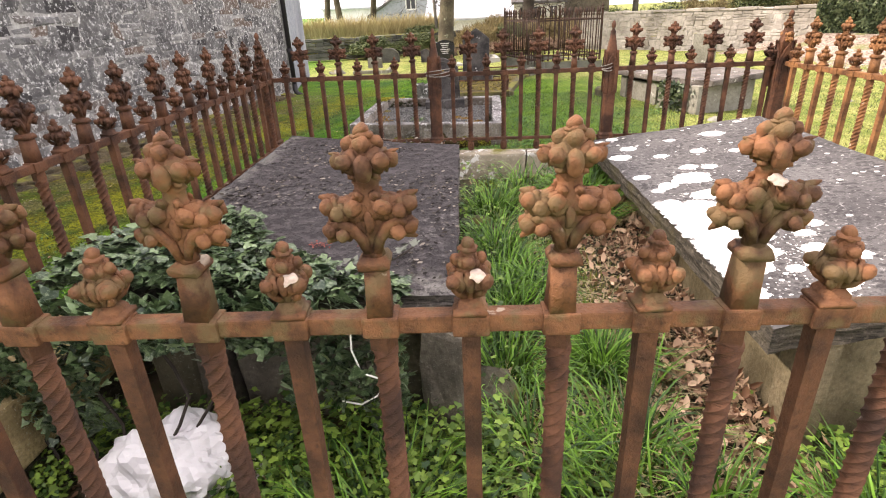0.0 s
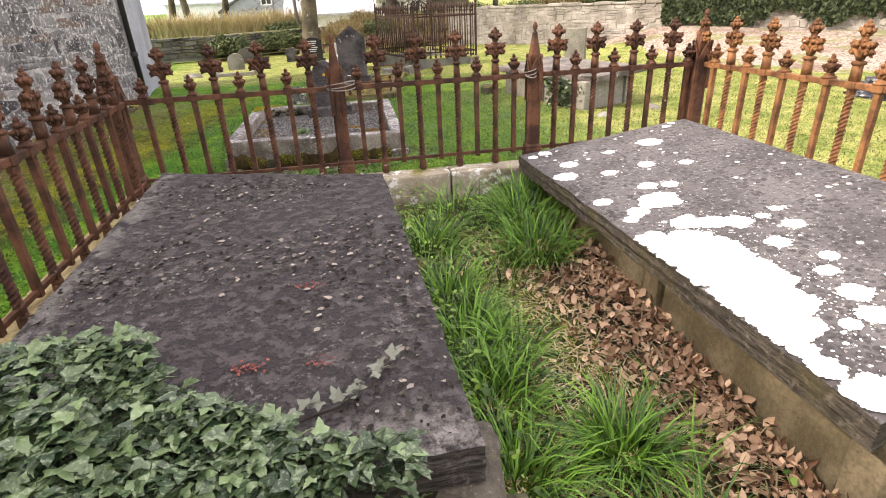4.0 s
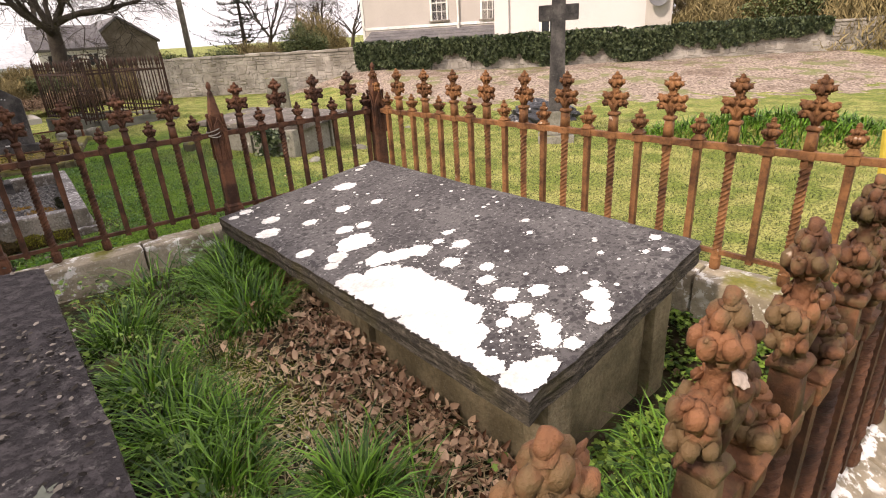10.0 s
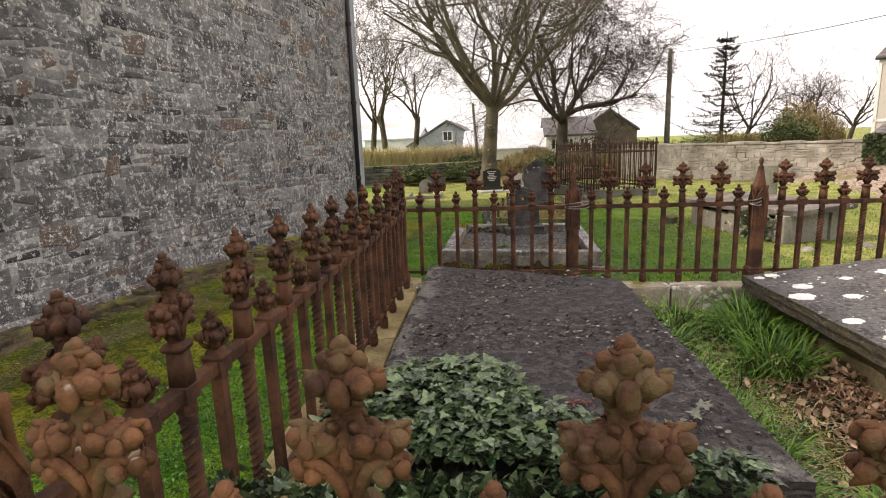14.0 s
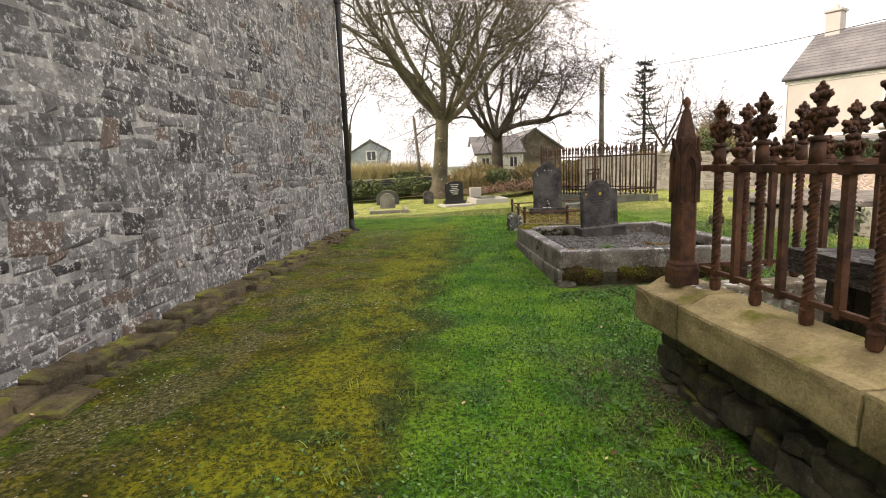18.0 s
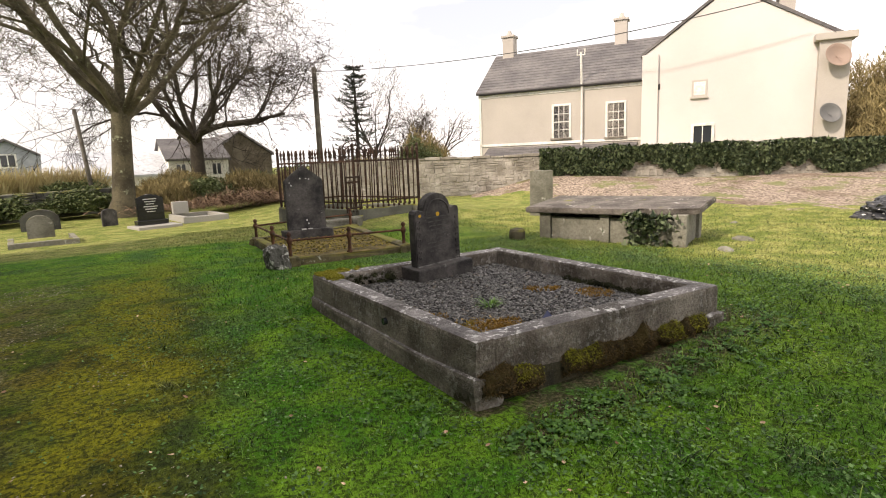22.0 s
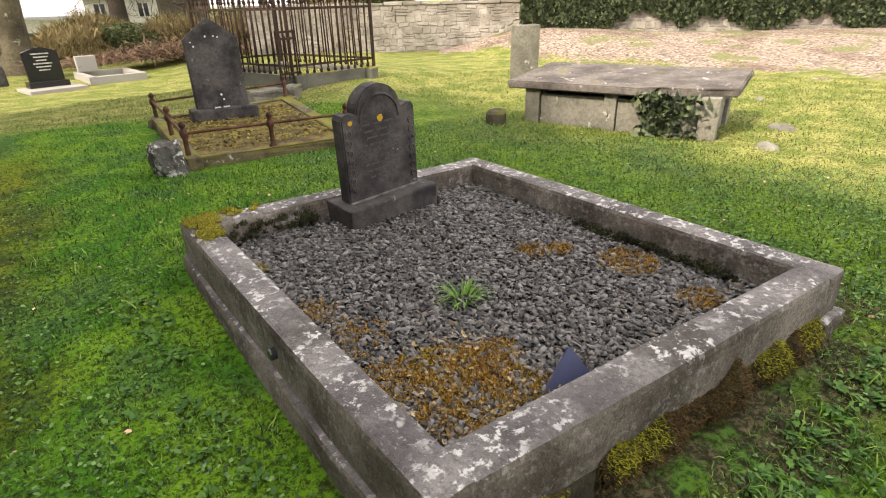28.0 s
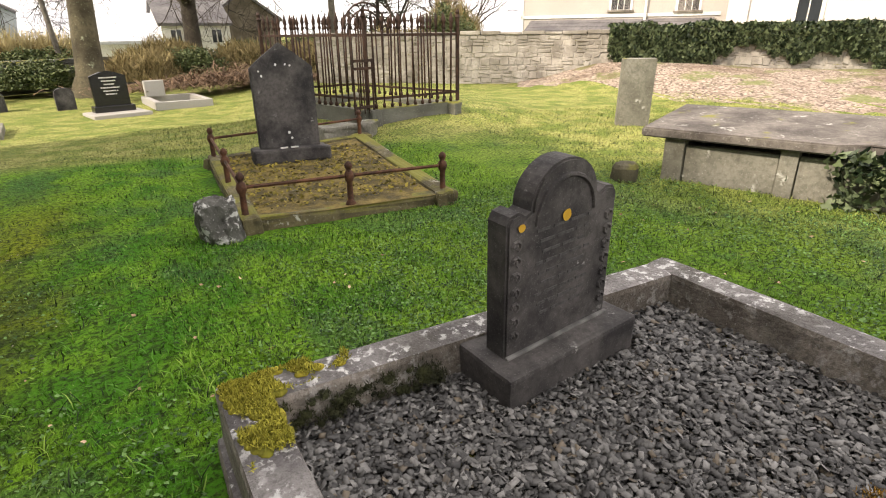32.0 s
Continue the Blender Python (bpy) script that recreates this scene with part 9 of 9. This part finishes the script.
def conifer(x, y, h):
    root = thing("conifer", pose(x, y, 0.2), "tall dark open-branched conifer beyond the wall", "tree")
    bm = bmesh.new()
    add_tube(bm, [(0, 0, -0.2), (0, 0, h * 0.6), (0, 0, h)], [0.14, 0.08, 0.02], 7)
    part("trunk", bm, BARK_DARK, root)
    rng = random.Random(2)
    pos, yaw, pit, size = [], [], [], []
    bm = bmesh.new()
    for i in range(26):
        z = 0.9 + (h - 1.0) * (i + rng.uniform(-0.5, 0.5)) / 26
        ln0 = 2.9 * (1 - (z / h)) ** 0.85 + 0.25
        for k in range(4):
            a, ln = TAU * (k + rng.random()) / 4, ln0 * rng.uniform(0.55, 1.15)
            rise = rng.uniform(0.10, 0.55)
            pts = [(math.cos(a) * ln * f, math.sin(a) * ln * f, z - 0.22 * ln * f + rise * ln * f * f) for f in (0, 0.35, 0.7, 1.0)]
            add_tube(bm, pts, [0.028, 0.020, 0.015, 0.010], 4)
            for f in np.linspace(0.12, 1.0, 15):
                for _ in range(5):
                    pos.append((math.cos(a) * ln * f, math.sin(a) * ln * f, z - 0.22 * ln * f + rise * ln * f * f))
                    yaw.append(a - TAU / 4 + rng.uniform(-1.4, 1.4))
                    pit.append(rng.uniform(-1.7, -0.3))
                    size.append(rng.uniform(0.13, 0.32))
    put("branchwork", bm_mesh("branchwork", bm, BARK_DARK), root, None, "", "stuff")
    n = len(pos)
    put("needles", scatter_mesh("needles", BLADE_T, BLADE_F, pos, np.array(yaw), np.array(pit), np.zeros(n), np.array(size), CONIFER, None, False, np.full(n, 0.16)), root, None, "", "stuff")


conifer(11.65, 34.2, 7.0)


def bush(name, x, y, z, rx, ry, rz, n, mat, label, size=(0.06, 0.14), seed=0, twigs=40):
    """A loose shrub: stems and many small leaves, thinning towards an uneven edge."""
    root = thing(name, pose(x, y, z), label, "bush")
    rng = np.random.RandomState(seed + 50)
    a, b = rng.uniform(0, TAU, n), np.arccos(rng.uniform(-0.2, 1, n))
    q = rng.uniform(0.35, 1, n) ** 0.6
    lump = np.array([1 + 0.45 * noise.noise((math.cos(i) * math.sin(j) * 2.2 + seed, math.sin(i) * math.sin(j) * 2.2, math.cos(j) * 2.2)) for i, j in zip(a, b)])
    pos = np.stack((rx * q * lump * np.sin(b) * np.cos(a), ry * q * lump * np.sin(b) * np.sin(a), rz * (0.12 + q * lump * np.cos(b))), -1)
    pos[:, 2] = np.maximum(pos[:, 2], 0.02)
    ln = rng.uniform(*size, n)
    if mat is SCRUB:
        put("scrubwood", scatter_mesh("scrubwood", BLADE_T, BLADE_F, pos, rng.uniform(0, TAU, n), rng.uniform(-0.8, 0.8, n), rng.uniform(-0.8, 0.8, n), ln * 2.6, mat, None, False, rng.uniform(0.07, 0.14, n)), root, None, "", "stuff")
    else:
        put("leaves", scatter_mesh("leaves", LEAF_T, LEAF_F, pos, rng.uniform(0, TAU, n), rng.uniform(-0.9, 0.9, n), rng.uniform(-0.9, 0.9, n), ln, mat), root, None, "", "stuff")
    bm = bmesh.new()
    for k in range(twigs):
        t = pos[rng.randint(n)]
        add_tube(bm, [(t[0] * 0.2, t[1] * 0.2, 0), (t[0] * 0.6, t[1] * 0.6, t[2] * 0.6), tuple(t * 1.12)], [0.02, 0.012, 0.005], 3)
    part("stems", bm, BARK_DARK, root)


for k, (x, y, rx, rz, mat) in enumerate(((-4.6, 22.6, 0.9, 0.5, HEDGE), (-2.7, 23.9, 1.0, 0.55, HEDGE), (-0.3, 24.6, 1.1, 0.6, SCRUB), (1.0, 24.9, 1.2, 0.7, HEDGE), (2.6, 25.0, 1.2, 0.8, SCRUB), (3.8, 23.4, 1.1, 0.7, SCRUB), (13.6, 30.5, 1.6, 2.0, HEDGE), (11.2, 31.0, 1.8, 1.3, SCRUB), (9.0, 30.0, 1.6, 1.2, HEDGE), (15.2, 33.0, 1.5, 2.4, SCRUB), (6.2, 29.3, 1.5, 1.1, HEDGE), (21.8, 12.2, 2.2, 2.6, SCRUB), (22.5, 9.0, 2.4, 2.9, HEDGE), (21.0, 6.2, 2.2, 2.4, SCRUB), (20.5, 3.0, 2.4, 2.6, HEDGE), (24.0, 11.0, 2.0, 3.2, SCRUB), (19.8, -0.5, 2.2, 2.3, SCRUB), (0.6, 27.2, 1.3, 0.9, SCRUB), (3.6, 28.6, 1.4, 0.9, HEDGE), (-2.9, 27.2, 1.2, 0.8, HEDGE), (17.5, 35.5, 2.0, 2.2, SCRUB), (25.5, 10.0, 3.0, 4.6, SCRUB), (25.0, 6.5, 3.0, 4.2, HEDGE), (26.0, 13.2, 2.6, 4.4, SCRUB), (24.5, 3.0, 3.0, 4.0, SCRUB))):
    bush("bush", x, y, 0.1, rx, rx * 0.8, rz, 9500 if rz < 3.5 else 26000, mat, "tangled green shrub beyond the wall" if mat is HEDGE else "brown leafless scrub beyond the wall", (0.045, 0.10) if rz < 1.5 else (0.06, 0.14), k)


def reeds():
    n = 5200
    xs = rs.uniform(-11.0, -1.9, n)
    ys = 27.2 + 0.32 * (xs + 6) + rs.uniform(-0.25, 0.35, n)
    ln = rs.uniform(0.9, 1.65, n)
    me = scatter_mesh("reeds", BLADE_T, BLADE_F, np.stack((xs, ys, np.full(n, 0.05)), -1), rs.uniform(0, TAU, n), rs.uniform(-0.25, 0.1, n), rs.uniform(-0.15, 0.15, n), ln, leaf_mat("pale dry reeds", (0.34, 0.28, 0.14), (0.58, 0.50, 0.29), 0.85), None, False, rs.uniform(0.05, 0.10, n) / ln)
    lone("reeds", me, Matrix(), "band of pale dry reeds behind the low wall", "reeds", "", "stuff")


reeds()


def brush_pile():
    n = 8000
    xs, ys = rs.normal(1.6, 1.3, n), rs.normal(21.6, 0.5, n)
    zs = 0.12 + np.abs(rs.normal(0, 0.16, n)) * np.exp(-((xs - 1.6) / 1.8) ** 2)
    me = scatter_mesh("brush_pile", BLADE_T, BLADE_F, np.stack((xs, ys, zs), -1), rs.uniform(0, TAU, n), rs.uniform(-1.7, -0.7, n), rs.uniform(-0.5, 0.5, n), rs.uniform(0.10, 0.42, n), leaf_mat("red brown brushwood", (0.060, 0.036, 0.022), (0.25, 0.165, 0.105), 0.9), None, False, rs.uniform(0.04, 0.10, n))
    lone("brush_pile", me, Matrix(), "low heap of red brown cuttings by the far wall", "brushwood", "", "stuff")


brush_pile()


# ---- loose things ----
def crumpled(name, x, y, z, sx, sy, sz, mat, label, category, seed, turn=0):
    bm = bmesh.new()
    bmesh.ops.create_icosphere(bm, subdivisions=5, radius=1.0)
    o = Vector((seed * 3.1, 0, 0))
    for v in bm.verts:
        f = 1 + 0.30 * noise.noise(v.co * 1.7 + o) + 0.30 * abs(noise.noise(v.co * 3.0 + o)) + 0.12 * abs(noise.noise(v.co * 6.5 - o)) + 0.035 * abs(noise.noise(v.co * 14 + o))
        v.co = Vector((v.co.x * f * sx, v.co.y * f * sy, max(-0.15, v.co.z) * f * sz))
    lone(name, bm_mesh(name, bm, mat), pose(x, y, z, 0, 0, turn), label, category)


crumpled("plastic_bag", -0.92, 1.26, 0.29, 0.21, 0.16, 0.17, WHITE_BAG, "crumpled white plastic bag lying in the weeds by the railing", "plastic bag", 2, 20)
crumpled("plastic_sheet", 6.98, 6.95, 0.14, 0.52, 0.36, 0.26, PLASTIC, "crumpled black plastic sheet lying on the grass", "plastic sheet", 5, -40)
bm = bmesh.new()
add_tube(bm, [(-0.345, 1.30, 0.84), (-0.345, 1.25, 0.825), (-0.349, 1.25, 0.764), (-0.33, 1.25, 0.694), (-0.28, 1.25, 0.674), (-0.28, 1.25, 0.65), (-0.292, 1.25, 0.623), (-0.34, 1.25, 0.592), (-0.392, 1.25, 0.602)], 0.0026, 6)
lone("cord", bm_mesh("cord", bm, CORD), Matrix(), "loop of white cord hanging in the ivy", "cord")


def grass_mound():
    """A long grassed hummock on the open side."""
    n, bm = 24, bmesh.new()
    rows_ = []
    for j in range(n + 1):
        row_ = []
        for i in range(n + 1):
            s, t = i / n * 2 - 1, j / n * 2 - 1
            x, y = 7.1 + s * 0.75 * 0.5 - t * 0.2 + 0.9 * s * 0.3, 3.3 - s * 1.5 * 0.6 + t * 0.9
            row_.append(bm.verts.new((x, y, ground_z(x, y) - 0.03 + 0.34 * max(0, 1 - s * s) ** 0.8 * max(0, 1 - t * t) ** 0.8 + 0.03 * noise.noise((x * 4, y * 4, 0)))))
        rows_.append(row_)
    for j in range(n):
        for i in range(n):
            bm.faces.new((rows_[j][i], rows_[j][i + 1], rows_[j + 1][i + 1], rows_[j + 1][i]))
    lone("grass_mound", bm_mesh("grass_mound", bm, TURF, True), Matrix(), "long low hummock grown over with dark grass", "mound", "", "stuff")
    m = 3000
    s, t = rs.uniform(-0.95, 0.95, m), rs.uniform(-0.95, 0.95, m)
    x, y = 7.1 + s * 0.645 - t * 0.2, 3.3 - s * 0.9 + t * 0.9
    z = np.array([ground_z(a, b) for a, b in zip(x, y)]) - 0.03 + 0.34 * (1 - s * s) ** 0.8 * (1 - t * t) ** 0.8
    ln = rs.uniform(0.10, 0.22, m)
    lone("mound_grass", scatter_mesh("mound_grass", LONG_T, LONG_F, np.stack((x, y, z), -1), rs.uniform(0, TAU, m), rs.uniform(-0.4, 0.4, m), rs.uniform(-0.3, 0.3, m), ln, BLADE, None, True, 0.014 / ln), Matrix(), "rough dark green grass on the hummock", "grass", "", "stuff")


grass_mound()


def leaning_boards():
    for x, y, h, w, mat, lab, ln in ((3.95, 1.38, 1.15, 0.07, GREY_CLAD, "pale grey weathered board leaning by the railing", -12), (3.80, 1.42, 0.9, 0.05, plain("yellow painted stake", (0.55, 0.42, 0.06), 0.6), "yellow painted stake leaning by the railing", -8)):
        bm = box_bm(-w / 2, w / 2, -0.012, 0.012, 0, h, 0.004, 0.002, 1)
        lone("board", bm_mesh("board", bm, mat), pose(x, y, ground_z(x, y) - 0.02, 0, ln, -35), lab, "board", "leaning boards")


leaning_boards()
